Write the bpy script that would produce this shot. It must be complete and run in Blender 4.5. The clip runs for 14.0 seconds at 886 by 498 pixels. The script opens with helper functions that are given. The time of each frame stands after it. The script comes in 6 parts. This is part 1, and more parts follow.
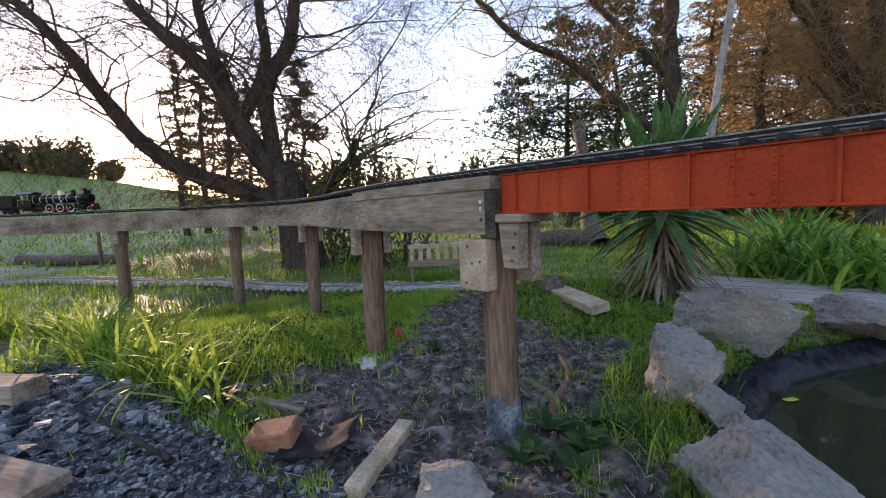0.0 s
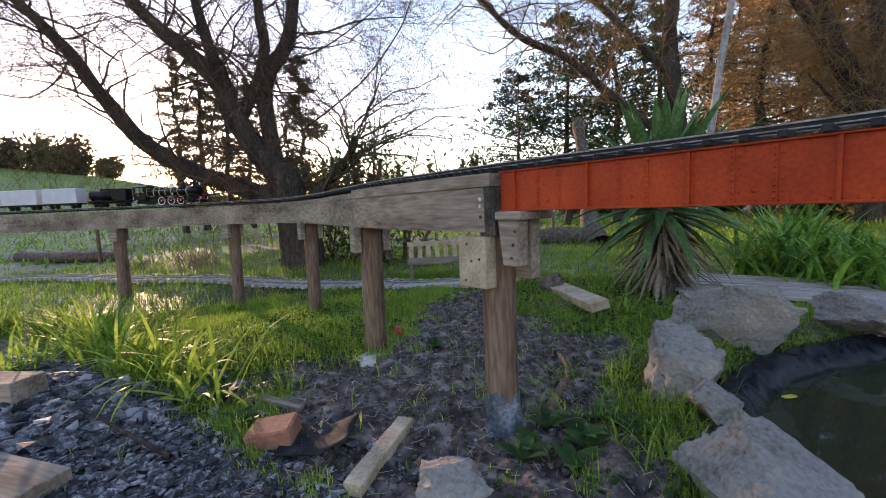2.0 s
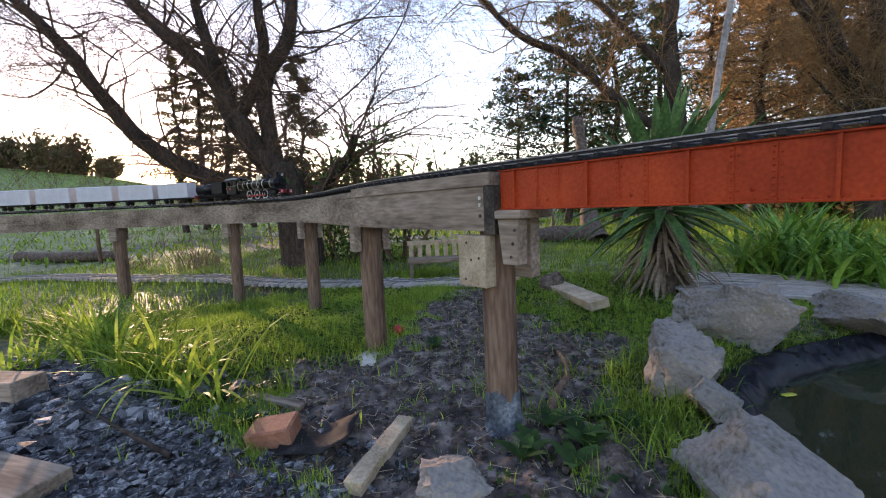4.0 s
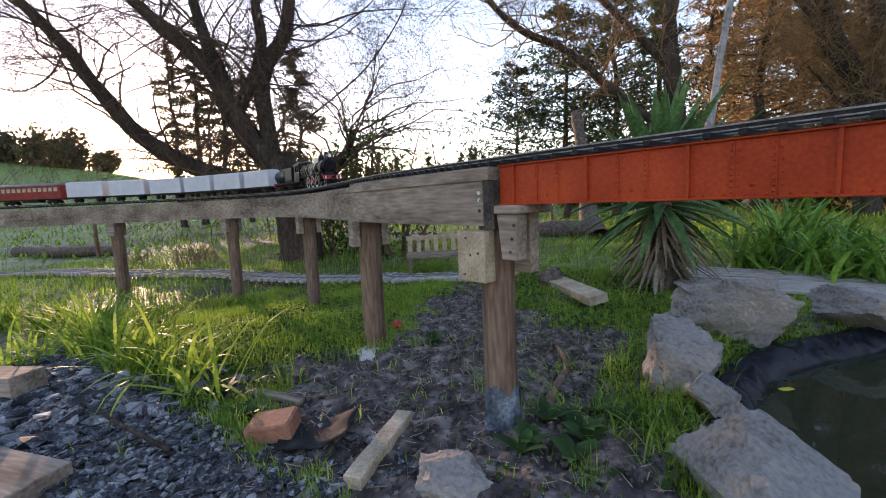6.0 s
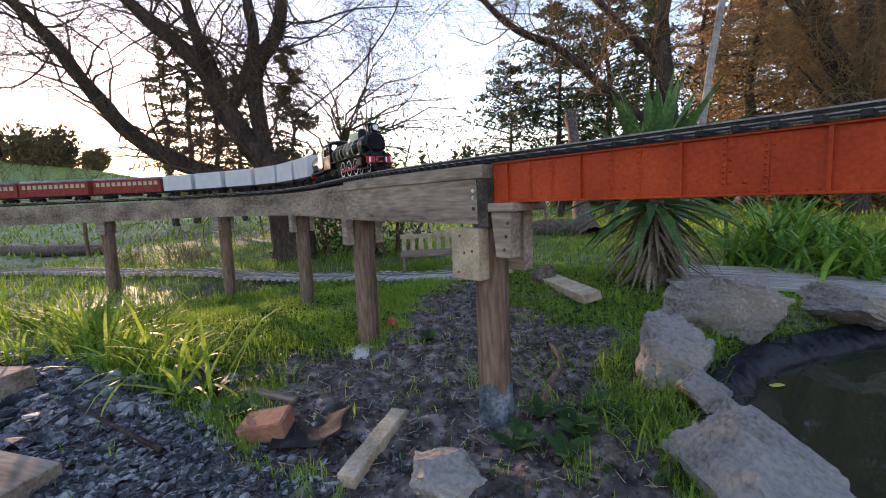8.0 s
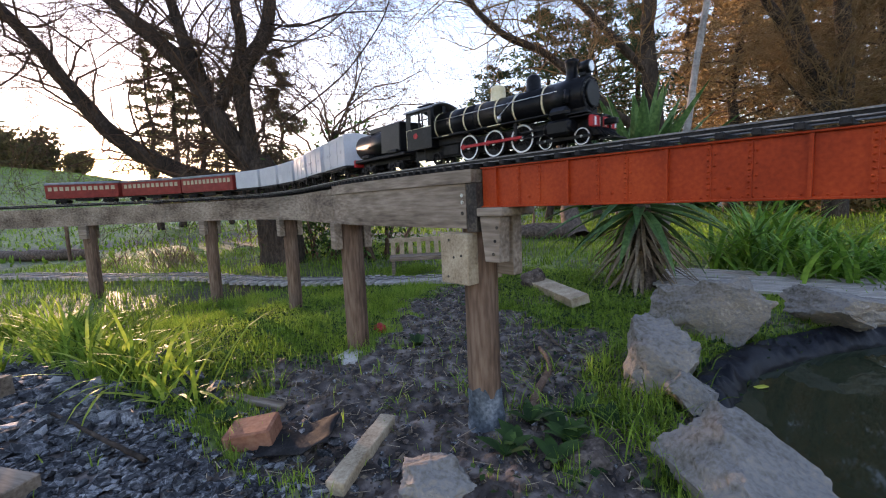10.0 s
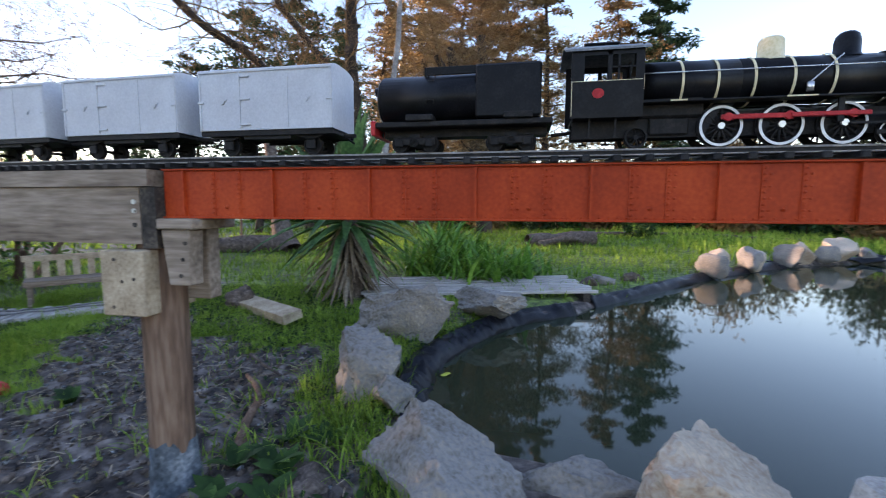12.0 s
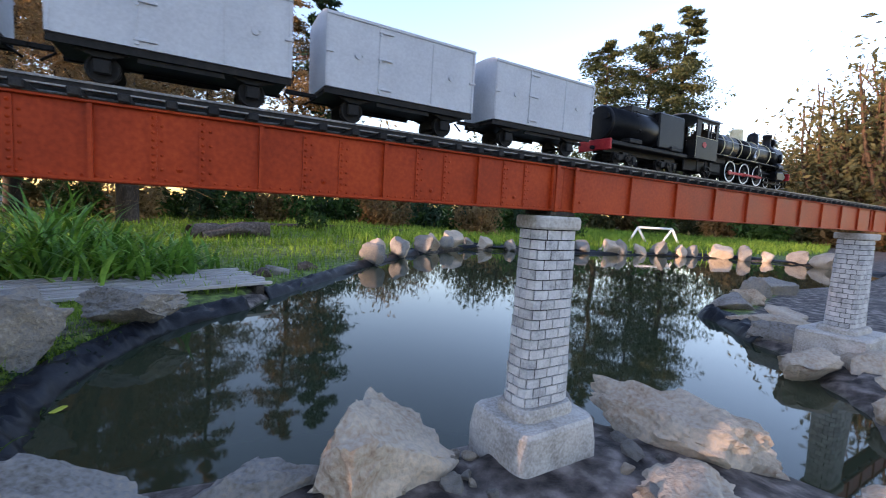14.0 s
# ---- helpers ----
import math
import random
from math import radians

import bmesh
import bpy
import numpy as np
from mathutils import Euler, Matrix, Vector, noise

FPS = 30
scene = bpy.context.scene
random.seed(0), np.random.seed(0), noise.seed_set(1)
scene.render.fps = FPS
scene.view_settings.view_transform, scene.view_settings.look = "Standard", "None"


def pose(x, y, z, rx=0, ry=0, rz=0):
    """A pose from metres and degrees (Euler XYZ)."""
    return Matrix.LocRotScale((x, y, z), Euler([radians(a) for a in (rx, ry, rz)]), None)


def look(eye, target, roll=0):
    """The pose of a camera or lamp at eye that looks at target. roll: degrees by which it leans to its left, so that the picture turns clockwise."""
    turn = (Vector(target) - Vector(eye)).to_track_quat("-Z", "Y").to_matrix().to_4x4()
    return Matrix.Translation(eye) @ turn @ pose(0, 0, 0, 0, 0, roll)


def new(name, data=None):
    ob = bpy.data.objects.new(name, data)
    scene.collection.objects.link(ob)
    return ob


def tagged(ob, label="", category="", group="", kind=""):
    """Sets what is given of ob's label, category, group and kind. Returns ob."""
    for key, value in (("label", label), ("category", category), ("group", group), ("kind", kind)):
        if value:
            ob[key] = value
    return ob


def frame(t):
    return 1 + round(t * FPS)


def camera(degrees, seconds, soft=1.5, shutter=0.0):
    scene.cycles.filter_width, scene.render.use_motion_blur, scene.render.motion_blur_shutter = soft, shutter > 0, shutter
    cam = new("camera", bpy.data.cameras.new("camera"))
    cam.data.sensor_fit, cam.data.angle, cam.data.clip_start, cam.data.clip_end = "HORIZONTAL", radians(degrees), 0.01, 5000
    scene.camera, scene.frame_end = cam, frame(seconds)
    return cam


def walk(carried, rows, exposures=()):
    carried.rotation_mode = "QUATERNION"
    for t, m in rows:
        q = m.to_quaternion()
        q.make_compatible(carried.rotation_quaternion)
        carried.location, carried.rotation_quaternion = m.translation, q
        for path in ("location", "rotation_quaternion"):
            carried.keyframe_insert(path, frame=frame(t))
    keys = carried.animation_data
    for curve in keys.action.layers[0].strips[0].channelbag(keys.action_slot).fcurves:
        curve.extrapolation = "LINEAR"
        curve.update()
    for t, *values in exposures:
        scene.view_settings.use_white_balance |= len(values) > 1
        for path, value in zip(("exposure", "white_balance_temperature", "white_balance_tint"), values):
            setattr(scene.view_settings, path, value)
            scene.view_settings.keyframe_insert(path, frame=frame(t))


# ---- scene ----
cam = camera(91.6, 14.0, soft=1.1, shutter=0.2)
PATH = [
    (0, (0.85, -1.0, 0.676), (-0.676, 0.28, 0.486), -2.5),
    (0.5, (0.849, -0.999, 0.676), (-0.677, 0.28, 0.482), -2.5),
    (1, (0.849, -1.001, 0.676), (-0.675, 0.279, 0.48), -2.6),
    (1.5, (0.849, -1.0, 0.676), (-0.675, 0.281, 0.477), -2.5),
    (2, (0.849, -0.999, 0.676), (-0.674, 0.281, 0.474), -2.5),
    (2.5, (0.849, -0.998, 0.677), (-0.674, 0.282, 0.473), -2.5),
    (3, (0.85, -0.999, 0.677), (-0.673, 0.281, 0.473), -2.6),
    (5.5, (0.848, -0.998, 0.675), (-0.672, 0.283, 0.452), -2.6),
    (6, (0.847, -0.998, 0.677), (-0.671, 0.284, 0.446), -2.6),
    (6.5, (0.848, -0.997, 0.676), (-0.669, 0.286, 0.444), -2.6),
    (7, (0.847, -0.997, 0.677), (-0.664, 0.292, 0.44), -2.6),
    (7.5, (0.846, -0.997, 0.674), (-0.659, 0.299, 0.436), -2.6),
    (10, (0.845, -0.996, 0.677), (-0.622, 0.345, 0.453), -2.5),
    (10.5, (0.842, -0.993, 0.675), (-0.582, 0.396, 0.474), -2.4),
    (11, (0.832, -0.982, 0.674), (-0.391, 0.59, 0.496), -1.9),
    (11.5, (0.823, -0.951, 0.686), (-0.017, 0.855, 0.497), -1.1),
    (12, (0.824, -0.932, 0.68), (0.46, 1.025, 0.486), 0.2),
    (12.5, (0.814, -0.899, 0.667), (0.96, 1.087, 0.486), 1.6),
    (13, (0.824, -0.875, 0.655), (1.371, 1.04, 0.472), 2.7),
    (13.5, (0.832, -0.86, 0.648), (1.669, 0.945, 0.451), 3.4),
    (14, (0.842, -0.843, 0.636), (1.872, 0.862, 0.456), 3.2),
]
walk(cam, [(t, look(eye, target, roll)) for t, eye, target, roll in PATH],
     [(0, 2.6, 6850, 36), (10, 2.6, 6850, 36), (12, 2.82, 6350, 34), (13, 2.8, 6350, 34), (14, 2.64, 6350, 35)])

# ---- light: low evening sun behind the willow, clear sky ----
SUN_AZ, SUN_EL = radians(174.4), radians(5.3)
sun_dir = Vector((math.cos(SUN_AZ) * math.cos(SUN_EL), math.sin(SUN_AZ) * math.cos(SUN_EL), math.sin(SUN_EL)))
world = bpy.data.worlds.new("sky")
scene.world = world
world.use_nodes = True
wn = world.node_tree
sky = wn.nodes.new("ShaderNodeTexSky")
sky.sky_type = "NISHITA"
sky.sun_disc = False
sky.sun_elevation = SUN_EL
sky.sun_rotation = math.atan2(sun_dir.x, sun_dir.y)
sky.air_density, sky.dust_density, sky.ozone_density = 1.0, 0.3, 1.6
wn.links.new(sky.outputs[0], wn.nodes["Background"].inputs[0])
wn.nodes["Background"].inputs[1].default_value = 0.15
sun_data = bpy.data.lights.new("sun", "SUN")
sun_data.energy, sun_data.angle, sun_data.color = 1.6, radians(0.6), (1.0, 0.74, 0.46)
sun = new("sun", sun_data)
sun.matrix_world = look(sun_dir * 50, (0, 0, 0))

# ---- materials ----
def material(name, colors, rough=0.7, scale=8.0, fine=90.0, bump=0.3, metal=0.0, stretch=(1, 1, 1), spread=0.15, depth=0.004, piece=0.0, spec=0.18, trans=0.0):
    """Colours mixed by a coarse and a fine noise at true size, with fine relief; piece: how far pieces differ."""
    m = bpy.data.materials.new(name)
    m.use_nodes = True
    nt = m.node_tree
    N, L = nt.nodes, nt.links
    b = N["Principled BSDF"]
    tc = N.new("ShaderNodeTexCoord")
    mp = N.new("ShaderNodeMapping")
    mp.inputs["Scale"].default_value = stretch
    L.new(tc.outputs["Object"], mp.inputs[0])
    n1 = N.new("ShaderNodeTexNoise")
    n1.inputs["Scale"].default_value, n1.inputs["Detail"].default_value = scale, 6
    n2 = N.new("ShaderNodeTexNoise")
    n2.inputs["Scale"].default_value, n2.inputs["Detail"].default_value = fine, 4
    L.new(mp.outputs[0], n1.inputs["Vector"])
    L.new(mp.outputs[0], n2.inputs["Vector"])
    mix = N.new("ShaderNodeMath")
    mix.operation = "MULTIPLY_ADD"
    mix.inputs[1].default_value = 0.45
    L.new(n2.outputs[0], mix.inputs[0])
    half = N.new("ShaderNodeMath")
    half.operation = "MULTIPLY"
    half.inputs[1].default_value = 0.55
    L.new(n1.outputs[0], half.inputs[0])
    L.new(half.outputs[0], mix.inputs[2])
    ramp = N.new("ShaderNodeValToRGB")
    el = ramp.color_ramp.elements
    lo, hi = 0.5 - spread, 0.5 + spread
    while len(el) < len(colors):
        el.new(0.5)
    for i, c in enumerate(colors):
        el[i].position = lo + (hi - lo) * i / max(1, len(colors) - 1)
        el[i].color = (*c, 1)
    src = mix.outputs[0]
    if piece:
        oi = N.new("ShaderNodeObjectInfo")
        geo = N.new("ShaderNodeNewGeometry")
        add = N.new("ShaderNodeMath")
        add.operation = "ADD"
        L.new(oi.outputs["Random"], add.inputs[0])
        L.new(geo.outputs["Random Per Island"], add.inputs[1])
        sh = N.new("ShaderNodeMath")
        sh.operation = "MULTIPLY_ADD"
        sh.inputs[1].default_value, sh.inputs[2].default_value = piece, -piece
        L.new(add.outputs[0], sh.inputs[0])
        tot = N.new("ShaderNodeMath")
        tot.operation = "ADD"
        L.new(src, tot.inputs[0])
        L.new(sh.outputs[0], tot.inputs[1])
        src = tot.outputs[0]
    L.new(src, ramp.inputs[0])
    L.new(ramp.outputs[0], b.inputs["Base Color"])
    rr = N.new("ShaderNodeMapRange")
    rr.inputs["To Min"].default_value, rr.inputs["To Max"].default_value = max(0.03, rough - 0.12), min(1.0, rough + 0.12)
    L.new(n1.outputs[0], rr.inputs[0])
    L.new(rr.outputs[0], b.inputs["Roughness"])
    b.inputs["Metallic"].default_value = metal
    b.inputs["Specular IOR Level"].default_value = spec
    if bump:
        bp = N.new("ShaderNodeBump")
        bp.inputs["Strength"].default_value, bp.inputs["Distance"].default_value = bump, depth
        L.new(mix.outputs[0], bp.inputs["Height"])
        L.new(bp.outputs[0], b.inputs["Normal"])
    if trans:
        tr = N.new("ShaderNodeBsdfTranslucent")
        L.new(ramp.outputs[0], tr.inputs["Color"])
        ms = N.new("ShaderNodeMixShader")
        ms.inputs[0].default_value = trans
        L.new(b.outputs[0], ms.inputs[1])
        L.new(tr.outputs[0], ms.inputs[2])
        L.new(ms.outputs[0], N["Material Output"].inputs["Surface"])
    return m


M_orange = material("orange_red_paint", [(0.27, 0.028, 0.006), (0.37, 0.042, 0.009), (0.46, 0.062, 0.013)], 0.5, 7, 120, 0.15, depth=0.0008, spec=0.16)
M_post = material("weathered_round_post", [(0.06, 0.035, 0.024), (0.15, 0.092, 0.062), (0.25, 0.17, 0.12)], 0.85, 10, 90, 0.5, stretch=(1, 1, 0.12), depth=0.003)
M_beam = material("grey_brown_timber", [(0.085, 0.06, 0.043), (0.215, 0.165, 0.123), (0.37, 0.295, 0.23)], 0.85, 7, 80, 0.4, stretch=(0.12, 1, 1), depth=0.002)
M_pale = material("pale_sawn_pine", [(0.24, 0.18, 0.115), (0.38, 0.295, 0.2), (0.5, 0.41, 0.29)], 0.8, 14, 120, 0.6, depth=0.002, spread=0.14)
M_darkwood = material("dark_brown_timber", [(0.02, 0.018, 0.016), (0.05, 0.042, 0.035), (0.11, 0.09, 0.07)], 0.9, 20, 120, 0.5)
M_sleeper = material("dark_sleeper", [(0.008, 0.008, 0.009), (0.02, 0.019, 0.019), (0.05, 0.047, 0.044)], 0.75, 40, 200, 0.3, piece=0.1)
M_rail = material("dull_rail_metal", [(0.1, 0.095, 0.09), (0.2, 0.19, 0.185), (0.32, 0.31, 0.3)], 0.5, 30, 200, 0.15, metal=0.5)
M_black = material("sooty_black_paint", [(0.0025, 0.0025, 0.003), (0.005, 0.005, 0.006), (0.012, 0.012, 0.013)], 0.36, 25, 220, 0.1, depth=0.0005, spec=0.14)
M_under = material("dusty_black_ironwork", [(0.006, 0.006, 0.006), (0.013, 0.012, 0.012), (0.032, 0.028, 0.025)], 0.6, 50, 260, 0.3, depth=0.001)
M_white = material("pale_grey_wagon_paint", [(0.42, 0.425, 0.45), (0.48, 0.488, 0.51), (0.54, 0.55, 0.57)], 0.5, 12, 200, 0.12, depth=0.0006)
M_cream = material("cream_paint", [(0.55, 0.45, 0.25), (0.68, 0.58, 0.36), (0.75, 0.66, 0.45)], 0.45, 30, 200, 0.1, depth=0.0005)
M_tyre = material("white_wheel_rim", [(0.55, 0.55, 0.53), (0.7, 0.7, 0.68), (0.8, 0.8, 0.78)], 0.5, 40, 200, 0.1)
M_red = material("red_paint", [(0.3, 0.015, 0.018), (0.42, 0.025, 0.028), (0.5, 0.05, 0.045)], 0.45, 40, 200, 0.1)
M_steel = material("bright_steel", [(0.4, 0.4, 0.4), (0.55, 0.55, 0.55), (0.68, 0.67, 0.65)], 0.3, 40, 200, 0.1, metal=0.9)
M_carred = material("dark_red_carriage_paint", [(0.14, 0.016, 0.014), (0.2, 0.024, 0.02), (0.27, 0.038, 0.03)], 0.4, 20, 200, 0.1)
M_roofgrey = material("grey_roof_paint", [(0.1, 0.11, 0.12), (0.17, 0.18, 0.19), (0.24, 0.25, 0.26)], 0.6, 20, 160, 0.2)
# mixed rock tones; the darkest also stand in for shade in the crevices
M_rock = material("grey_limestone", [(0.085, 0.07, 0.055), (0.165, 0.148, 0.126), (0.225, 0.212, 0.195), (0.28, 0.24, 0.19), (0.4, 0.375, 0.335)], 0.9, 4, 70, 1.0, depth=0.016, spread=0.19)
# tan rock, paled further to stand in for bright western sky light
M_rockwarm = material("warm_tan_rock", [(0.2, 0.14, 0.1), (0.36, 0.265, 0.19), (0.42, 0.355, 0.28), (0.53, 0.41, 0.3), (0.48, 0.42, 0.35)], 0.9, 4, 70, 1.0, depth=0.016, spread=0.19)
M_gravel = material("blue_grey_gravel", [(0.02, 0.021, 0.023), (0.085, 0.088, 0.092), (0.34, 0.34, 0.34)], 0.7, 25, 120, 0.5, piece=0.22)
M_concrete = material("cast_concrete", [(0.24, 0.215, 0.185), (0.42, 0.385, 0.345), (0.55, 0.52, 0.475)], 0.85, 9, 120, 0.5)
M_brick = material("pale_grey_pier_stone", [(0.28, 0.27, 0.265), (0.48, 0.465, 0.45), (0.62, 0.6, 0.575)], 0.8, 22, 160, 0.5, piece=0.14, depth=0.002)
M_mortar = material("dark_joint", [(0.01, 0.01, 0.011), (0.02, 0.019, 0.019), (0.045, 0.042, 0.04)], 0.9, 30, 140, 0.3)
M_liner = material("black_pond_liner", [(0.005, 0.005, 0.007), (0.01, 0.011, 0.014), (0.02, 0.022, 0.027)], 0.42, 12, 80, 0.3, depth=0.004, spec=0.14)
M_terra = material("terracotta_brick", [(0.2, 0.08, 0.05), (0.3, 0.13, 0.08), (0.38, 0.19, 0.12)], 0.85, 15, 90, 0.5)
M_bark = material("dark_willow_bark", [(0.018, 0.013, 0.01), (0.045, 0.033, 0.025), (0.1, 0.075, 0.058)], 0.9, 5, 38, 1.0, stretch=(1, 1, 0.3), depth=0.03)
M_barkgrey = material("pale_dead_stem", [(0.12, 0.11, 0.1), (0.24, 0.22, 0.2), (0.36, 0.33, 0.3)], 0.9, 8, 60, 0.7)
M_twig = material("reddish_twigs", [(0.04, 0.025, 0.018), (0.09, 0.055, 0.035), (0.16, 0.1, 0.06)], 0.85, 3, 30, 0)
M_goldtwig = material("golden_brown_twigs", [(0.12, 0.075, 0.035), (0.24, 0.155, 0.075), (0.36, 0.25, 0.13)], 0.85, 3, 30, 0, trans=0.3)
M_grass = material("grass_blades", [(0.08, 0.145, 0.02), (0.17, 0.29, 0.036), (0.3, 0.43, 0.07)], 0.6, 1.3, 25, 0, trans=0.5, spec=0.1, piece=0.2)
M_blade = material("pale_arching_blades", [(0.2, 0.29, 0.03), (0.34, 0.44, 0.055), (0.48, 0.55, 0.12)], 0.55, 2, 30, 0, trans=0.5, spec=0.12, piece=0.12)
M_agap = material("strap_leaf", [(0.035, 0.1, 0.016), (0.095, 0.23, 0.03), (0.2, 0.38, 0.06)], 0.4, 2, 30, 0, trans=0.25, piece=0.12)
M_yucca = material("blue_green_spiky_leaf", [(0.025, 0.06, 0.022), (0.06, 0.13, 0.04), (0.14, 0.25, 0.085)], 0.4, 4, 40, 0.1, trans=0.15, piece=0.12)
M_deadleaf = material("dead_leaf", [(0.1, 0.075, 0.05), (0.2, 0.15, 0.1), (0.3, 0.24, 0.17)], 0.85, 6, 50, 0.2, piece=0.12)
M_conifer = material("conifer_sprays", [(0.012, 0.03, 0.014), (0.03, 0.06, 0.028), (0.06, 0.1, 0.045)], 0.7, 1.2, 12, 0, trans=0.3, piece=0.15)
M_gold = material("golden_autumn_sprays", [(0.13, 0.082, 0.036), (0.25, 0.162, 0.07), (0.38, 0.26, 0.12)], 0.7, 0.8, 10, 0, trans=0.6, piece=0.15)
# lighter, golder copy of the conifer colours, with sunlight put into them
M_pine = material("sunlit_pine_sprays", [(0.035, 0.05, 0.02), (0.085, 0.1, 0.042), (0.17, 0.16, 0.07)], 0.7, 0.4, 8, 0, trans=0.35, piece=0.15)
M_shrub = material("shrub_leaves", [(0.015, 0.04, 0.01), (0.04, 0.09, 0.02), (0.09, 0.16, 0.035)], 0.6, 1.5, 15, 0, trans=0.3, piece=0.15)
# leaf colours paled: the low sun's glare haze is put into them
M_farleaf = material("haze_paled_leaves", [(0.05, 0.055, 0.025), (0.1, 0.095, 0.04), (0.17, 0.14, 0.06)], 0.8, 0.5, 5, 0, trans=0.35, piece=0.15)
M_dirtroot = material("root_and_soil", [(0.04, 0.03, 0.024), (0.1, 0.075, 0.06), (0.2, 0.155, 0.125)], 0.95, 20, 90, 0.8, depth=0.01)
M_bluewrap = material("blue_grey_plastic_film", [(0.03, 0.038, 0.046), (0.09, 0.11, 0.13), (0.24, 0.27, 0.3)], 0.4, 14, 70, 0.5)
M_slatgrey = material("silvered_decking", [(0.2, 0.18, 0.16), (0.36, 0.33, 0.3), (0.5, 0.47, 0.43)], 0.85, 6, 60, 0.5, stretch=(0.15, 1, 1), piece=0.1)
M_whitepaint = material("white_gloss_paint", [(0.66, 0.66, 0.64), (0.76, 0.76, 0.74), (0.82, 0.82, 0.8)], 0.5, 12, 90, 0.1)
M_yellowleaf = material("yellow_leaf", [(0.3, 0.3, 0.03), (0.45, 0.45, 0.05), (0.5, 0.52, 0.1)], 0.5, 10, 50, 0.1)

# ground: lawn green, with bare mud where the trestle stands and under the pond
M_ground = bpy.data.materials.new("lawn_and_mud")
M_ground.use_nodes = True

# ---- building helpers ----
def part(name, bm, mat, parent=None, label=""):
    me = bpy.data.meshes.new(name)
    bm.to_mesh(me)
    bm.free()
    me.materials.append(mat)
    ob = new(name, me)
    if parent:
        ob.parent = parent
    if label:
        ob["label"] = label
    return ob


def mesh_part(name, verts, faces, mat, parent=None, label="", smooth=False):
    me = bpy.data.meshes.new(name)
    me.from_pydata(verts, [], faces)
    if smooth:
        me.polygons.foreach_set("use_smooth", [True] * len(me.polygons))
    me.materials.append(mat)
    ob = new(name, me)
    if parent:
        ob.parent = parent
    if label:
        ob["label"] = label
    return ob


def quad_mesh(name, verts, nper, mat, parent=None, label="", tri=False):
    """Many equal strips in one mesh from a numpy array (pieces, nper, 3): quads or triangles in a row."""
    k = verts.shape[0]
    step = 3 if tri else 4
    faces = np.arange(k * nper).reshape(-1, step)
    me = bpy.data.meshes.new(name)
    me.vertices.add(k * nper)
    me.vertices.foreach_set("co", verts.astype(np.float32).ravel())
    me.loops.add(faces.size)
    me.loops.foreach_set("vertex_index", faces.ravel().astype(np.int32))
    me.polygons.add(len(faces))
    me.polygons.foreach_set("loop_start", np.arange(0, faces.size, step, dtype=np.int32))
    me.update(calc_edges=True)
    me.materials.append(mat)
    ob = new(name, me)
    if parent:
        ob.parent = parent
    if label:
        ob["label"] = label
    return ob


def empty(name, m=None):
    ob = new(name)
    ob.empty_display_size = 0.05
    if m:
        ob.matrix_basis = m
    return ob


def box(bm, x0, x1, y0, y1, z0, z1, bevel=0.0, m=None):
    r = bmesh.ops.create_cube(bm, size=1)
    vs = r["verts"]
    for v in vs:
        v.co = Vector((x0 + (v.co.x + 0.5) * (x1 - x0), y0 + (v.co.y + 0.5) * (y1 - y0), z0 + (v.co.z + 0.5) * (z1 - z0)))
    if bevel:
        es = list({e for v in vs for e in v.link_edges})
        g = bmesh.ops.bevel(bm, geom=es, offset=bevel, segments=1, affect="EDGES")
        vs = list({v for f in g["faces"] for v in f.verts} | {v for v in vs if v.is_valid})
    if m:
        for v in vs:
            v.co = m @ v.co
    return vs


def cyl(bm, p0, p1, r0, r1=None, n=16, caps=True):
    r1 = r0 if r1 is None else r1
    p0, p1 = Vector(p0), Vector(p1)
    d = p1 - p0
    g = bmesh.ops.create_cone(bm, cap_ends=caps, segments=n, radius1=r0, radius2=r1, depth=d.length)
    m = Matrix.Translation((p0 + p1) / 2) @ d.to_track_quat("Z", "Y").to_matrix().to_4x4()
    for v in g["verts"]:
        v.co = m @ v.co
    for v in g["verts"]:
        for f in v.link_faces:
            f.smooth = len(f.verts) == 4
    return g["verts"]


def tube_arrays(points, radii, n=6):
    """A tapered tube along points, as vertices and faces."""
    P = [Vector(p) for p in points]
    vs, fs = [], []
    up = Vector((0.31, 0.2, 0.93)).normalized()
    for i, p in enumerate(P):
        d = (P[min(i + 1, len(P) - 1)] - P[max(i - 1, 0)]).normalized()
        a = d.cross(up)
        if a.length < 0.05:
            a = d.cross(Vector((1, 0, 0)))
        a.normalize()
        b = d.cross(a)
        for j in range(n):
            w = 2 * math.pi * j / n
            vs.append(p + (a * math.cos(w) + b * math.sin(w)) * radii[i])
        if i:
            for j in range(n):
                k = (j + 1) % n
                fs.append(((i - 1) * n + j, (i - 1) * n + k, i * n + k, i * n + j))
    return vs, fs


class Tubes:
    """Many tubes gathered into one mesh."""

    def __init__(self):
        self.v, self.f = [], []

    def add(self, points, radii, n=6):
        vs, fs = tube_arrays(points, radii, n)
        o = len(self.v)
        self.v += vs
        self.f += [tuple(i + o for i in q) for q in fs]

    def make(self, name, mat, parent=None, label=""):
        return mesh_part(name, self.v, self.f, mat, parent, label, True)


def spline(points, n):
    """Catmull-Rom through the points, n steps a piece."""
    P = [Vector(p) for p in points]
    P = [2 * P[0] - P[1]] + P + [2 * P[-1] - P[-2]]
    out = []
    for i in range(1, len(P) - 2):
        a, b, c, d = P[i - 1:i + 3]
        for k in range(n):
            t = k / n
            out.append(0.5 * (2 * b + (c - a) * t + (2 * a - 5 * b + 4 * c - d) * t * t + (3 * b - a - 3 * c + d) * t ** 3))
    out.append(P[-2])
    return out

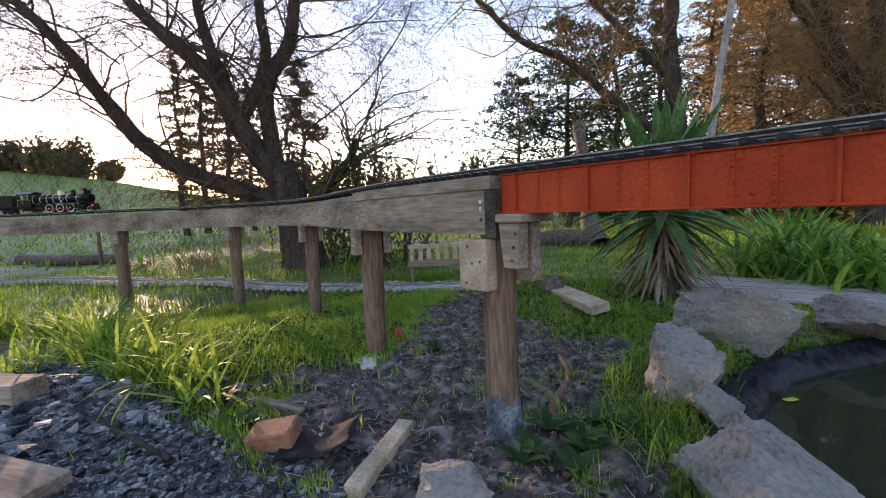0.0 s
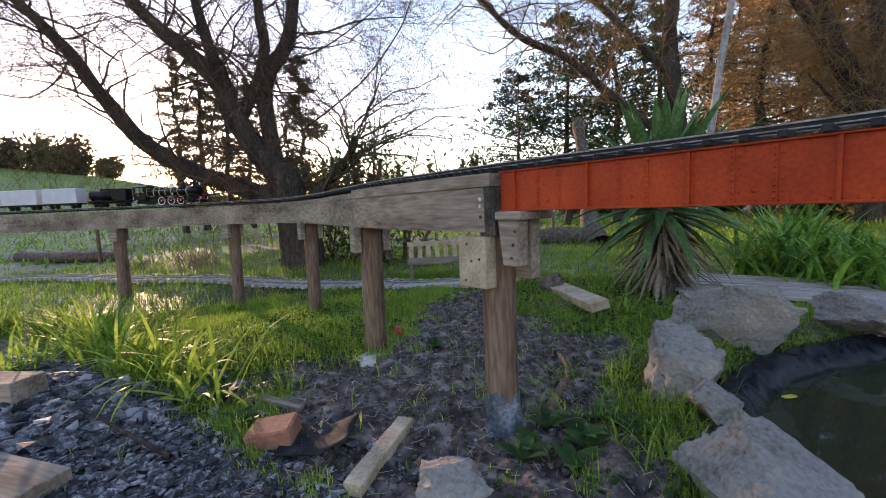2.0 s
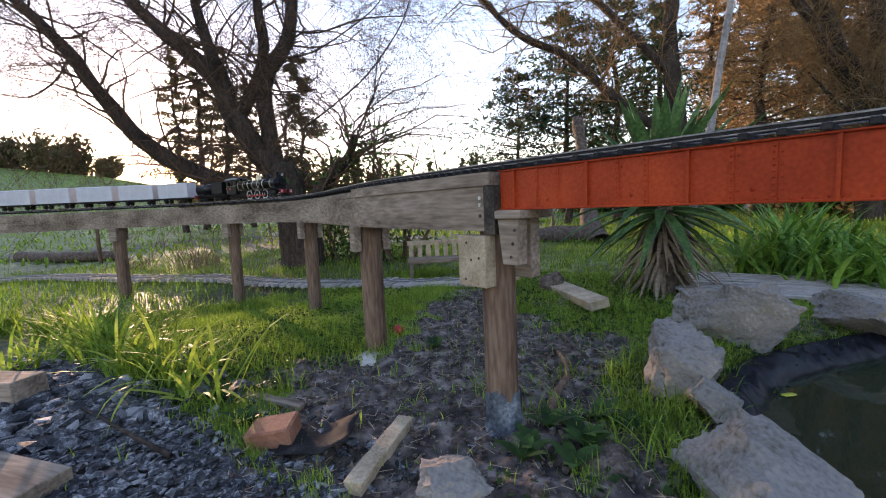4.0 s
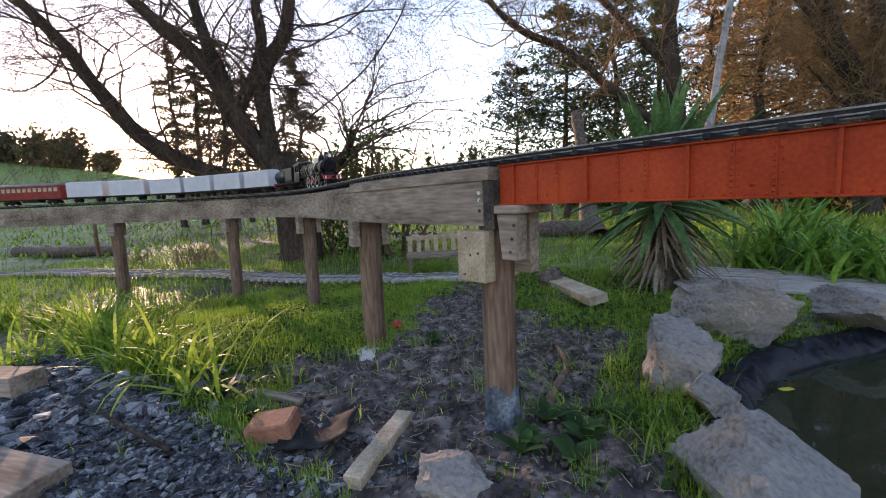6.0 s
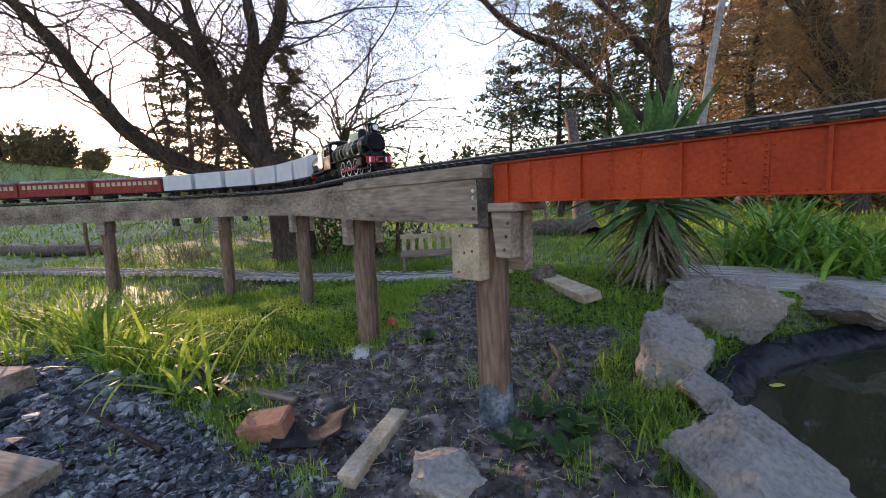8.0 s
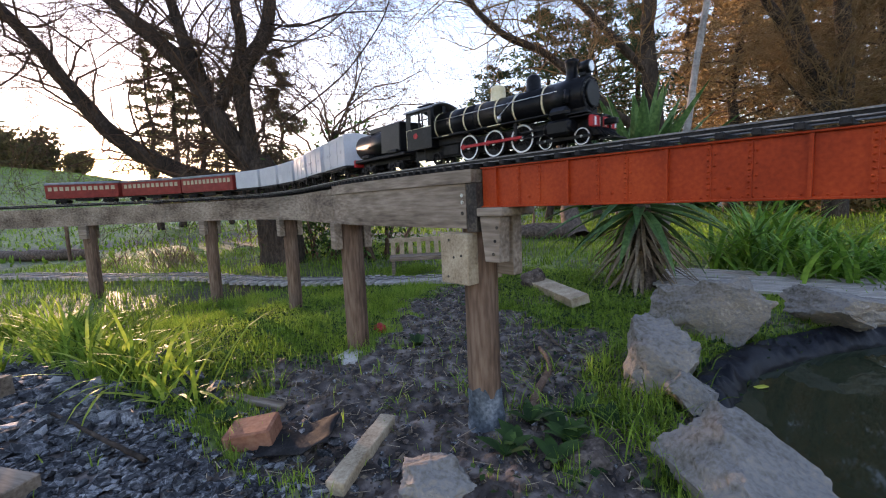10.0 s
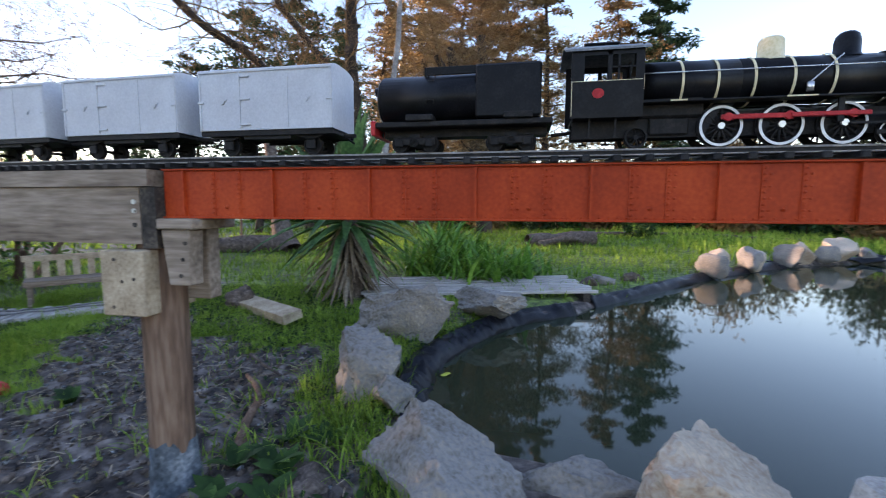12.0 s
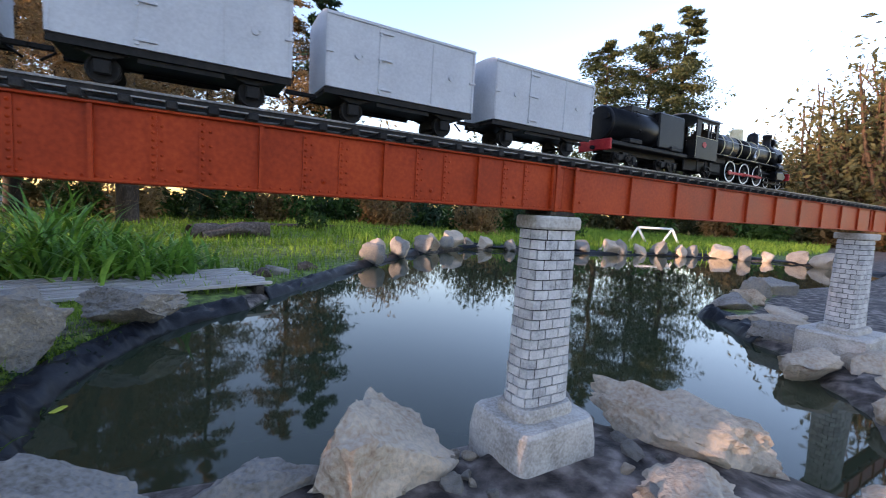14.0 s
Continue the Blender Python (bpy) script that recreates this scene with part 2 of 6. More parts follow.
# ---- ground: one sheet with the pond's basin and the far hill ----
WATER_Z = -0.13
POND = [(0.47, 0.48), (0.37, 0.8), (0.37, 1.2), (0.55, 1.7), (0.76, 2.06), (1.2, 2.44), (1.36, 2.7), (2.0, 3.4), (2.87, 4.4), (4.2, 5.6), (5.7, 6.4),
        (8.4, 5.5), (11.0, 4.7), (12.5, 3.2), (12.0, 1.7), (9.0, 1.4), (5.8, 1.4), (5.1, 1.22), (4.6, 1.05), (4.5, 0.85), (4.1, 0.43), (3.86, 0.1), (3.55, -0.12), (3.35, -0.34), (2.95, -0.5), (2.55, -0.6),
        (2.38, -0.42), (2.33, -0.1), (2.1, 0.14), (1.5, 0.2), (1.1, 0.3), (0.7, 0.36)]
POND_A = np.array(POND)


MUD_A = np.array([(-1.05, -0.5), (-1.12, -0.29), (-1.05, -0.05), (-0.95, 0.12), (-1.3, 0.55), (-1.9, 1.2), (-1.7, 1.85), (-1.14, 1.5), (-0.5, 1.15), (-0.05, 1.1), (0.12, 0.8),
                  (0.2, 0.6), (0.3, 0.3), (0.45, 0.05), (0.3, -0.25), (0.1, -0.5), (-0.17, -0.65), (-0.67, -0.62)])


def pond_distance(x, y):
    """Signed distance to the pond's edge: below zero inside."""
    return outline_distance(POND_A, x, y)


def outline_distance(A, x, y):
    x, y = np.asarray(x, float), np.asarray(y, float)
    best = np.full(x.shape, 1e9)
    inside = np.zeros(x.shape, bool)
    for i in range(len(A)):
        ax, ay = A[i]
        bx, by = A[(i + 1) % len(A)]
        dx, dy = bx - ax, by - ay
        t = np.clip(((x - ax) * dx + (y - ay) * dy) / (dx * dx + dy * dy), 0, 1)
        best = np.minimum(best, np.hypot(x - ax - t * dx, y - ay - t * dy))
        cross = (ay > y) != (by > y)
        with np.errstate(divide="ignore", invalid="ignore"):
            inside ^= cross & (x < (bx - ax) * (y - ay) / (by - ay) + ax)
    return np.where(inside, -best, best)


def smooth(a, b, v):
    t = np.clip((v - a) / (b - a), 0, 1)
    return t * t * (3 - 2 * t)


def lumps(x, y, s, seed):
    """Cheap smooth unevenness of about one metre / s."""
    r = np.random.RandomState(seed)
    out = np.zeros(np.shape(x))
    for k in range(7):
        a, f, p = r.uniform(0, 6.28), s * r.uniform(0.6, 1.7), r.uniform(0, 6.28)
        out = out + np.sin((x * math.cos(a) + y * math.sin(a)) * f + p)
    return out / 7


def value_noise(x, y, seed):
    """Smooth random heights from 0 to 1 on a unit lattice."""
    tab = np.random.RandomState(seed).uniform(0, 1, (256, 256))
    xi, yi = np.floor(x).astype(int), np.floor(y).astype(int)
    u, v = x - xi, y - yi
    u, v = u * u * (3 - 2 * u), v * v * (3 - 2 * v)
    a, b = tab[xi & 255, yi & 255], tab[(xi + 1) & 255, yi & 255]
    c, d = tab[xi & 255, (yi + 1) & 255], tab[(xi + 1) & 255, (yi + 1) & 255]
    return (a * (1 - u) + b * u) * (1 - v) + (c * (1 - u) + d * u) * v


def soil_relief(x, y):
    """Trodden, cloddy soil near the trestle: three sizes of lumps."""
    near = smooth(4.5, 2.5, np.hypot(x + 0.8, y - 0.3))
    a = value_noise(x * 8 + 3, y * 8, 61) - 0.5
    b = value_noise(x * 19 + y * 5, y * 19 - x * 5, 62) - 0.5
    c = value_noise(x * 41 - y * 13, y * 41 + x * 13, 63) - 0.5
    return near * (0.030 * a + 0.026 * b + 0.014 * c) * (0.35 + 0.65 * smooth(0.25, -0.1, outline_distance(MUD_A, x, y)))


def ground_z(x, y):
    x, y = np.asarray(x, float), np.asarray(y, float)
    d = pond_distance(x, y)
    z = -0.06 + 0.035 * lumps(x, y, 2.2, 1) + 0.012 * lumps(x, y, 11, 2) + 0.006 * lumps(x, y, 34, 3)
    z = z - 0.03 * np.exp(-((x + 0.1) ** 2 + (y - 0.0) ** 2) / 0.5) - 0.085 * smooth(-1.5, -2.9, x) - 0.08 * np.exp(-((x + 3.3) ** 2 + (y - 0.0) ** 2) / 0.7)
    # bank up to the camera's corner, where the gravel lies
    z = z + 0.03 * smooth(-0.35, -1.1, y + 0.25 * (x + 0.6)) * smooth(0.3, -0.5, x)
    z = np.where(d < 0.12, np.minimum(z, -0.09 + 0.1 * np.clip(d, -1, 0.12)), z)
    z = z - 0.4 * smooth(0.0, -0.3, d)
    far = np.hypot(x, y)
    crest = np.interp(y, [-8, 1.6, 9.4, 20, 34], [7.4, 6.4, 4.6, 2.6, 0.0])
    hill = crest * smooth(14, 75, -x) + 1.2 * smooth(60, 200, far) * smooth(-20, 30, x)
    z = np.where(d > 0.12, z + soil_relief(x, y), z)
    return z + hill + 0.12 * lumps(x, y, 0.5, 4) * smooth(4, 14, far)


def bare(x, y):
    """About 1 on bare mud, gravel, bank or water, 0 on lawn."""
    e = outline_distance(MUD_A, x, y) + 0.2 * lumps(x, y, 6, 9) + 0.42 * (value_noise(x * 7, y * 7, 71) - 0.5) + 0.2 * (value_noise(x * 19, y * 19, 72) - 0.5)
    mud = smooth(0.06, -0.12, e)
    grav = smooth(-0.56, -0.72, y - 0.28 * (x + 0.35)) * smooth(-2.9, -2.3, x)
    d = pond_distance(x, y)
    wet = smooth(0.12, 0.04, d)
    bank = smooth(0.5, 0.3, d) * smooth(0.9, 0.4, y) * smooth(0.5, 0.75, x)
    thin = 0.72 * smooth(0.02, 0.42, lumps(x, y, 6.5, 17)) * smooth(4.2, 2.6, np.hypot(x + 0.8, y - 0.4))
    return np.maximum(np.maximum(np.maximum(mud, thin), grav), np.maximum(wet, bank))


def axis_steps(a, b, step, grow, reach):
    """Even steps from a to b, then steps that widen out to the reach on either side."""
    mid = list(np.arange(a, b, step))
    out, d, p = [], step, 0.0
    while p < reach:
        d *= grow
        p += d
        out.append(p)
    return np.array([a - q for q in reversed(out)] + mid + [mid[-1] + q for q in out])


gx = axis_steps(-2.5, 0.6, 0.015, 1.05, 1500)
gy = axis_steps(-1.05, 1.5, 0.015, 1.05, 1500)
GX, GY = np.meshgrid(gx, gy, indexing="ij")
GZ = ground_z(GX, GY)
gv = np.stack([GX, GY, GZ], -1).reshape(-1, 3)
ii, jj = np.meshgrid(np.arange(len(gx) - 1), np.arange(len(gy) - 1), indexing="ij")
a0 = (ii * len(gy) + jj).ravel()
gq = np.stack([a0, a0 + len(gy), a0 + len(gy) + 1, a0 + 1], -1).astype(np.int32)
gme = bpy.data.meshes.new("ground")
gme.vertices.add(len(gv))
gme.vertices.foreach_set("co", gv.astype(np.float32).ravel())
gme.loops.add(gq.size)
gme.loops.foreach_set("vertex_index", gq.ravel())
gme.polygons.add(len(gq))
gme.polygons.foreach_set("loop_start", np.arange(0, gq.size, 4, dtype=np.int32))
gme.polygons.foreach_set("use_smooth", [True] * len(gq))
gme.update(calc_edges=True)
gme.materials.append(M_ground)
ground = new("ground", gme)
lawn_at = ground.data.attributes.new("lawn", "FLOAT", "POINT")
_co = np.zeros(len(ground.data.vertices) * 3)
ground.data.vertices.foreach_get("co", _co)
_co = _co.reshape(-1, 3)
lawn_at.data.foreach_set("value", (1 - bare(_co[:, 0], _co[:, 1])).astype(np.float32))
tagged(ground, "grassy garden ground with a patch of bare wet mud", "ground", kind="structure")


def ground_material():
    nt = M_ground.node_tree
    N, L = nt.nodes, nt.links
    b = N["Principled BSDF"]
    tc = N.new("ShaderNodeTexCoord")

    def noise_node(scale, detail=6):
        n = N.new("ShaderNodeTexNoise")
        n.inputs["Scale"].default_value, n.inputs["Detail"].default_value = scale, detail
        L.new(tc.outputs["Object"], n.inputs["Vector"])
        return n

    def ramp_node(src, cols):
        r = N.new("ShaderNodeValToRGB")
        e = r.color_ramp.elements
        while len(e) < len(cols):
            e.new(0.5)
        for i, (p, c) in enumerate(cols):
            e[i].position, e[i].color = p, (*c, 1)
        L.new(src, r.inputs[0])
        return r

    big, mid, fine = noise_node(1.6), noise_node(14), noise_node(110, 4)
    # mud tones; the darkest also stands in for shade between clods and gravel
    mud = ramp_node(mid.outputs[0], [(0.36, (0.02, 0.015, 0.013)), (0.52, (0.1, 0.079, 0.068)), (0.7, (0.28, 0.232, 0.205))])
    lawn = ramp_node(mid.outputs[0], [(0.36, (0.03, 0.044, 0.01)), (0.5, (0.085, 0.13, 0.02)), (0.66, (0.19, 0.26, 0.045))])
    soil = N.new("ShaderNodeAttribute")
    soil.attribute_name = "lawn"
    rag = N.new("ShaderNodeMath")
    rag.operation = "MULTIPLY_ADD"
    rag.inputs[1].default_value = 0.9
    L.new(noise_node(22.0).outputs[0], rag.inputs[0])
    L.new(soil.outputs["Fac"], rag.inputs[2])
    mask = N.new("ShaderNodeMapRange")
    mask.inputs["From Min"].default_value, mask.inputs["From Max"].default_value = 0.75, 1.15
    L.new(rag.outputs[0], mask.inputs[0])
    mix = N.new("ShaderNodeMix")
    mix.data_type = "RGBA"
    L.new(mask.outputs[0], mix.inputs["Factor"])
    L.new(mud.outputs[0], mix.inputs["A"])
    L.new(lawn.outputs[0], mix.inputs["B"])
    # silt below the water line
    sep = N.new("ShaderNodeSeparateXYZ")
    L.new(tc.outputs["Object"], sep.inputs[0])
    under = N.new("ShaderNodeMapRange")
    under.inputs["From Min"].default_value, under.inputs["From Max"].default_value = -0.16, -0.11
    L.new(sep.outputs[2], under.inputs[0])
    mix2 = N.new("ShaderNodeMix")
    mix2.data_type = "RGBA"
    mix2.inputs["A"].default_value = (0.055, 0.055, 0.032, 1)
    L.new(under.outputs[0], mix2.inputs["Factor"])
    L.new(mix.outputs["Result"], mix2.inputs["B"])
    L.new(mix2.outputs["Result"], b.inputs["Base Color"])
    b.inputs["Specular IOR Level"].default_value = 0.35
    rr = N.new("ShaderNodeMapRange")
    rr.inputs["To Min"].default_value, rr.inputs["To Max"].default_value = 0.45, 1.0
    L.new(big.outputs[0], rr.inputs[0])
    L.new(rr.outputs[0], b.inputs["Roughness"])
    bp = N.new("ShaderNodeBump")
    bp.inputs["Strength"].default_value, bp.inputs["Distance"].default_value = 1.0, 0.012
    sm = N.new("ShaderNodeMath")
    sm.operation = "MULTIPLY_ADD"
    sm.inputs[1].default_value = 0.4
    L.new(fine.outputs[0], sm.inputs[0])
    L.new(mid.outputs[0], sm.inputs[2])
    L.new(sm.outputs[0], bp.inputs["Height"])
    L.new(bp.outputs[0], b.inputs["Normal"])


ground_material()


def gz(x, y):
    return float(ground_z(np.array([x]), np.array([y]))[0])


# pond water: murky green, mirror-like
M_water = bpy.data.materials.new("murky_pond_water")
M_water.use_nodes = True
wb = M_water.node_tree.nodes["Principled BSDF"]
wb.inputs["Base Color"].default_value = (0.024, 0.032, 0.017, 1)
wb.inputs["Roughness"].default_value = 0.03
wb.inputs["IOR"].default_value = 1.333
wtc = M_water.node_tree.nodes.new("ShaderNodeTexCoord")
wno = M_water.node_tree.nodes.new("ShaderNodeTexNoise")
wno.inputs["Scale"].default_value, wno.inputs["Detail"].default_value = 3.0, 2
wbp = M_water.node_tree.nodes.new("ShaderNodeBump")
wbp.inputs["Strength"].default_value, wbp.inputs["Distance"].default_value = 0.05, 0.01
M_water.node_tree.links.new(wtc.outputs["Object"], wno.inputs["Vector"])
M_water.node_tree.links.new(wno.outputs[0], wbp.inputs["Height"])
M_water.node_tree.links.new(wbp.outputs[0], wb.inputs["Normal"])
wbm = bmesh.new()
cxy = POND_A.mean(0)
wvs = []
for i in range(len(POND)):
    p = POND_A[i]
    q = POND_A[(i + 1) % len(POND)] - POND_A[i - 1]
    nrm = np.array([q[1], -q[0]]) / np.hypot(*q)
    if pond_distance(np.array([p[0] + nrm[0] * 0.02]), np.array([p[1] + nrm[1] * 0.02]))[0] < 0:
        nrm = -nrm
    wvs.append(wbm.verts.new((p[0] + nrm[0] * 0.08, p[1] + nrm[1] * 0.08, WATER_Z)))
wf = wbm.faces.new(wvs)
wf.normal_update()
if wf.normal.z < 0:
    wf.normal_flip()
water = part("water", wbm, M_water)
tagged(water, "still murky green pond water reflecting sky and trees", "water", kind="structure")

# ---- girder bridge: orange plate girders on brick piers ----
TRACK_Y, RAIL_Z = 0.05, 0.80
PANEL, G_BOT, G_TOP = 0.24, 0.65, 0.771


def rivet(bm, x, y, z, r=0.0028):
    """A low dome facing -y."""
    n = 6
    ring = [bm.verts.new((x + r * math.cos(i * 2 * math.pi / n), y, z + r * math.sin(i * 2 * math.pi / n))) for i in range(n)]
    tip = bm.verts.new((x, y - r * 0.8, z))
    for i in range(n):
        bm.faces.new((ring[i], ring[(i + 1) % n], tip))


def girder_span(x0, x1, stations, rivets=True):
    g = empty("plate_girder", pose(x0, TRACK_Y, G_BOT))
    L = x1 - x0
    h = G_TOP - G_BOT
    for side, sy in (("front", -1), ("back", 1)):
        y = sy * 0.05
        bm = bmesh.new()
        box(bm, 0, L, min(y * 0.86, y * 0.8), max(y * 0.86, y * 0.8), 0.004, h - 0.004)
        part("web_plate", bm, M_orange, g)
        for z0, z1 in ((0, 0.0045), (h - 0.0045, h)):
            bm = bmesh.new()
            box(bm, 0, L, min(y * 1.04, y * 0.7), max(y * 1.04, y * 0.7), z0, z1, 0.001)
            part("flange", bm, M_orange, g)
        for s in stations:
            bm = bmesh.new()
            box(bm, s - x0 - 0.0032, s - x0 + 0.0032, min(y * 1.03, y * 0.8), max(y * 1.03, y * 0.8), 0.005, h - 0.005)
            part("stiffener", bm, M_orange, g)
    for s in np.arange(0.06, L - 0.03, 0.24):
        bm = bmesh.new()
        box(bm, s, s + 0.012, -0.0395, 0.0395, h - 0.03, h - 0.012)
        part("cross_brace", bm, M_orange, g)
    if rivets:
        bm = bmesh.new()
        yf = -0.0432
        for s in stations:
            for off in (PANEL * 0.33, PANEL * 0.62):
                xx = s - x0 + off
                if xx > L - 0.02:
                    continue
                # rivet strip with two rows
                box(bm, xx - 0.005, xx + 0.005, yf - 0.0022, yf + 0.002, 0.006, h - 0.006)
                for k in range(9):
                    z = 0.014 + k * (h - 0.028) / 8
                    rivet(bm, xx, yf - 0.002, z, 0.0038)
                    if k % 2:
                        rivet(bm, xx + 0.0115, -0.0428, z, 0.0034)
            rivet(bm, s - x0 + PANEL * 0.48, -0.043, 0.028, 0.006)
        for k in range(int(L / 0.018)):
            rivet(bm, 0.01 + k * 0.018, -0.0428, 0.009, 0.003)
        tagged(part("rivet_pattern", bm, M_orange, g), kind="stuff")
    return tagged(g, "orange-red painted riveted model plate girder", "bridge girder", "spans of the bridge")


SPAN1 = girder_span(-0.058, 1.7246, [k * PANEL for k in range(0, 8)])
girder_span(1.7254, 4.12, [1.77 + k * PANEL for k in range(0, 10)], False)
girder_span(4.14, 6.2, [4.175 + k * PANEL for k in range(0, 8)], False)
# splice plates over the first pier
spl = empty("splice_plate", pose(1.725, TRACK_Y, G_BOT))
for dx in (-0.035, 0.035):
    bm = bmesh.new()
    box(bm, dx - 0.006, dx + 0.006, -0.06, -0.0535, -0.002, G_TOP - G_BOT, 0.001)
    part("cover_plate", bm, M_orange, spl)
bm = bmesh.new()
box(bm, -0.045, 0.045, -0.05, 0.05, -0.012, -0.001)
part("bearing", bm, M_darkwood, spl)
tagged(spl, "orange joint plate between two bridge girders on the pier", "bridge joint")


def rounded_rect(w, d, r, n=4):
    pts = []
    for cx, cy, a0 in ((w / 2 - r, d / 2 - r, 0), (-w / 2 + r, d / 2 - r, 90), (-w / 2 + r, -d / 2 + r, 180), (w / 2 - r, -d / 2 + r, 270)):
        for k in range(n + 1):
            a = radians(a0 + 90 * k / n)
            pts.append((cx + r * math.cos(a), cy + r * math.sin(a)))
    return pts


def slab(bm, sections):
    """Loft of rounded rectangles (w, d, r, z) with capped ends."""
    rings = []
    for w, d, r, z in sections:
        rings.append([bm.verts.new((x, y, z)) for x, y in rounded_rect(w, d, r)])
    for a, b in zip(rings, rings[1:]):
        for i in range(len(a)):
            j = (i + 1) % len(a)
            bm.faces.new((a[i], a[j], b[j], b[i]))
    bm.faces.new(list(reversed(rings[0])))
    bm.faces.new(rings[-1])


PW0, PD0, PW1, PD1 = 0.203, 0.112, 0.178, 0.1


def pier(x, foot_z, k):
    p = empty("bridge_pier", pose(x, TRACK_Y, 0))
    top, bot = 0.6, 0.10
    bm = bmesh.new()
    slab(bm, [(PW0 * k - 0.008, PD0 * k - 0.008, 0.03 * k, bot), (PW1 * k - 0.008, PD1 * k - 0.008, 0.03 * k, top)])
    part("core", bm, M_mortar, p)
    bm = bmesh.new()
    slab(bm, [(0.195 * k, 0.125 * k, 0.035 * k, top), (0.2 * k, 0.132 * k, 0.035 * k, top + 0.006), (0.2 * k, 0.132 * k, 0.035 * k, top + 0.03), (0.19 * k, 0.124 * k, 0.035 * k, top + 0.036)])
    part("capital", bm, M_concrete, p)
    bm = bmesh.new()
    slab(bm, [(0.24 * k, 0.16 * k, 0.045 * k, bot - 0.03), (0.24 * k, 0.16 * k, 0.045 * k, bot - 0.008), (0.225 * k, 0.146 * k, 0.045 * k, bot + 0.003)])
    part("plinth", bm, M_concrete, p)
    bm = bmesh.new()
    slab(bm, [(0.36 * k, 0.29 * k, 0.03, foot_z), (0.35 * k, 0.28 * k, 0.03, bot - 0.1), (0.345 * k, 0.275 * k, 0.03, bot - 0.042), (0.33 * k, 0.26 * k, 0.03, bot - 0.03)])
    for v in bm.verts:
        v.co += Vector((noise.noise(v.co * 9), noise.noise(v.co * 9 + Vector((5, 0, 0))), 0.5 * noise.noise(v.co * 9 + Vector((0, 5, 0))))) * 0.02
    part("footing", bm, M_concrete, p, "rough cast concrete footing block")
    return tagged(p, "pale grey brick-patterned bridge pier on a concrete block", "bridge pier", "piers of the bridge")


PIER1 = pier(1.725, -0.3, 0.86)
PIER2 = pier(4.13, -0.25, 1.2)

# ---- track ----
CURVE = [(0.0, 0.05), (-0.4, 0.06), (-0.86, 0.095), (-1.447, 0.214), (-2.141, 0.364), (-2.895, 0.385), (-3.49, 0.183), (-4.206, -0.241), (-4.781, -0.967), (-5.28, -1.608), (-5.714, -2.519), (-5.931, -3.604), (-5.823, -4.797), (-5.389, -5.991), (-4.629, -7.076), (-3.544, -7.944), (-2.141, -8.242), (-0.6, -8.2)]
_pts = spline([(x, y, 0) for x, y in CURVE], 40)
_arc = [0.0]
for p, q in zip(_pts, _pts[1:]):
    _arc.append(_arc[-1] + (q - p).length)
_ax, _ay = np.array([p.x for p in _pts]), np.array([p.y for p in _pts])
_arc = np.array(_arc)


def on_track(s):
    """Point of the track's middle at the arc length s: positive along the bridge, negative along the trestle."""
    if s >= 0:
        return Vector((s, TRACK_Y, 0))
    return Vector((float(np.interp(-s, _arc, _ax)), float(np.interp(-s, _arc, _ay)), 0))


def along(s):
    d = on_track(s + 0.02) - on_track(s - 0.02)
    return d.normalized()


def strip_mesh(name, s0, s1, y0, y1, z0, z1, mat, parent, step=0.08, label=""):
    """A bar that follows the track, between two offsets to its left."""
    vs, fs = [], []
    n = max(1, int((s1 - s0) / step))
    for i in range(n + 1):
        s = s0 + (s1 - s0) * i / n
        c, d = on_track(s), along(s)
        l = Vector((-d.y, d.x, 0))
        for o, z in ((y0, z0), (y1, z0), (y1, z1), (y0, z1)):
            vs.append(c + l * o + Vector((0, 0, z)))
        if i:
            for k in range(4):
                a, b = (i - 1) * 4 + k, (i - 1) * 4 + (k + 1) % 4
                fs.append((a, b, b + 4, a + 4))
    fs += [(3, 2, 1, 0), tuple(n * 4 + k for k in range(4))]
    return mesh_part(name, vs, fs, mat, parent, label)


track = empty("railway_track", pose(0, 0, 0))
for o in (-0.034, 0.031):
    rail = strip_mesh("rail", -13.0, 6.2, o - 0.0012, o + 0.0042, RAIL_Z - 0.0036, RAIL_Z, M_rail, track)
    # web in dark ironwork colour: the shade below the head is painted in
    strip_mesh("rail_web", -13.0, 6.2, o + 0.001, o + 0.002, RAIL_Z - 0.0115, RAIL_Z - 0.0036, M_under, track)
    strip_mesh("rail_foot", -13.0, 6.2, o - 0.0045, o + 0.0075, RAIL_Z - 0.014, RAIL_Z - 0.0115, M_rail, track)
tagged(track, "narrow model railway track on dark sleepers", "railway track")

# ---- timber trestle ----
trestle = empty("timber_trestle", pose(0, 0, 0))
BEAM_TOP, BEAM_BOT = 0.727, 0.585
joints = [-0.105, -1.127, -2.454, -4.148, -5.721, -7.349, -8.976, -10.604, -12.232, -14.088]
for a, b in zip(joints, joints[1:]):
    for o0, o1 in ((-0.07, -0.028), (0.028, 0.07)):
        strip_mesh("side_beam", b + 0.003, a - 0.003, o0, o1, BEAM_BOT, BEAM_TOP, M_beam, trestle, 0.12)
strip_mesh("deck_board", -1.1, -0.075, -0.078, 0.078, BEAM_TOP + 0.001, 0.769, M_beam, trestle, 0.1, "thick top board")
strip_mesh("deck_board", -12.8, -1.104, -0.072, 0.072, BEAM_TOP + 0.001, 0.757, M_beam, trestle, 0.1)
# end block, darker than the boards beside it
bm = bmesh.new()
box(bm, -0.104, -0.062, -0.02, 0.115, BEAM_BOT - 0.01, BEAM_TOP - 0.001)
part("end_block", bm, M_darkwood, trestle)
tagged(trestle, "weathered timber trestle of paired boards carrying the track", "trestle")


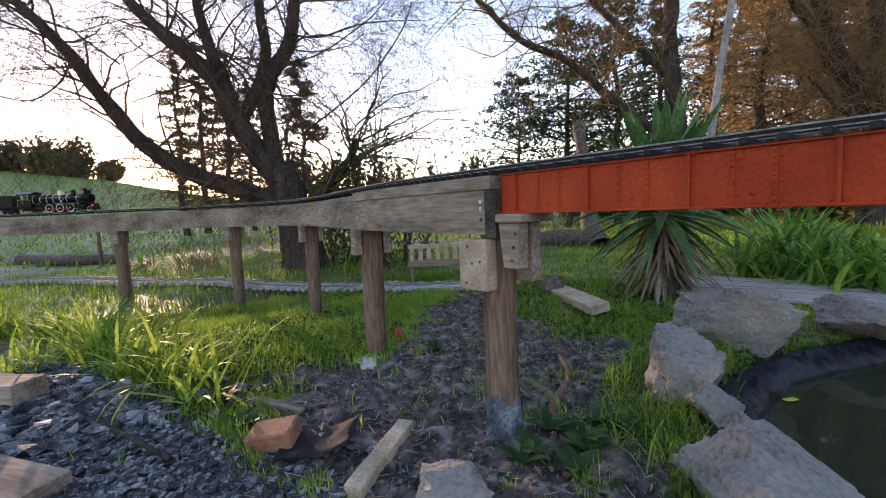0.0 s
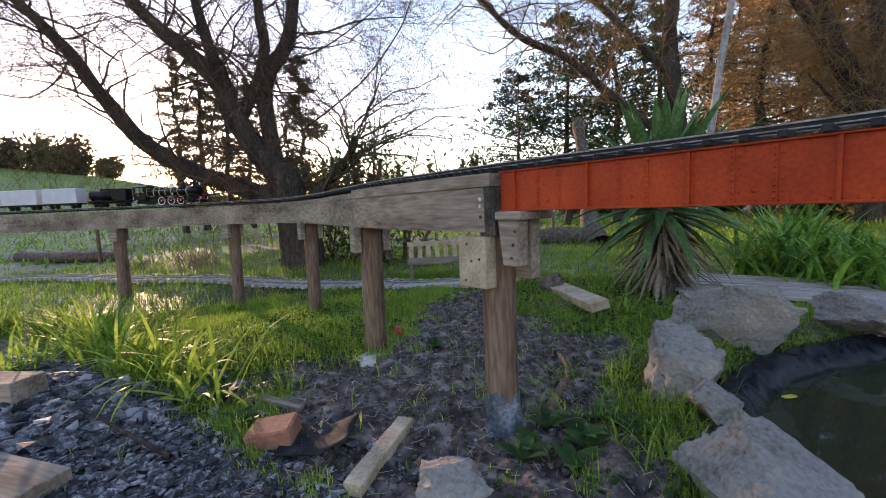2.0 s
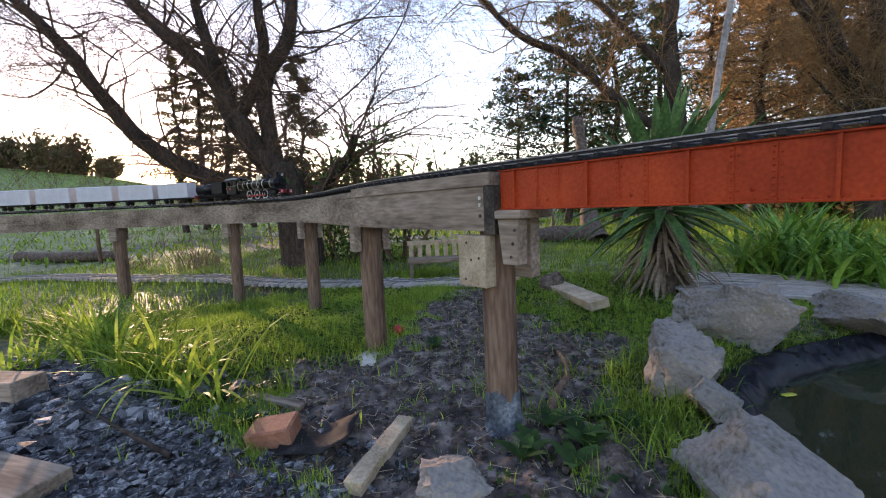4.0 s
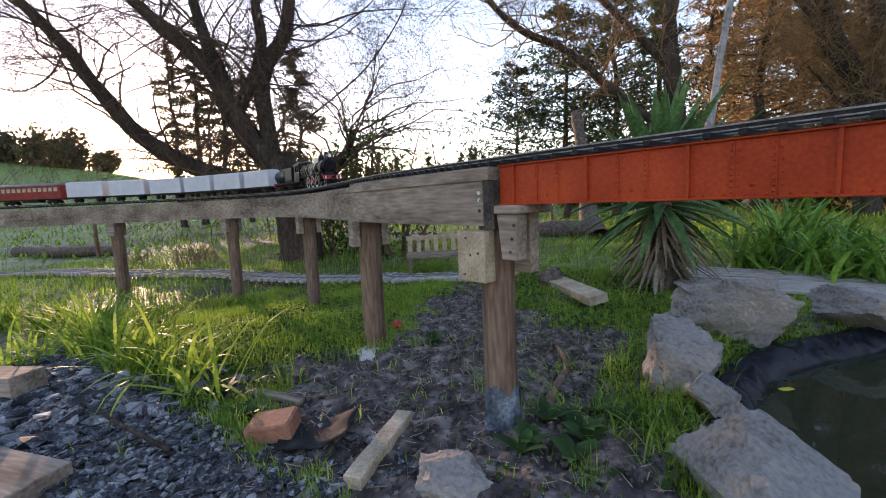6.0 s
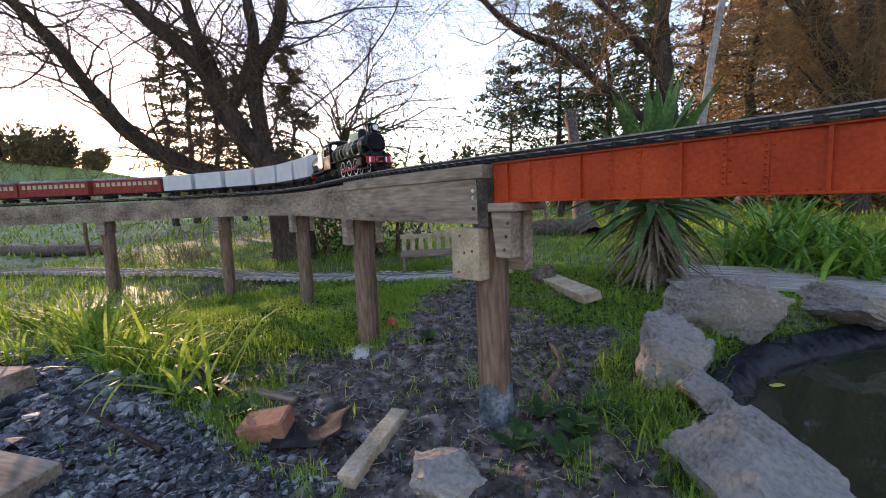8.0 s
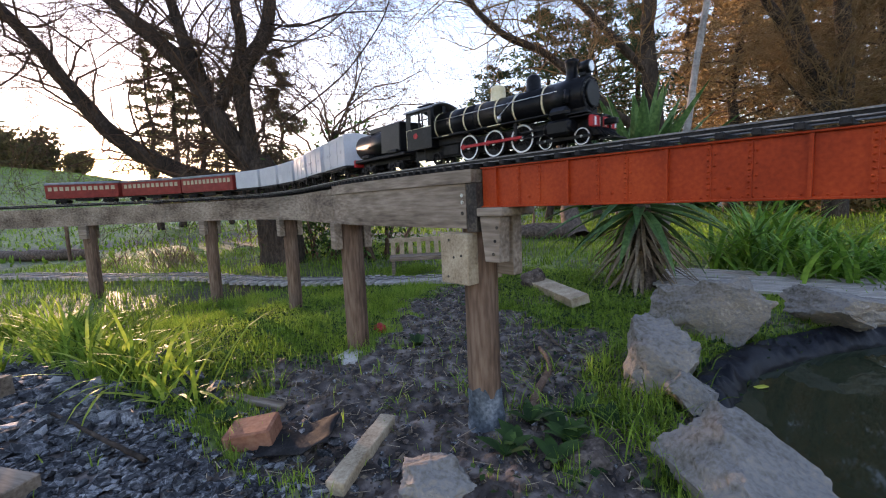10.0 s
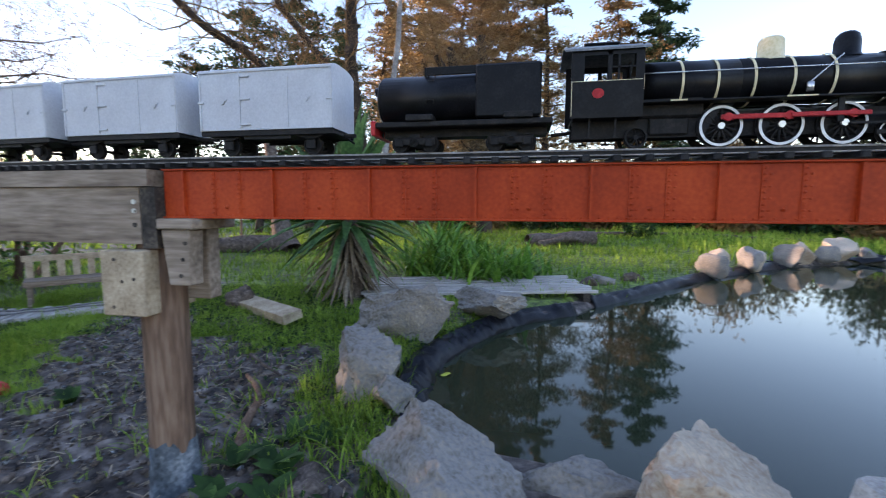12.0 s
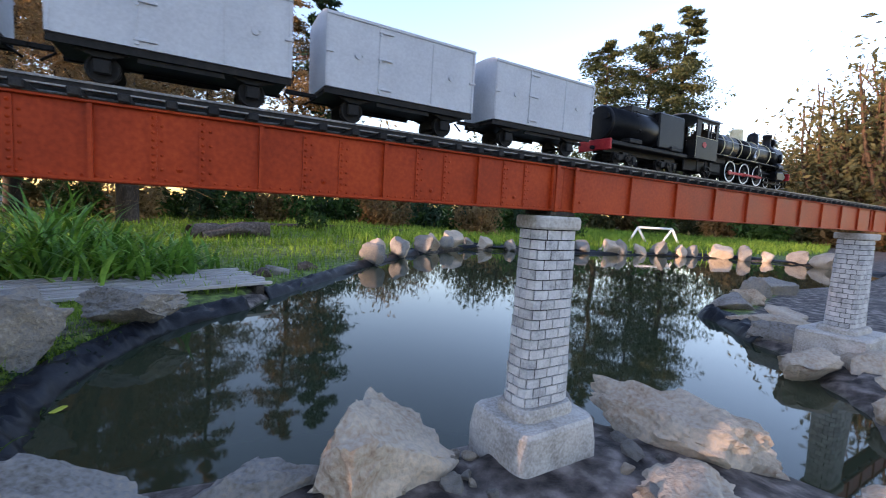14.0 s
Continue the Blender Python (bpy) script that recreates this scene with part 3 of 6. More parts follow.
def post(s, r, base, side=0.0, top=BEAM_BOT):
    c, d = on_track(s), along(s)
    p = empty("round_post", pose(c.x, c.y, base))
    bm = bmesh.new()
    n = 20
    rings = []
    for k in range(9):
        z = -0.12 + (top - base + 0.12) * k / 8
        rings.append([bm.verts.new((r * math.cos(w) * (1 + 0.02 * noise.noise((w, z * 6, s))), r * math.sin(w) * (1 + 0.02 * noise.noise((w + 9, z * 6, s))), z)) for w in [2 * math.pi * i / n for i in range(n)]])
    for a, b in zip(rings, rings[1:]):
        for i in range(n):
            bm.faces.new((a[i], a[(i + 1) % n], b[(i + 1) % n], b[i])).smooth = True
    bm.faces.new(rings[-1])
    part("shaft", bm, M_post, p)
    return tagged(p, "round weathered timber trestle post set in the ground", "post", "posts of the trestle"), d


def block(name, parent, m, sx, sy, sz, mat, bevel=0.003, label=""):
    bm = bmesh.new()
    box(bm, -sx / 2, sx / 2, -sy / 2, sy / 2, -sz / 2, sz / 2, bevel)
    ob = part(name, bm, mat, parent, label)
    ob.matrix_basis = m
    return ob


posts = []
for s, r in ((-0.12, 0.056), (-1.08, 0.056), (-2.454, 0.05), (-3.683, 0.052), (-4.984, 0.056), (-7.349, 0.055), (-8.976, 0.055), (-10.604, 0.055), (-12.232, 0.055)):
    c = on_track(s)
    p, d = post(s, r, gz(c.x, c.y))
    posts.append(p)
    if s < -0.5:
        ang = math.degrees(math.atan2(d.y, d.x))
        for off in (-r - 0.02, r + 0.02):
            l = Vector((-d.y, d.x, 0)) * off
            block("cleat", p, pose(l.x, l.y, BEAM_BOT - gz(c.x, c.y) - 0.062, 0, 0, ang), 0.07, 0.04, 0.13, M_beam)

# end post: bearing bracket for the girder and a pale block for the beam
p1 = posts[0]
b1 = p1.matrix_basis.translation
Y0 = TRACK_Y - b1.y
block("bearing_cap", p1, pose(-0.005 - b1.x, Y0, 0.6365 - b1.z), 0.1, 0.16, 0.026, M_beam)
bm = bmesh.new()
box(bm, -0.048, 0.032, -0.024, 0.024, 0.485, 0.6225, 0.003)
for v in bm.verts:
    if v.co.z < 0.5:
        v.co.x = v.co.x * 0.72 + 0.004
br = part("bracket", bm, M_beam, p1, "angled timber bracket with bolt holes")
br.matrix_basis = pose(0.0 - b1.x, Y0 - 0.05, -b1.z)
bm = bmesh.new()
box(bm, -0.045, 0.03, -0.024, 0.024, 0.43, 0.6225, 0.003)
bb = part("bracket", bm, M_beam, p1)
bb.matrix_basis = pose(-0.035 - b1.x, Y0 + 0.055, -b1.z)
block("beam_block", p1, pose(-0.15 - b1.x, Y0 - 0.066, 0.488 - b1.z, 0, 0, 0), 0.125, 0.05, 0.165, M_pale, 0.003, "pale sawn packing block with nail holes")
block("beam_block", p1, pose(-0.165 - b1.x, Y0 + 0.07, 0.488 - b1.z, 0, 0, 0), 0.125, 0.05, 0.165, M_pale, 0.003)
for dx, dz in ((-0.02, 0.06), (0.0, 0.005), (-0.028, -0.06), (0.035, 0.012)):
    bm = bmesh.new()
    cyl(bm, (-0.15 + dx - b1.x, Y0 - 0.0925, 0.488 + dz - b1.z), (-0.15 + dx - b1.x, Y0 - 0.09, 0.488 + dz - b1.z), 0.0045, n=8)
    part("nail_head", bm, M_darkwood, p1)
# bolt holes as raised discs, dark in place of the shade inside
for dx, z in ((0.02, 0.59), (0.012, 0.55), (0.005, 0.51)):
    bm = bmesh.new()
    cyl(bm, (dx - b1.x, Y0 - 0.0765, z - b1.z), (dx - b1.x, Y0 - 0.073, z - b1.z), 0.005, n=8)
    part("dark_hole_disc", bm, M_darkwood, p1)
for z in (0.69, 0.668, 0.633):
    bm = bmesh.new()
    cyl(bm, (-0.125, -0.0205 + 0.0, z), (-0.125, -0.0175, z), 0.006, 0.006, 10)
    part("washer_screw", bm, M_steel if z > 0.65 else M_darkwood, trestle)
# blue plastic film wrapped round the foot of the end post
bm = bmesh.new()
n = 26
rings = []
for k in range(7):
    z = gz(-0.12, 0.05) - 0.02 + 0.16 * k / 6
    rings.append([bm.verts.new((-0.12 + (0.058 + 0.012 * (1 - k / 6) + 0.012 * noise.noise((w * 1.6, z * 25, 3))) * math.cos(w), 0.052 + (0.058 + 0.012 * (1 - k / 6) + 0.012 * noise.noise((w * 1.6 + 8, z * 25, 3))) * math.sin(w), z + 0.03 * noise.noise((w * 1.3, 2, 7)) * k / 6)) for w in [-2.0 + 4.2 * i / n for i in range(n + 1)]])
for a, b in zip(rings, rings[1:]):
    for i in range(n):
        bm.faces.new((a[i], a[i + 1], b[i + 1], b[i])).smooth = True
tagged(part("plastic_film", bm, M_bluewrap), "torn blue-grey plastic film round the post's foot", "plastic film")

# sleepers: those of the near stretch one by one, the far rest in one piece
bm = bmesh.new()
box(bm, -0.0085, 0.0085, -0.061, 0.061, -0.0275, -0.0143, 0.002)
sl_me = bpy.data.meshes.new("sleeper")
bm.to_mesh(sl_me)
bm.free()
sl_me.materials.append(M_sleeper)
rest = bmesh.new()
stations = [-0.09 - 0.041 * i for i in range(315)] + [-0.03 + 0.061 * i for i in range(102)]
for s in stations:
    c, d = on_track(s), along(s)
    m = pose(c.x, c.y, RAIL_Z, 0, 0, math.degrees(math.atan2(d.y, d.x)) + random.uniform(-1.5, 1.5))
    if -2.6 < s < 4.4:
        so = new("sleeper", sl_me)
        so.parent = track
        so.matrix_basis = m
    else:
        box(rest, -0.009, 0.009, -0.054, 0.054, -0.0275, -0.0145, 0, m)
tagged(part("sleeper_run", rest, M_sleeper, track), kind="stuff")
strip_mesh("packing_strip", -0.06, 6.2, -0.0535, -0.03, 0.7712, 0.7722, M_darkwood, track, 0.5)

# ---- stone courses of the piers, each stone a piece with recessed joints ----
def courses(p, scale, label_rows=18):
    bot, top = 0.104, 0.598
    hh = (top - bot) / label_rows
    for k in range(label_rows):
        f = (k + 0.5) / label_rows
        w, d = (PW0 + (PW1 - PW0) * f) * scale, (PD0 + (PD1 - PD0) * f) * scale
        # walk round the rounded outline in stones of about 36 mm
        out = [Vector((x, y, 0)) for x, y in rounded_rect(w, d, 0.03 * scale, 3)]
        per = [0.0]
        for a, b in zip(out, out[1:] + out[:1]):
            per.append(per[-1] + (b - a).length)
        total = per[-1]
        n = round(total / 0.046)
        off = 0.5 * (k % 2)

        def at(u):
            u = u % total
            for i in range(len(out)):
                if per[i] <= u <= per[i + 1]:
                    a, b = out[i], out[(i + 1) % len(out)]
                    t = (u - per[i]) / max(1e-9, per[i + 1] - per[i])
                    return a.lerp(b, t)
            return out[0]

        z0, z1 = bot + k * hh + 0.0017, bot + (k + 1) * hh - 0.0017
        for i in range(n):
            u0, u1 = (i + off) * total / n + 0.0018, (i + off + 1) * total / n - 0.0018
            cs = [at(u0), at((u0 + u1) / 2), at(u1)]
            vs, j = [], random.uniform(-0.0012, 0.0012)
            for c in cs:
                o = c.normalized()
                for dz, dr in ((z0, 0.0), (z1, 0.0)):
                    vs.append(c + o * (0.0035 + j) + Vector((0, 0, dz)))
                    vs.append(c * 0.93 + Vector((0, 0, dz)))
            # per section: 0 low out, 1 low in, 2 high out, 3 high in
            fs = []
            for q in (0, 4):
                fs += [(q, q + 4, q + 6, q + 2), (q + 2, q + 6, q + 7, q + 3), (q + 1, q + 5, q + 4, q)]
            fs += [(0, 2, 3, 1), (8, 9, 11, 10)]
            if cs[1].y > d * 0.9:
                continue
            mesh_part("stone", vs, fs, M_brick, p)


courses(PIER1, 0.86)
courses(PIER2, 1.2)

# ---- rocks round the pond ----
def rock_mesh(sx, sy, sz, seed, mat, cuts=12, detail=3):
    """An angular boulder: a ball cut by planes, roughened."""
    r = random.Random(seed)
    bm = bmesh.new()
    bmesh.ops.create_icosphere(bm, subdivisions=2 + detail, radius=1)
    planes = []
    for _ in range(cuts):
        n = Vector((r.gauss(0, 1), r.gauss(0, 1), r.gauss(0, 0.8))).normalized()
        planes.append((n, r.uniform(0.46, 0.8)))
    o = Vector((r.uniform(0, 50), r.uniform(0, 50), r.uniform(0, 50)))
    for v in bm.verts:
        c = v.co.normalized()
        for n, dd in planes:
            e = c.dot(n) - dd
            if e > 0:
                c = c - n * e * 0.97
        crack = max(0.0, 1 - 11 * abs(noise.noise(c * 2.1 + o * 1.3))) + 0.6 * max(0.0, 1 - 9 * abs(noise.noise(c * 4.3 - o)))
        rough = 0.12 * noise.fractal(c * 1.7 + o, 0.9, 2.1, 5) + 0.05 * noise.fractal(c * 6 + o, 0.6, 2.0, 6) + 0.018 * noise.noise(c * 19 + o) - 0.045 * crack - 0.09 * max(0.0, noise.noise(c * 3.1 + o)) ** 0.5 + 0.05 * (noise.ridged_multi_fractal(c * 2.6 + o, 0.9, 2.1, 4, 1.0, 2.0) - 1.2)
        c = c * (1 + rough)
        v.co = Vector((c.x * sx / 1.85, c.y * sy / 1.85, c.z * sz / 1.75))
    for f in bm.faces:
        f.smooth = True
    me = bpy.data.meshes.new("rock")
    bm.to_mesh(me)
    bm.free()
    me.materials.append(mat)
    me.set_sharp_from_angle(angle=radians(48))
    return me


def rock(x, y, z, sx, sy, sz, seed, rz=0, rx=0, ry=0, mat=None, label="", detail=3, cuts=12):
    me = rock_mesh(sx, sy, sz, seed, mat or M_rock, cuts, detail)
    ob = new("rock", me)
    ob.matrix_basis = pose(x, y, z, rx, ry, rz)
    return tagged(ob, label or "weathered grey limestone rock at the pond's edge", "rock", "rocks round the pond")


rock(0.2, 1.42, 0.07, 0.58, 0.42, 0.36, 3, 15, 8, -6, label="broad grey boulder resting on the black pond liner")
rock(0.62, 1.98, 0.03, 0.56, 0.36, 0.26, 8, 20, label="long pale grey boulder beside the decking")
rock(0.22, 0.7, 0.03, 0.36, 0.34, 0.36, 5, 40, 10, 12, label="rough grey boulder standing on the muddy bank")
rock(0.36, 0.56, -0.02, 0.2, 0.18, 0.16, 14, 10, label="small grey stone wedged below a boulder")
rock(0.66, 0.1, -0.06, 0.6, 0.34, 0.36, 31, -28, 4, 12, label="large pale boulder sloping down to the water")
rock(0.98, 0.2, -0.1, 0.5, 0.26, 0.22, 23, -8, label="blue-grey broken rock at the water's edge")
rock(1.29, 0.16, -0.04, 0.54, 0.42, 0.37, 36, 25, 0, 6, M_rockwarm, label="tan and pink boulder leaning beside the pier")
rock(2.2, -0.12, -0.05, 0.72, 0.3, 0.26, 37, -76, 0, 6, M_rockwarm, label="long brown rock lying along the shore")
rock(1.9, -0.36, -0.09, 0.5, 0.36, 0.2, 41, 10, mat=M_rockwarm, label="flat tan rock beside the pier's footing")
rock(2.02, 0.24, -0.08, 0.3, 0.22, 0.2, 44, 60, label="low grey rock behind the pier's footing")
rock(2.3, -0.62, -0.1, 0.32, 0.28, 0.2, 47, 20, mat=M_rockwarm)
rock(3.0, -0.62, -0.11, 0.24, 0.2, 0.16, 49, 80)
rock(0.03, -0.33, -0.06, 0.26, 0.2, 0.12, 55, 30, label="flat pale stone half sunk in the mud")
rock(1.5, -0.25, -0.1, 0.22, 0.2, 0.14, 58, 10)
# right-hand bank under the second pier
for i, (x, y, sx, sy, sz, warm) in enumerate([(3.62, 0.02, 0.5, 0.26, 0.18, 1), (3.9, -0.12, 0.4, 0.3, 0.2, 1), (4.2, 0.42, 0.44, 0.3, 0.2, 0), (4.55, 0.62, 0.6, 0.24, 0.14, 1), (4.9, 1.0, 0.4, 0.3, 0.24, 0),
                                              (5.3, 1.05, 0.5, 0.34, 0.26, 1), (5.1, 0.7, 0.8, 0.26, 0.12, 1), (5.8, 1.2, 0.4, 0.34, 0.3, 0), (6.3, 1.3, 0.5, 0.4, 0.3, 0), (4.6, 0.2, 0.7, 0.3, 0.14, 1), (5.5, 0.4, 0.9, 0.3, 0.14, 0),
                                              (3.25, -0.42, 0.3, 0.24, 0.14, 1), (4.3, -0.3, 0.4, 0.34, 0.2, 0), (3.55, -0.4, 0.36, 0.3, 0.2, 1)]):
    rock(x, y, -0.09 + sz * 0.22, sx, sy, sz, 70 + i, i * 37, mat=M_rockwarm if warm else M_rock, detail=2, label="tan flat rock stacked on the bank under the pier" if warm else "")
# far shore: a row of boulders, built in a few shapes
far_me = [rock_mesh(0.5, 0.36, 0.34, 90 + k, M_rockwarm if k % 2 else M_rock, 9, 1) for k in range(6)]


def shore(i0, i1, step, scale, lift):
    """Boulders along the pond's edge between two of its corners."""
    k = 0
    for i in range(i0, i1):
        a, b = Vector((*POND[i], 0)), Vector((*POND[i + 1], 0))
        n = max(1, int((b - a).length / step))
        for j in range(n):
            p = a.lerp(b, (j + random.uniform(-0.25, 0.25)) / n)
            ob = new("rock", far_me[k % 6])
            s = scale * random.uniform(0.75, 1.25)
            ob.matrix_basis = pose(p.x + random.uniform(-0.05, 0.15), p.y + random.uniform(0.02, 0.16), -0.06 + lift * random.uniform(0.6, 1.2), random.uniform(-12, 12), random.uniform(-12, 12), random.uniform(0, 360)) @ Matrix.Diagonal((s, s, s, 1))
            tagged(ob, "boulder in the row along the pond's far shore", "rock", "rocks round the pond")
            k += 1


shore(8, 10, 0.42, 1.0, 0.1)
shore(10, 14, 0.45, 0.9, 0.06)

# ---- black pond liner along the edge, in folds ----
def liner(i0, i1, width, name_label):
    P = spline([(x, y, 0) for x, y in POND[i0:i1 + 1]], 22)
    vs, fs = [], []
    m = 9
    for i, p in enumerate(P):
        d = (P[min(i + 1, len(P) - 1)] - P[max(i - 1, 0)]).normalized()
        nrm = Vector((-d.y, d.x, 0))
        if pond_distance(np.array([p.x + nrm.x * 0.03]), np.array([p.y + nrm.y * 0.03]))[0] < 0:
            nrm = -nrm
        for j in range(m):
            u = j / (m - 1)
            wave = noise.noise((i * 0.13 + i0 * 7, 3.1, 0)) * 0.035 + noise.noise((i * 0.4, 8.2 + i0, u * 0.8)) * 0.014
            off = -0.08 + (width + 0.03) * u + 0.7 * wave * (1 - u) * smooth(0, 0.15, u + 0.05)
            q = p + nrm * off
            fold = noise.noise((i * 0.17, i0 + 0.9 * u, 1 + 0.5 * u)) * 0.04 + abs(noise.noise((i * 0.5, u * 2.2, 5 + i0))) * 0.05
            edge = gz(q.x, q.y) + 0.014
            zz = max((WATER_Z - 0.02) * (1 - u) + u * (edge + 0.01), edge - 0.004) + fold * smooth(0.05, 0.4, u) * smooth(1.0, 0.8, u)
            vs.append((q.x + 0.012 * noise.noise((q.x * 14, q.y * 14, 9)), q.y, zz))
        if i:
            for j in range(m - 1):
                a = (i - 1) * m + j
                fs.append((a, a + 1, a + m + 1, a + m))
    ob = mesh_part("pond_liner", vs, fs, M_liner, None, "", True)
    sol = ob.modifiers.new("thick", "SOLIDIFY")
    sol.thickness = 0.004
    return tagged(ob, name_label, "pond liner")


liner(0, 5, 0.11, "creased black plastic pond liner below the boulders")
liner(6, 9, 0.09, "flat black pond liner edge strewn with dirt")
liner(9, 14, 0.2, "black pond liner below the far row of boulders")
liner(16, 20, 0.14, "wrinkled black pond liner among the rocks")

# ---- gravel heap, broken stone, offcuts and litter on the bank ----
def stone_shape(seed):
    r = random.Random(seed)
    bm = bmesh.new()
    bmesh.ops.create_icosphere(bm, subdivisions=1, radius=1)
    k = Vector((r.uniform(0.7, 1.2), r.uniform(0.6, 1.0), r.uniform(0.35, 0.7)))
    for v in bm.verts:
        v.co *= r.uniform(0.72, 1.1)
        v.co = Vector((v.co.x * k.x, v.co.y * k.y, v.co.z * k.z))
    me = bpy.data.meshes.new("gravel_stone")
    bm.to_mesh(me)
    bm.free()
    me.materials.append(M_gravel)
    return me


heap = tagged(empty("gravel_heap", pose(-0.9, -0.85, 0)), "spread of blue-grey crushed stone gravel", "gravel")
stones = [stone_shape(s) for s in range(8)]
rg = random.Random(5)
ico = np.array([v.co[:] for v in stones[0].vertices])
ico_f = np.array([p.vertices[:] for p in stones[0].polygons])
loose = []
count = 0
for _ in range(9000):
    x, y = rg.uniform(-2.6, 0.35), rg.uniform(-1.6, -0.3)
    # the heap's outline, thinning out on the mud
    edge = -0.63 + 0.28 * (x + 0.35) + 0.08 * noise.noise((x * 3, y * 3, 0))
    if y > edge + (0.3 if rg.random() < 0.12 else 0) or math.hypot(x - 0.85, y + 1.0) < 0.6:
        continue
    big = x < -0.9 and rg.random() < 0.3
    s = rg.uniform(0.026, 0.055) if big else rg.uniform(0.01, 0.027)
    m = pose(x, y, gz(x, y) + s * 0.25, rg.uniform(-25, 25), rg.uniform(-25, 25), rg.uniform(0, 360)) @ Matrix.Diagonal((s, s, s, 1))
    if count < 300 and (big or (x > -1.1 and rg.random() < 0.35)):
        ob = new("stone", stones[rg.randrange(8)])
        ob.parent = heap
        ob.matrix_basis = heap.matrix_basis.inverted() @ m
        count += 1
    else:
        A = np.array(m.to_3x3())
        v = ico * np.random.uniform(0.7, 1.2, (len(ico), 1)) @ A.T + np.array(m.translation)
        loose.append(v[ico_f].reshape(-1, 3))
lg = tagged(quad_mesh("loose_gravel", np.array(loose), loose[0].shape[0], M_gravel, heap, tri=True), kind="stuff")
lg.matrix_basis = heap.matrix_basis.inverted()


def plank(name, x0, y0, x1, y1, w, h, mat, label, cat, lift=0.0, roll=0.0, tilt=0.0):
    z0, z1 = gz(x0, y0) + lift, gz(x1, y1) + lift + tilt
    a, b = Vector((x0, y0, z0 + h / 2)), Vector((x1, y1, z1 + h / 2))
    d = b - a
    bm = bmesh.new()
    box(bm, -d.length / 2, d.length / 2, -w / 2, w / 2, -h / 2, h / 2, 0.003)
    bmesh.ops.subdivide_edges(bm, edges=[e for e in bm.edges if e.calc_length() > d.length * 0.6], cuts=6)
    for v in bm.verts:
        v.co += Vector((0, noise.noise(v.co * 12 + a), noise.noise(v.co * 12 + b))) * 0.0025
    ob = part(name, bm, mat)
    ob.matrix_basis = pose(*((a + b) / 2), roll, -math.degrees(math.asin(d.z / d.length)), math.degrees(math.atan2(d.y, d.x)))
    return tagged(ob, label, cat)


plank("timber_offcut", -0.155, -0.51, -0.36, -0.19, 0.056, 0.04, M_pale, "sawn timber offcut lying on the mud", "timber")
plank("timber_plank", -1.18, 1.88, -0.58, 1.49, 0.13, 0.06, M_pale, "pale timber plank fallen in the grass", "timber", 0.02, 12, 0.02)
plank("timber_offcut", -0.98, -0.6, -0.7, -0.42, 0.04, 0.02, M_beam, "thin weathered stick of timber on the ground", "timber")
plank("timber_block", -1.8, -1.52, -1.4, -1.2, 0.13, 0.09, M_beam, "squared timber block at the edge of the gravel", "timber", 0.02)
plank("timber_slab", -1.2, -1.55, -0.6, -1.16, 0.2, 0.05, M_beam, "weathered timber slab lying on the gravel", "timber", 0.0)
# rubble round the pier's footing
for i in range(46):
    a, q = rg.uniform(0, 6.28), rg.uniform(0.2, 0.5)
    x, y = 1.72 + q * 1.2 * math.cos(a), -0.02 + q * 0.7 * math.sin(a)
    s = rg.uniform(0.018, 0.05)
    ob = new("rubble_stone", far_me[i % 6])
    ob.matrix_basis = pose(x, y, gz(x, y) + s * 0.2, rg.uniform(-30, 30), rg.uniform(-30, 30), rg.uniform(0, 360)) @ Matrix.Diagonal((s * 3.2, s * 3.2, s * 3.2, 1))
    tagged(ob, "small broken stone in the dirt by the pier", "stone", "rubble by the pier")
# terracotta brick and a black bent sheet
bm = bmesh.new()
box(bm, -0.055, 0.055, -0.05, 0.05, 0, 0.065, 0.006)
for v in bm.verts:
    v.co += Vector((noise.noise(v.co * 20), noise.noise(v.co * 20 + Vector((3, 0, 0))), noise.noise(v.co * 20 + Vector((0, 3, 0))))) * 0.006
tb = part("terracotta_brick", bm, M_terra)
tb.matrix_basis = pose(-0.56, -0.57, gz(-0.56, -0.57) - 0.004, 6, -8, 48) @ Matrix.Diagonal((1.35, 1.1, 1.0, 1))
tagged(tb, "broken terracotta brick lying on the mud", "brick")
vs, fs = [], []
for i in range(12):
    for j in range(8):
        u, v = i / 11, j / 7
        vs.append((0.19 * (u - 0.5), 0.14 * (v - 0.5), 0.01 + 0.035 * smooth(0.55, 1, u) + 0.012 * noise.noise((u * 4, v * 4, 2)) + 0.012))
        if i and j:
            fs.append(((i - 1) * 8 + j - 1, i * 8 + j - 1, i * 8 + j, (i - 1) * 8 + j))
sh = mesh_part("plastic_sheet", vs, fs, M_mortar, None, "", True)
sh.modifiers.new("thick", "SOLIDIFY").thickness = 0.003
sh.matrix_basis = pose(-0.45, -0.47, gz(-0.45, -0.47) + 0.012, 0, 0, 48) @ Matrix.Diagonal((1.2, 1.35, 1.0, 1))
tagged(sh, "curled scrap of black plastic sheet beside the brick", "plastic sheet")
# driftwood sticks
def stick(points, r0, r1, label, mat=None):
    P = spline([(x, y, gz(x, y) + h) for x, y, h in points], 6)
    t = Tubes()
    t.add([p + Vector((noise.noise(p * 20), noise.noise(p * 20 + Vector((4, 0, 0))), 0)) * 0.006 for p in P], [r0 + (r1 - r0) * i / (len(P) - 1) for i in range(len(P))], 8)
    return tagged(t.make("stick", mat or M_barkgrey), label, "stick")


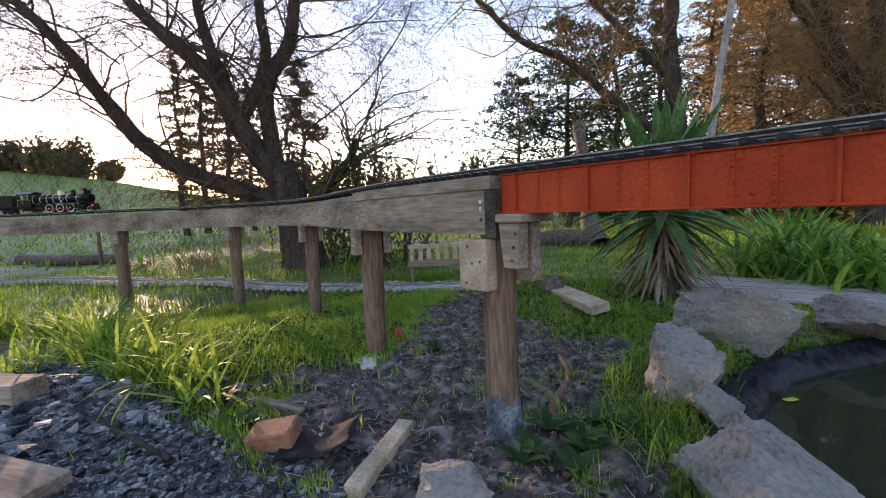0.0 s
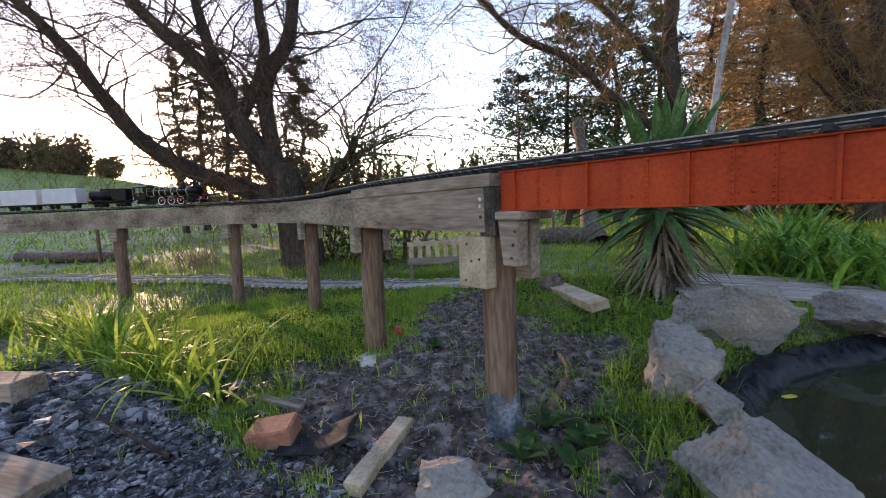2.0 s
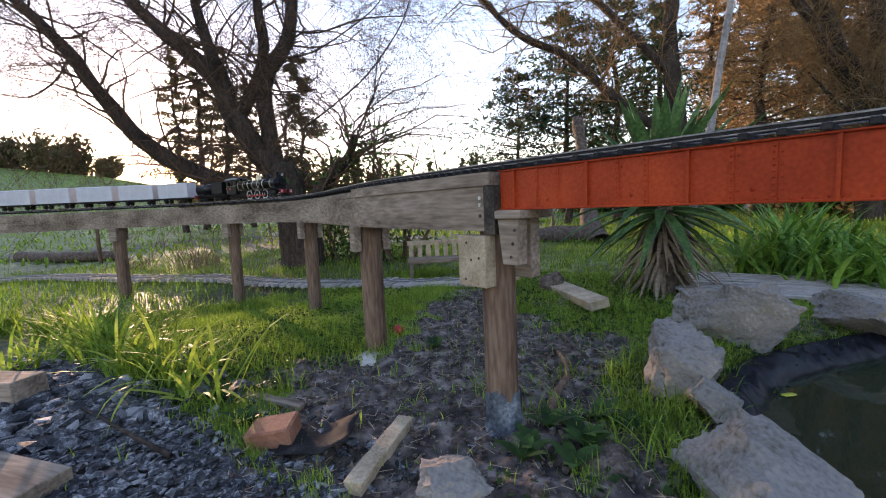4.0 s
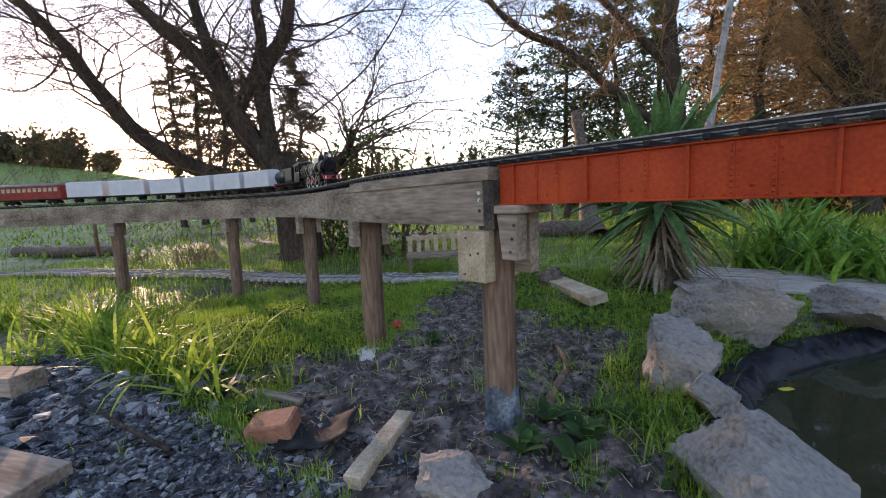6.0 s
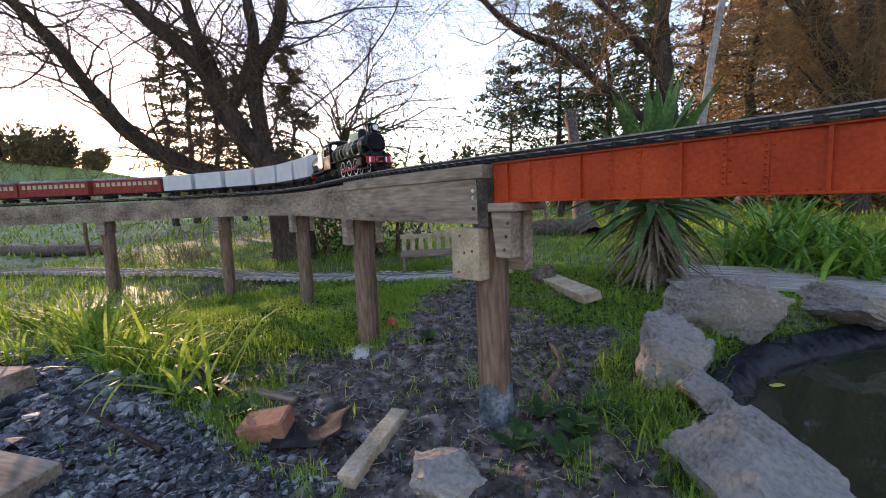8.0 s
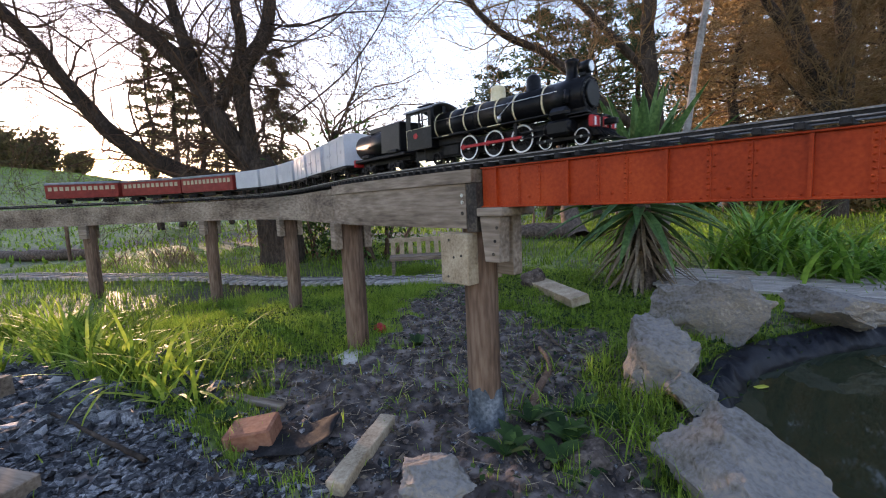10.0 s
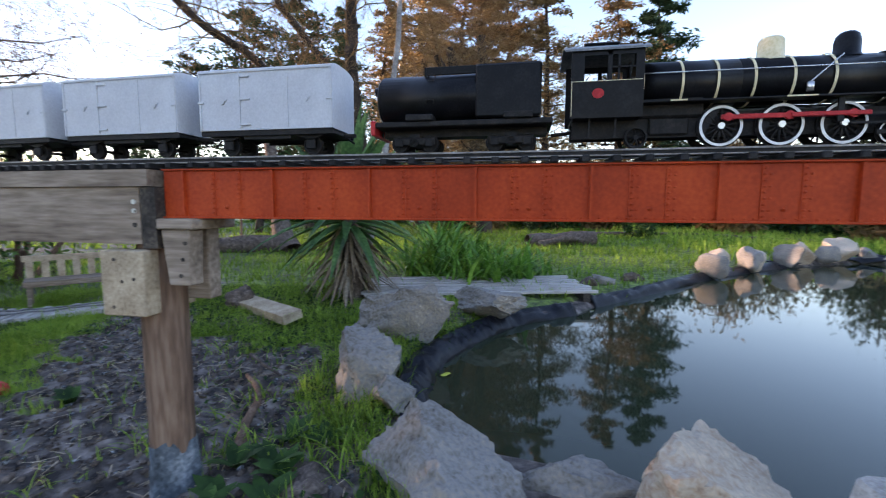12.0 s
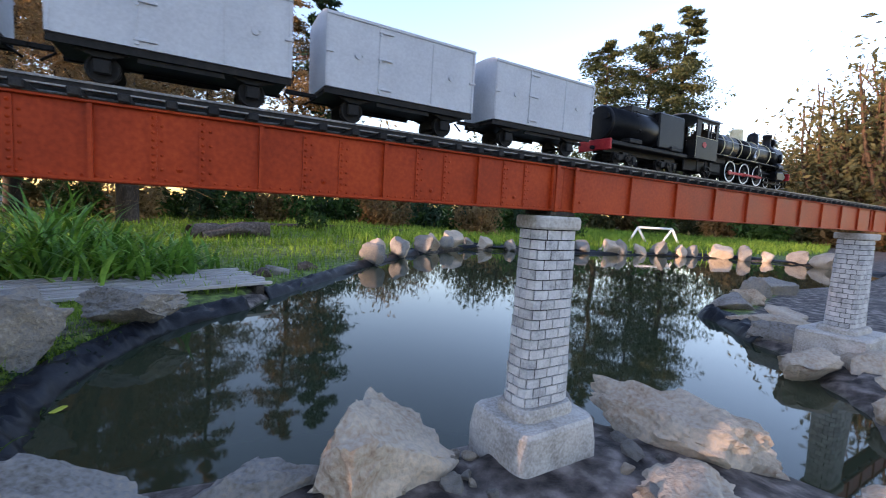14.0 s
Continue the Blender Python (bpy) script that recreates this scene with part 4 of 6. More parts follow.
stick([(-0.33, 0.68, 0.02), (-0.16, 0.5, 0.03), (-0.1, 0.35, 0.02), (-0.03, 0.19, 0.02)], 0.009, 0.018, "crooked brown driftwood stick on the mud", M_post)
stick([(-0.5, 0.95, 0.01), (-0.36, 0.8, 0.025), (-0.2, 0.72, 0.01)], 0.01, 0.006, "small dry root on the bare ground", M_dirtroot)
stick([(-1.1, -1.05, 0.03), (-0.8, -0.95, 0.04), (-0.6, -0.86, 0.02)], 0.005, 0.008, "dark twig lying on the gravel", M_bark)
stick([(0.1, 1.1, 0.02), (0.15, 0.95, 0.03), (0.28, 0.85, 0.02)], 0.03, 0.024, "short brown log behind the boulder", M_dirtroot)
rock(0.22, 0.12, -0.1, 0.24, 0.2, 0.12, 61, mat=M_dirtroot, label="clod of dug-up soil and roots", detail=2)
rock(-1.22, 1.92, -0.02, 0.3, 0.26, 0.22, 63, mat=M_dirtroot, label="clump of roots and soil in the grass", detail=2)
rock(-1.02, 0.07, -0.085, 0.3, 0.26, 0.06, 65, label="flat concrete pad round the post's foot", detail=2, mat=M_concrete)
rock(-1.2, 0.36, -0.045, 0.13, 0.08, 0.06, 66, label="faded red plastic scrap half buried", detail=1, mat=M_red)
bm = bmesh.new()
bmesh.ops.create_circle(bm, cap_ends=True, segments=10, radius=0.017)
for v in bm.verts:
    v.co.x *= 1.6
    v.co.z = 0.004 * math.sin(v.co.x * 90)
lf = part("floating_leaf", bm, M_yellowleaf)
lf.matrix_basis = pose(0.47, 1.05, WATER_Z + 0.006, 0, 0, 30)
tagged(lf, "yellow leaf floating on the pond", "leaf")

# ---- lawn, grass tufts and broad-leaved plants ----
def blades(name, n, x0, x1, y0, y1, height, width, label, seed, keep=None, mat=None):
    g = np.random.RandomState(seed)
    x, y = g.uniform(x0, x1, n), g.uniform(y0, y1, n)
    patch = 0.5 + 0.5 * lumps(x, y, 6, seed)
    ok = (g.uniform(0, 1, n) > bare(x, y) * 0.985) & (g.uniform(0, 1, n) < 0.35 + 0.65 * patch) & (np.hypot(x - 0.85, y + 1.0) > 0.6)
    if keep is not None:
        ok &= keep(x, y)
    x, y, patch = x[ok], y[ok], patch[ok]
    n = len(x)
    z = ground_z(x, y) - 0.004
    h = height * g.uniform(0.45, 1.3, n) * (0.6 + 0.8 * patch)
    w = width * g.uniform(0.6, 1.3, n)
    a, b = g.uniform(0, 6.28, n), g.uniform(0, 6.28, n)
    dx, dy = np.cos(a) * w / 2, np.sin(a) * w / 2
    lean = h * np.abs(g.normal(0.25, 0.35, n))
    lx, ly = np.cos(b) * lean, np.sin(b) * lean
    base = np.stack([x, y, z], 1)
    side = np.stack([dx, dy, 0 * dx], 1)
    mid = base + np.stack([lx * 0.35, ly * 0.35, h * 0.6], 1)
    tip = base + np.stack([lx, ly, h * np.clip(1.05 - 0.3 * lean / h, 0.3, 1)], 1)
    V = np.stack([base - side, base + side, mid + side * 0.8, mid - side * 0.8, mid - side * 0.8, mid + side * 0.8, tip + side * 0.1, tip - side * 0.1], 1)
    return tagged(quad_mesh(name, V, 8, mat or M_grass), label, "grass", kind="stuff")


blades("lawn_grass", 130000, -3.6, 0.6, -1.1, 2.6, 0.055, 0.004, "rough green grass growing round the mud", 1)
blades("lawn_grass", 60000, -2.6, 0.6, -0.9, 2.0, 0.03, 0.003, "short grass at the edge of the mud", 8)
blades("lawn_grass", 26000, -8.5, -3.2, -3.2, 4.2, 0.09, 0.008, "green lawn below the trestle", 2)
blades("lawn_grass", 36000, -6.5, 3.4, 2.6, 10, 0.08, 0.011, "green lawn beyond the pond", 3)
blades("lawn_grass", 22000, -14, 14, 6, 20, 0.12, 0.03, "lawn in the distance", 4)
blades("lawn_grass", 26000, 3.5, 22, 4.2, 14, 0.2, 0.022, "grass on the far bank", 5)
blades("bank_grass", 2600, -0.1, 0.6, -0.1, 1.2, 0.09, 0.004, "grass tufts between the boulders", 6)
blades("hill_grass", 30000, -60, -9, -14, 14, 0.12, 0.05, "grass on the sunlit hillside", 7)


def weeds(n, x0, x1, y0, y1, size, seed):
    g = np.random.RandomState(seed)
    x, y = g.uniform(x0, x1, n), g.uniform(y0, y1, n)
    ok = (g.uniform(0, 1, n) > bare(x, y) * 0.93) & (lumps(x, y, 4, 3) > -0.1) & (np.hypot(x - 0.85, y + 1.0) > 0.6)
    x, y = x[ok], y[ok]
    C = np.stack([x, y, ground_z(x, y) + g.uniform(0.005, 0.03, len(x))], 1)
    ob = foliage_flat("clover_leaves", C, size, M_shrub, seed)
    return tagged(ob, "low clover and weed leaves in the grass", "weeds", kind="stuff")


def foliage_flat(name, C, size, mat, seed):
    g = np.random.RandomState(seed)
    n = len(C)
    w = g.uniform(0, 6.28, n)
    s = size * g.uniform(0.5, 1.3, n)
    a = np.stack([np.cos(w) * s, np.sin(w) * s, g.normal(0, 0.35, n) * s], 1)
    b = np.stack([-np.sin(w) * s * 0.7, np.cos(w) * s * 0.7, g.normal(0, 0.35, n) * s], 1)
    V = np.stack([C - a, C + b, C + a, C - b], 1)
    return quad_mesh(name, V, 4, mat)


weeds(42000, -3.2, 0.6, -0.9, 2.6, 0.012, 21)


def strap(p, w, length, width, lift, seed, seg=6):
    """One arching leaf from p towards the heading w: two rows of points, as quads."""
    r = random.Random(seed)
    d = Vector((math.cos(w), math.sin(w), 0))
    s = Vector((-d.y, d.x, 0))
    out = []
    pos, ang = Vector(p), lift
    step = length / seg
    prev = None
    for i in range(seg + 1):
        u = i / seg
        ww = width * (0.75 + 0.5 * u if u < 0.4 else 0.95 * (1 - ((u - 0.4) / 0.6) ** 1.6) + 0.03) / 2
        row = (pos - s * ww, pos + s * ww)
        if prev:
            out += [prev[0], prev[1], row[1], row[0]]
        prev = row
        pos = pos + (d * math.cos(ang) + Vector((0, 0, math.sin(ang)))) * step
        ang -= r.uniform(0.1, 0.42) * (0.4 + u)
    return [tuple(v) for v in out]


def clump(name, x, y, n, length, width, mat, label, cat, seed, spread=0.08, stiff=1.2):
    r = random.Random(seed)
    e = empty(name, pose(x, y, gz(x, y)))
    V = []
    for k in range(n):
        w = r.uniform(0, 6.28)
        V.append(strap((r.gauss(0, spread), r.gauss(0, spread), -0.01), w, length * r.uniform(0.5, 1.2), width * r.uniform(0.7, 1.2), r.uniform(0.75, 1.5) if stiff > 1 else r.uniform(0.3, 1.4), seed * 997 + k))
    tagged(quad_mesh("leaves", np.array(V), 24, mat, e), kind="stuff")
    return tagged(e, label, cat)


LONG = "clump of long arching light green grass"
for i, (x, y, n, l) in enumerate([(-1.42, -0.84, 46, 0.3), (-1.15, -0.72, 22, 0.26), (-1.95, -0.9, 60, 0.3), (-2.35, -1.0, 70, 0.34), (-2.75, -1.05, 80, 0.36), (-3.2, -1.2, 80, 0.36), (-2.6, -0.7, 50, 0.26), (-3.6, -1.5, 80, 0.36), (-2.05, -1.25, 44, 0.3)]):
    clump("grass_clump", x, y, n, l, 0.015, M_grass, LONG, "grass clump", 300 + i, 0.07, 1.2)
for i, (x, y, n, l) in enumerate([(0.32, 0.36, 40, 0.16), (0.1, 0.42, 26, 0.12), (0.42, 0.3, 26, 0.14), (-0.5, 1.62, 40, 0.22), (-0.75, 2.35, 60, 0.3), (-1.0, 2.2, 50, 0.26), (-0.2, 1.55, 36, 0.2), (-0.14, 0.5, 24, 0.1), (-1.6, 0.5, 26, 0.12), (0.02, 0.72, 24, 0.12)]):
    clump("grass_tuft", x, y, n, l, 0.006, M_grass, "tuft of bright green grass", "grass tuft", 330 + i, 0.05, 1.2)
for i, (x, y, n, l) in enumerate([(-6.4, 0.2, 90, 0.5), (-6.9, 0.5, 80, 0.5), (-4.3, 1.9, 50, 0.34), (-7.4, -0.3, 60, 0.4)]):
    clump("reed_clump", x, y, n, l, 0.01, M_deadleaf if i != 2 else M_grass, "dry brown reeds in front of the willow" if i != 2 else "green grass tuft beside the willow", "reeds", 350 + i, 0.16, 1.2)
for i, (x, y, n, l) in enumerate([(-1.3, -0.78, 16, 0.42), (-1.05, -0.7, 13, 0.36), (-1.6, -0.86, 20, 0.42), (-0.95, -0.66, 8, 0.4), (-2.0, -0.95, 22, 0.42), (-2.5, -1.0, 22, 0.42)]):
    clump("arching_grass", x, y, n, l, 0.016, M_blade, "tuft of long pale green blades arching over the gravel", "grass clump", 400 + i, 0.04, 0.8)
AG = "clump of broad bright green strap leaves"
for i, (x, y, n, l) in enumerate([(-0.1, 3.44, 90, 0.75), (0.26, 3.23, 120, 0.5), (0.6, 3.23, 120, 0.5), (0.79, 3.65, 70, 0.4), (0.26, 4.03, 110, 0.6), (-0.12, 4.01, 90, 0.8)]):
    clump("strap_leaf_plant", x, y, n, l, 0.036, M_agap, AG, "garden plant", 360 + i, 0.14, 1.2)

rt = random.Random(12)
done = 0
while done < 90:
    x, y = rt.uniform(-3.0, 0.35), rt.uniform(-0.9, 1.9)
    b = float(bare(np.array([x]), np.array([y]))[0])
    if b > 0.9 and rt.random() > 0.12 or float(pond_distance(np.array([x]), np.array([y]))[0]) < 0.15 or math.hypot(x + 0.12, y - 0.05) < 0.12:
        continue
    clump("grass_tuft", x, y, rt.randint(10, 26), rt.uniform(0.07, 0.16), 0.005, M_grass, "tuft of bright green grass", "grass tuft", 500 + done, 0.03, 1.2)
    done += 1

for k in range(34):
    x, y = rt.uniform(-0.75, 0.3), rt.uniform(-0.15, 1.3)
    if math.hypot(x + 0.12, y - 0.05) > 0.12 and float(pond_distance(np.array([x]), np.array([y]))[0]) > 0.12:
        clump("grass_tuft", x, y, rt.randint(8, 20), rt.uniform(0.05, 0.12), 0.005, M_grass, "small tuft of grass on the bare mud", "grass tuft", 800 + k, 0.025, 0.8)
for k in range(20):
    x, y = rt.uniform(-0.08, 0.42), rt.uniform(0.15, 1.05)
    if float(pond_distance(np.array([x]), np.array([y]))[0]) > 0.06:
        clump("grass_tuft", x, y, rt.randint(16, 34), rt.uniform(0.1, 0.19), 0.005, M_grass, "tuft of bright green grass between the rocks", "grass tuft", 700 + k, 0.03, 1.2)

# yucca: each stiff leaf a piece, dead leaves hanging below
yx, yy = -0.55, 2.32
yucca = tagged(empty("yucca", pose(yx, yy, gz(yx, yy))), "large yucca with stiff blue-green leaves and dead ones hanging below", "yucca")
t = Tubes()
t.add([Vector((0.04, 0, -0.1)), Vector((0.02, 0.02, 0.3)), Vector((0, 0, 0.76))], [0.09, 0.08, 0.06], 12)
t.make("trunk", M_dirtroot, yucca)


def spike(p, d, length, width, sag=0.06):
    """A stiff trough-shaped leaf with a sharp tip."""
    d = Vector(d).normalized()
    s = d.cross(Vector((0, 0, 1)))
    if s.length < 0.05:
        s = Vector((1, 0, 0))
    s.normalize()
    nrm = s.cross(d)
    vs, fs = [], []
    for i in range(6):
        u = i / 5
        w = width * (0.55 + 1.3 * u if u < 0.35 else (1 - (u - 0.35) / 0.65) ** 0.8 + 0.01) / 2
        c = Vector(p) + d * length * u - Vector((0, 0, sag * length * u * u))
        vs += [c - s * w + nrm * w * 0.5, c, c + s * w + nrm * w * 0.5]
        if i:
            o = (i - 1) * 3
            fs += [(o, o + 1, o + 4, o + 3), (o + 1, o + 2, o + 5, o + 4)]
    return vs, fs


ry = random.Random(77)
for k in range(60):
    u = k / 60
    w = k * 2.39996
    el = 1.45 - 1.95 * u
    d = (math.cos(w) * math.cos(el), math.sin(w) * math.cos(el), math.sin(el))
    vs, fs = spike((0.03 * math.cos(w), 0.03 * math.sin(w), 0.78 - 0.2 * u), d, ry.uniform(0.68, 0.92) if u < 0.7 else ry.uniform(0.5, 0.72), 0.14 if u < 0.45 else 0.085, 0.06 if u < 0.45 else ry.uniform(0.15, 0.5))
    mesh_part("leaf", vs, fs, M_yucca, yucca)
for k in range(110):
    w = ry.uniform(0, 6.28)
    vs, fs = spike((0.07 * math.cos(w), 0.07 * math.sin(w), ry.uniform(0.2, 0.6)), (math.cos(w) * 0.55, math.sin(w) * 0.55, -0.75 + ry.uniform(-0.2, 0.5)), ry.uniform(0.25, 0.55), 0.032)
    mesh_part("dead_leaf", vs, fs, M_deadleaf, yucca, "withered hanging leaf")
t = Tubes()
t.add([Vector((0.05, 0.25, 0.3)), Vector((0.1, 0.62, 1.15)), Vector((0.12, 0.76, 1.75)), Vector((0.16, 0.9, 2.35)), Vector((0.16, 1.0, 3.0))], [0.034, 0.03, 0.028, 0.026, 0.022], 8)
t.make("flower_stalk", M_barkgrey, yucca, "tall bare grey flower stalk")
# low broad weeds by the post
for i, (x, y) in enumerate([(0.12, 0.16), (0.05, 0.0), (0.18, 0.02), (-0.85, 0.35), (-0.6, 0.55), (-0.92, -0.66), (-0.7, -0.62), (0.1, 0.28), (0.02, 0.12), (0.16, 0.12), (0.06, -0.06), (0.22, 0.3)]):
    e = tagged(empty("broad_leaf_weed", pose(x, y, gz(x, y))), "low broad-leaved weed on the bare ground", "weed")
    for k in range(9):
        w = ry.uniform(0, 6.28)
        q = strap((0, 0, 0.005), w, ry.uniform(0.06, 0.11), 0.042, 0.7, 900 + i * 20 + k, 4)
        mesh_part("leaf", q, [tuple(range(j * 4, j * 4 + 4)) for j in range(4)], M_shrub, e)

# flakes of bark, leaf litter and chips on the mud
g = np.random.RandomState(41)
x, y = g.uniform(-2.0, 0.5, 16000), g.uniform(-0.75, 1.8, 16000)
ok = bare(x, y) > g.uniform(0.2, 0.8, 16000)
ok &= pond_distance(x, y) > 0.05
C = np.stack([x[ok], y[ok], ground_z(x[ok], y[ok]) + 0.004], 1)
tagged(foliage_flat("mud_litter", C[::2], 0.009, M_dirtroot, 42), "dark crumbs and litter on the wet mud", "litter", kind="stuff")
tagged(foliage_flat("dry_litter", C[1::6], 0.012, M_deadleaf, 43), "dry leaf scraps on the mud", "litter", kind="stuff")
# straws and bits of twig lying about
Q = C[3::13]
w, l = g.uniform(0, 6.28, len(Q)), g.uniform(0.012, 0.04, len(Q))
a = np.stack([np.cos(w) * l, np.sin(w) * l, g.normal(0, 0.12, len(Q)) * l], 1)
b = np.stack([-np.sin(w) * 0.0014, np.cos(w) * 0.0014, 0 * w], 1)
Q = Q + np.array([0, 0, 0.006])
tagged(quad_mesh("straw_litter", np.stack([Q - a - b, Q - a + b, Q + a + b, Q + a - b], 1), 4, M_pale), "pale straws and bits of twig strewn on the mud", "litter", kind="stuff")
pv = np.array([v.co[:] for v in stones[1].vertices])
pf = np.array([p.vertices[:] for p in stones[1].polygons])
bits = []
for c in C[::3]:
    k = 0.003 + 0.015 * g.uniform(0, 1) ** 3
    bits.append((pv[pf].reshape(-1, 3) * k * g.uniform(0.6, 1.2, 3) + c))
pebbles = []
for c in C[1::4]:
    k = 0.003 + 0.013 * g.uniform(0, 1) ** 3
    pebbles.append((pv[pf].reshape(-1, 3) * k * g.uniform(0.6, 1.2, 3) + c))
tagged(quad_mesh("mud_pebbles", np.array(pebbles), pebbles[0].shape[0], M_gravel, tri=True), "small grey pebbles scattered on the mud", "pebbles", kind="stuff")
tagged(quad_mesh("mud_clods", np.array(bits), bits[0].shape[0], M_dirtroot, tri=True), "small clods and stones in the mud", "clods", kind="stuff")

# ---- garden furniture and lines behind ----
deck = tagged(empty("boardwalk", pose(0.42, 2.88, gz(-0.4, 2.9))), "low boardwalk of silvered timber slats", "boardwalk")
bm = bmesh.new()
box(bm, -0.95, 0.95, -0.018, 0.018, 0, 0.022, 0.002)
dm = bpy.data.meshes.new("slat")
bm.to_mesh(dm)
bm.free()
dm.materials.append(M_slatgrey)
for k in range(14):
    so = new("slat", dm)
    so.parent = deck
    so.matrix_basis = pose(0.03 * math.sin(k * 5), -0.38 + 0.058 * k, 0.055 + 0.002 * math.sin(k * 3), 0, 0, 0.4 * math.sin(k * 2.2))
for x in (-0.85, 0, 0.85):
    bm = bmesh.new()
    box(bm, x - 0.03, x + 0.03, -0.41, 0.41, -0.16, 0.053)
    part("bearer", bm, M_darkwood, deck)
deck.matrix_basis = pose(0.42, 2.86, -0.075, 0, 0, 15)

bench = tagged(empty("garden_bench", pose(-2.9, 2.05, gz(-2.9, 2.05), 0, 0, 52)), "low weathered timber garden bench with a slatted back", "bench")
bm = bmesh.new()
box(bm, -0.32, 0.32, -0.13, 0.13, 0.2, 0.245, 0.004)
part("seat", bm, M_beam, bench)
for x in (-0.3, 0.28):
    for y in (-0.12, 0.1):
        bm = bmesh.new()
        box(bm, x, x + 0.03, y, y + 0.03, -0.08, 0.1995)
        part("leg", bm, M_beam, bench)
for k in range(7):
    bm = bmesh.new()
    box(bm, -0.31 + 0.1 * k, -0.26 + 0.1 * k, 0.131, 0.148, 0.2, 0.42)
    part("back_slat", bm, M_pale, bench)
bm = bmesh.new()
box(bm, -0.33, 0.33, 0.1485, 0.165, 0.38, 0.43)
part("back_rail", bm, M_pale, bench)

# old ground-level track behind the trestle, on pale sleepers
gt = tagged(empty("ground_track", pose(0, 0, 0)), "ground-level model track on pale sleepers in the grass", "railway track")
GT = spline([(-1.9, 1.75, 0), (-2.7, 1.5, 0), (-3.9, 0.75, 0), (-5.2, -0.1, 0), (-7.0, -1.4, 0), (-9.5, -3.4, 0)], 16)
for o in (-0.075, 0.075):
    t = Tubes()
    P = []
    for i in range(len(GT)):
        d = (GT[min(i + 1, len(GT) - 1)] - GT[max(0, i - 1)]).normalized()
        q = GT[i] + Vector((-d.y, d.x, 0)) * o
        P.append(Vector((q.x, q.y, gz(q.x, q.y) + 0.074)))
    t.add(P, [0.006] * len(P), 4)
    t.make("rail", M_rail, gt)
bm = bmesh.new()
box(bm, -0.02, 0.02, -0.19, 0.19, 0, 0.035, 0.003)
gm = bpy.data.meshes.new("sleeper")
bm.to_mesh(gm)
bm.free()
gm.materials.append(M_slatgrey)
for i in range(1, len(GT)):
    L = (GT[i] - GT[i - 1]).length
    k = max(1, round(L / 0.085))
    for j in range(k):
        q = GT[i - 1].lerp(GT[i], j / k)
        d = GT[i] - GT[i - 1]
        so = new("sleeper", gm)
        so.parent = gt
        so.matrix_basis = pose(q.x, q.y, gz(q.x, q.y) + 0.03, 0, 0, math.degrees(math.atan2(d.y, d.x)) + random.uniform(-3, 3))
# logs on the lawn
def log(pts, r0, r1, label):
    P = spline([(x, y, gz(x, y) + h) for x, y, h in pts], 6)
    t = Tubes()
    t.add([p + Vector((0, 0, 0.2 * r0 * noise.noise(p * 5))) for p in P], [(r0 + (r1 - r0) * i / (len(P) - 1)) * (1 + 0.25 * noise.noise(p * 7)) for i, p in enumerate(P)], 10)
    return tagged(t.make("log", M_dirtroot), label, "log")


log([(-4.9, 5.6, 0.1), (-4.2, 6.0, 0.12), (-3.4, 6.3, 0.14)], 0.14, 0.2, "dark fallen log on the lawn")
log([(-3.3, 6.2, 0.0), (-3.6, 6.4, 0.4), (-3.8, 6.6, 1.3), (-4.1, 6.8, 2.4)], 0.2, 0.1, "leaning grey tree stump with roots")
log([(0.9, 7.4, 0.14), (1.5, 7.7, 0.1), (2.2, 7.8, 0.12)], 0.12, 0.16, "old brown log among debris on the lawn")
log([(1.1, 7.2, 0.05), (1.6, 7.3, 0.16), (1.9, 7.6, 0.1)], 0.07, 0.05, "dark broken branch on the lawn")
log([(-12.0, -2.0, 0.1), (-10.8, -1.4, 0.1), (-9.2, -0.4, 0.1)], 0.12, 0.1, "grey log lying in the grass")
for i, (x, y) in enumerate([(1.62, 3.5), (1.95, 3.72), (1.45, 3.4)]):
    rock(x, y, -0.05, 0.3, 0.2, 0.16, 240 + i, 40 * i, mat=M_dirtroot if i else M_rock, detail=2, label="clod of dry soil on the pond's edge" if i else "small grey stone on the liner")
log([(1.9, 10.6, 0.05), (4.5, 10.4, 0.05), (7.5, 10.0, 0.05)], 0.04, 0.04, "thin pale edging timber along the lawn")
# fence posts on the hill and behind the lawn
for i, (x, y, h) in enumerate([(-9.0, -0.75, 0.85), (-10.5, 2.0, 0.8), (-6.3, 9.0, 0.55), (-5.4, 9.5, 0.55), (-7.4, 8.5, 0.55), (-4.4, 10.0, 0.55)]):
    t = Tubes()
    t.add([Vector((0, 0, -0.2)), Vector((0.01, 0, h * 0.5)), Vector((0, 0.01, h)), Vector((0, 0.01, h + 0.005))], [0.032, 0.03, 0.028, 0.001], 8)
    ob = t.make("fence_post", M_post)
    ob.matrix_basis = pose(x, y, gz(x, y))
    tagged(ob, "old round fence post in the grass", "fence post", "fence posts")
# white trestle frame on the far bank
fr = tagged(empty("white_frame", pose(12.9, 6.95, gz(12.9, 6.95), 0, 0, -34)), "white-painted A-shaped timber frame on the bank", "frame")
for a, b in (((-0.75, 0, 0), (-0.5, 0, 0.5)), ((-0.2, 0, 0), (-0.5, 0, 0.5)), ((0.75, 0, 0), (0.5, 0, 0.5)), ((0.2, 0, 0), (0.5, 0, 0.5)), ((-0.5, 0, 0.5), (0.5, 0, 0.5))):
    bm = bmesh.new()
    cyl(bm, a, b, 0.035, n=6)
    part("bar", bm, M_whitepaint, fr)

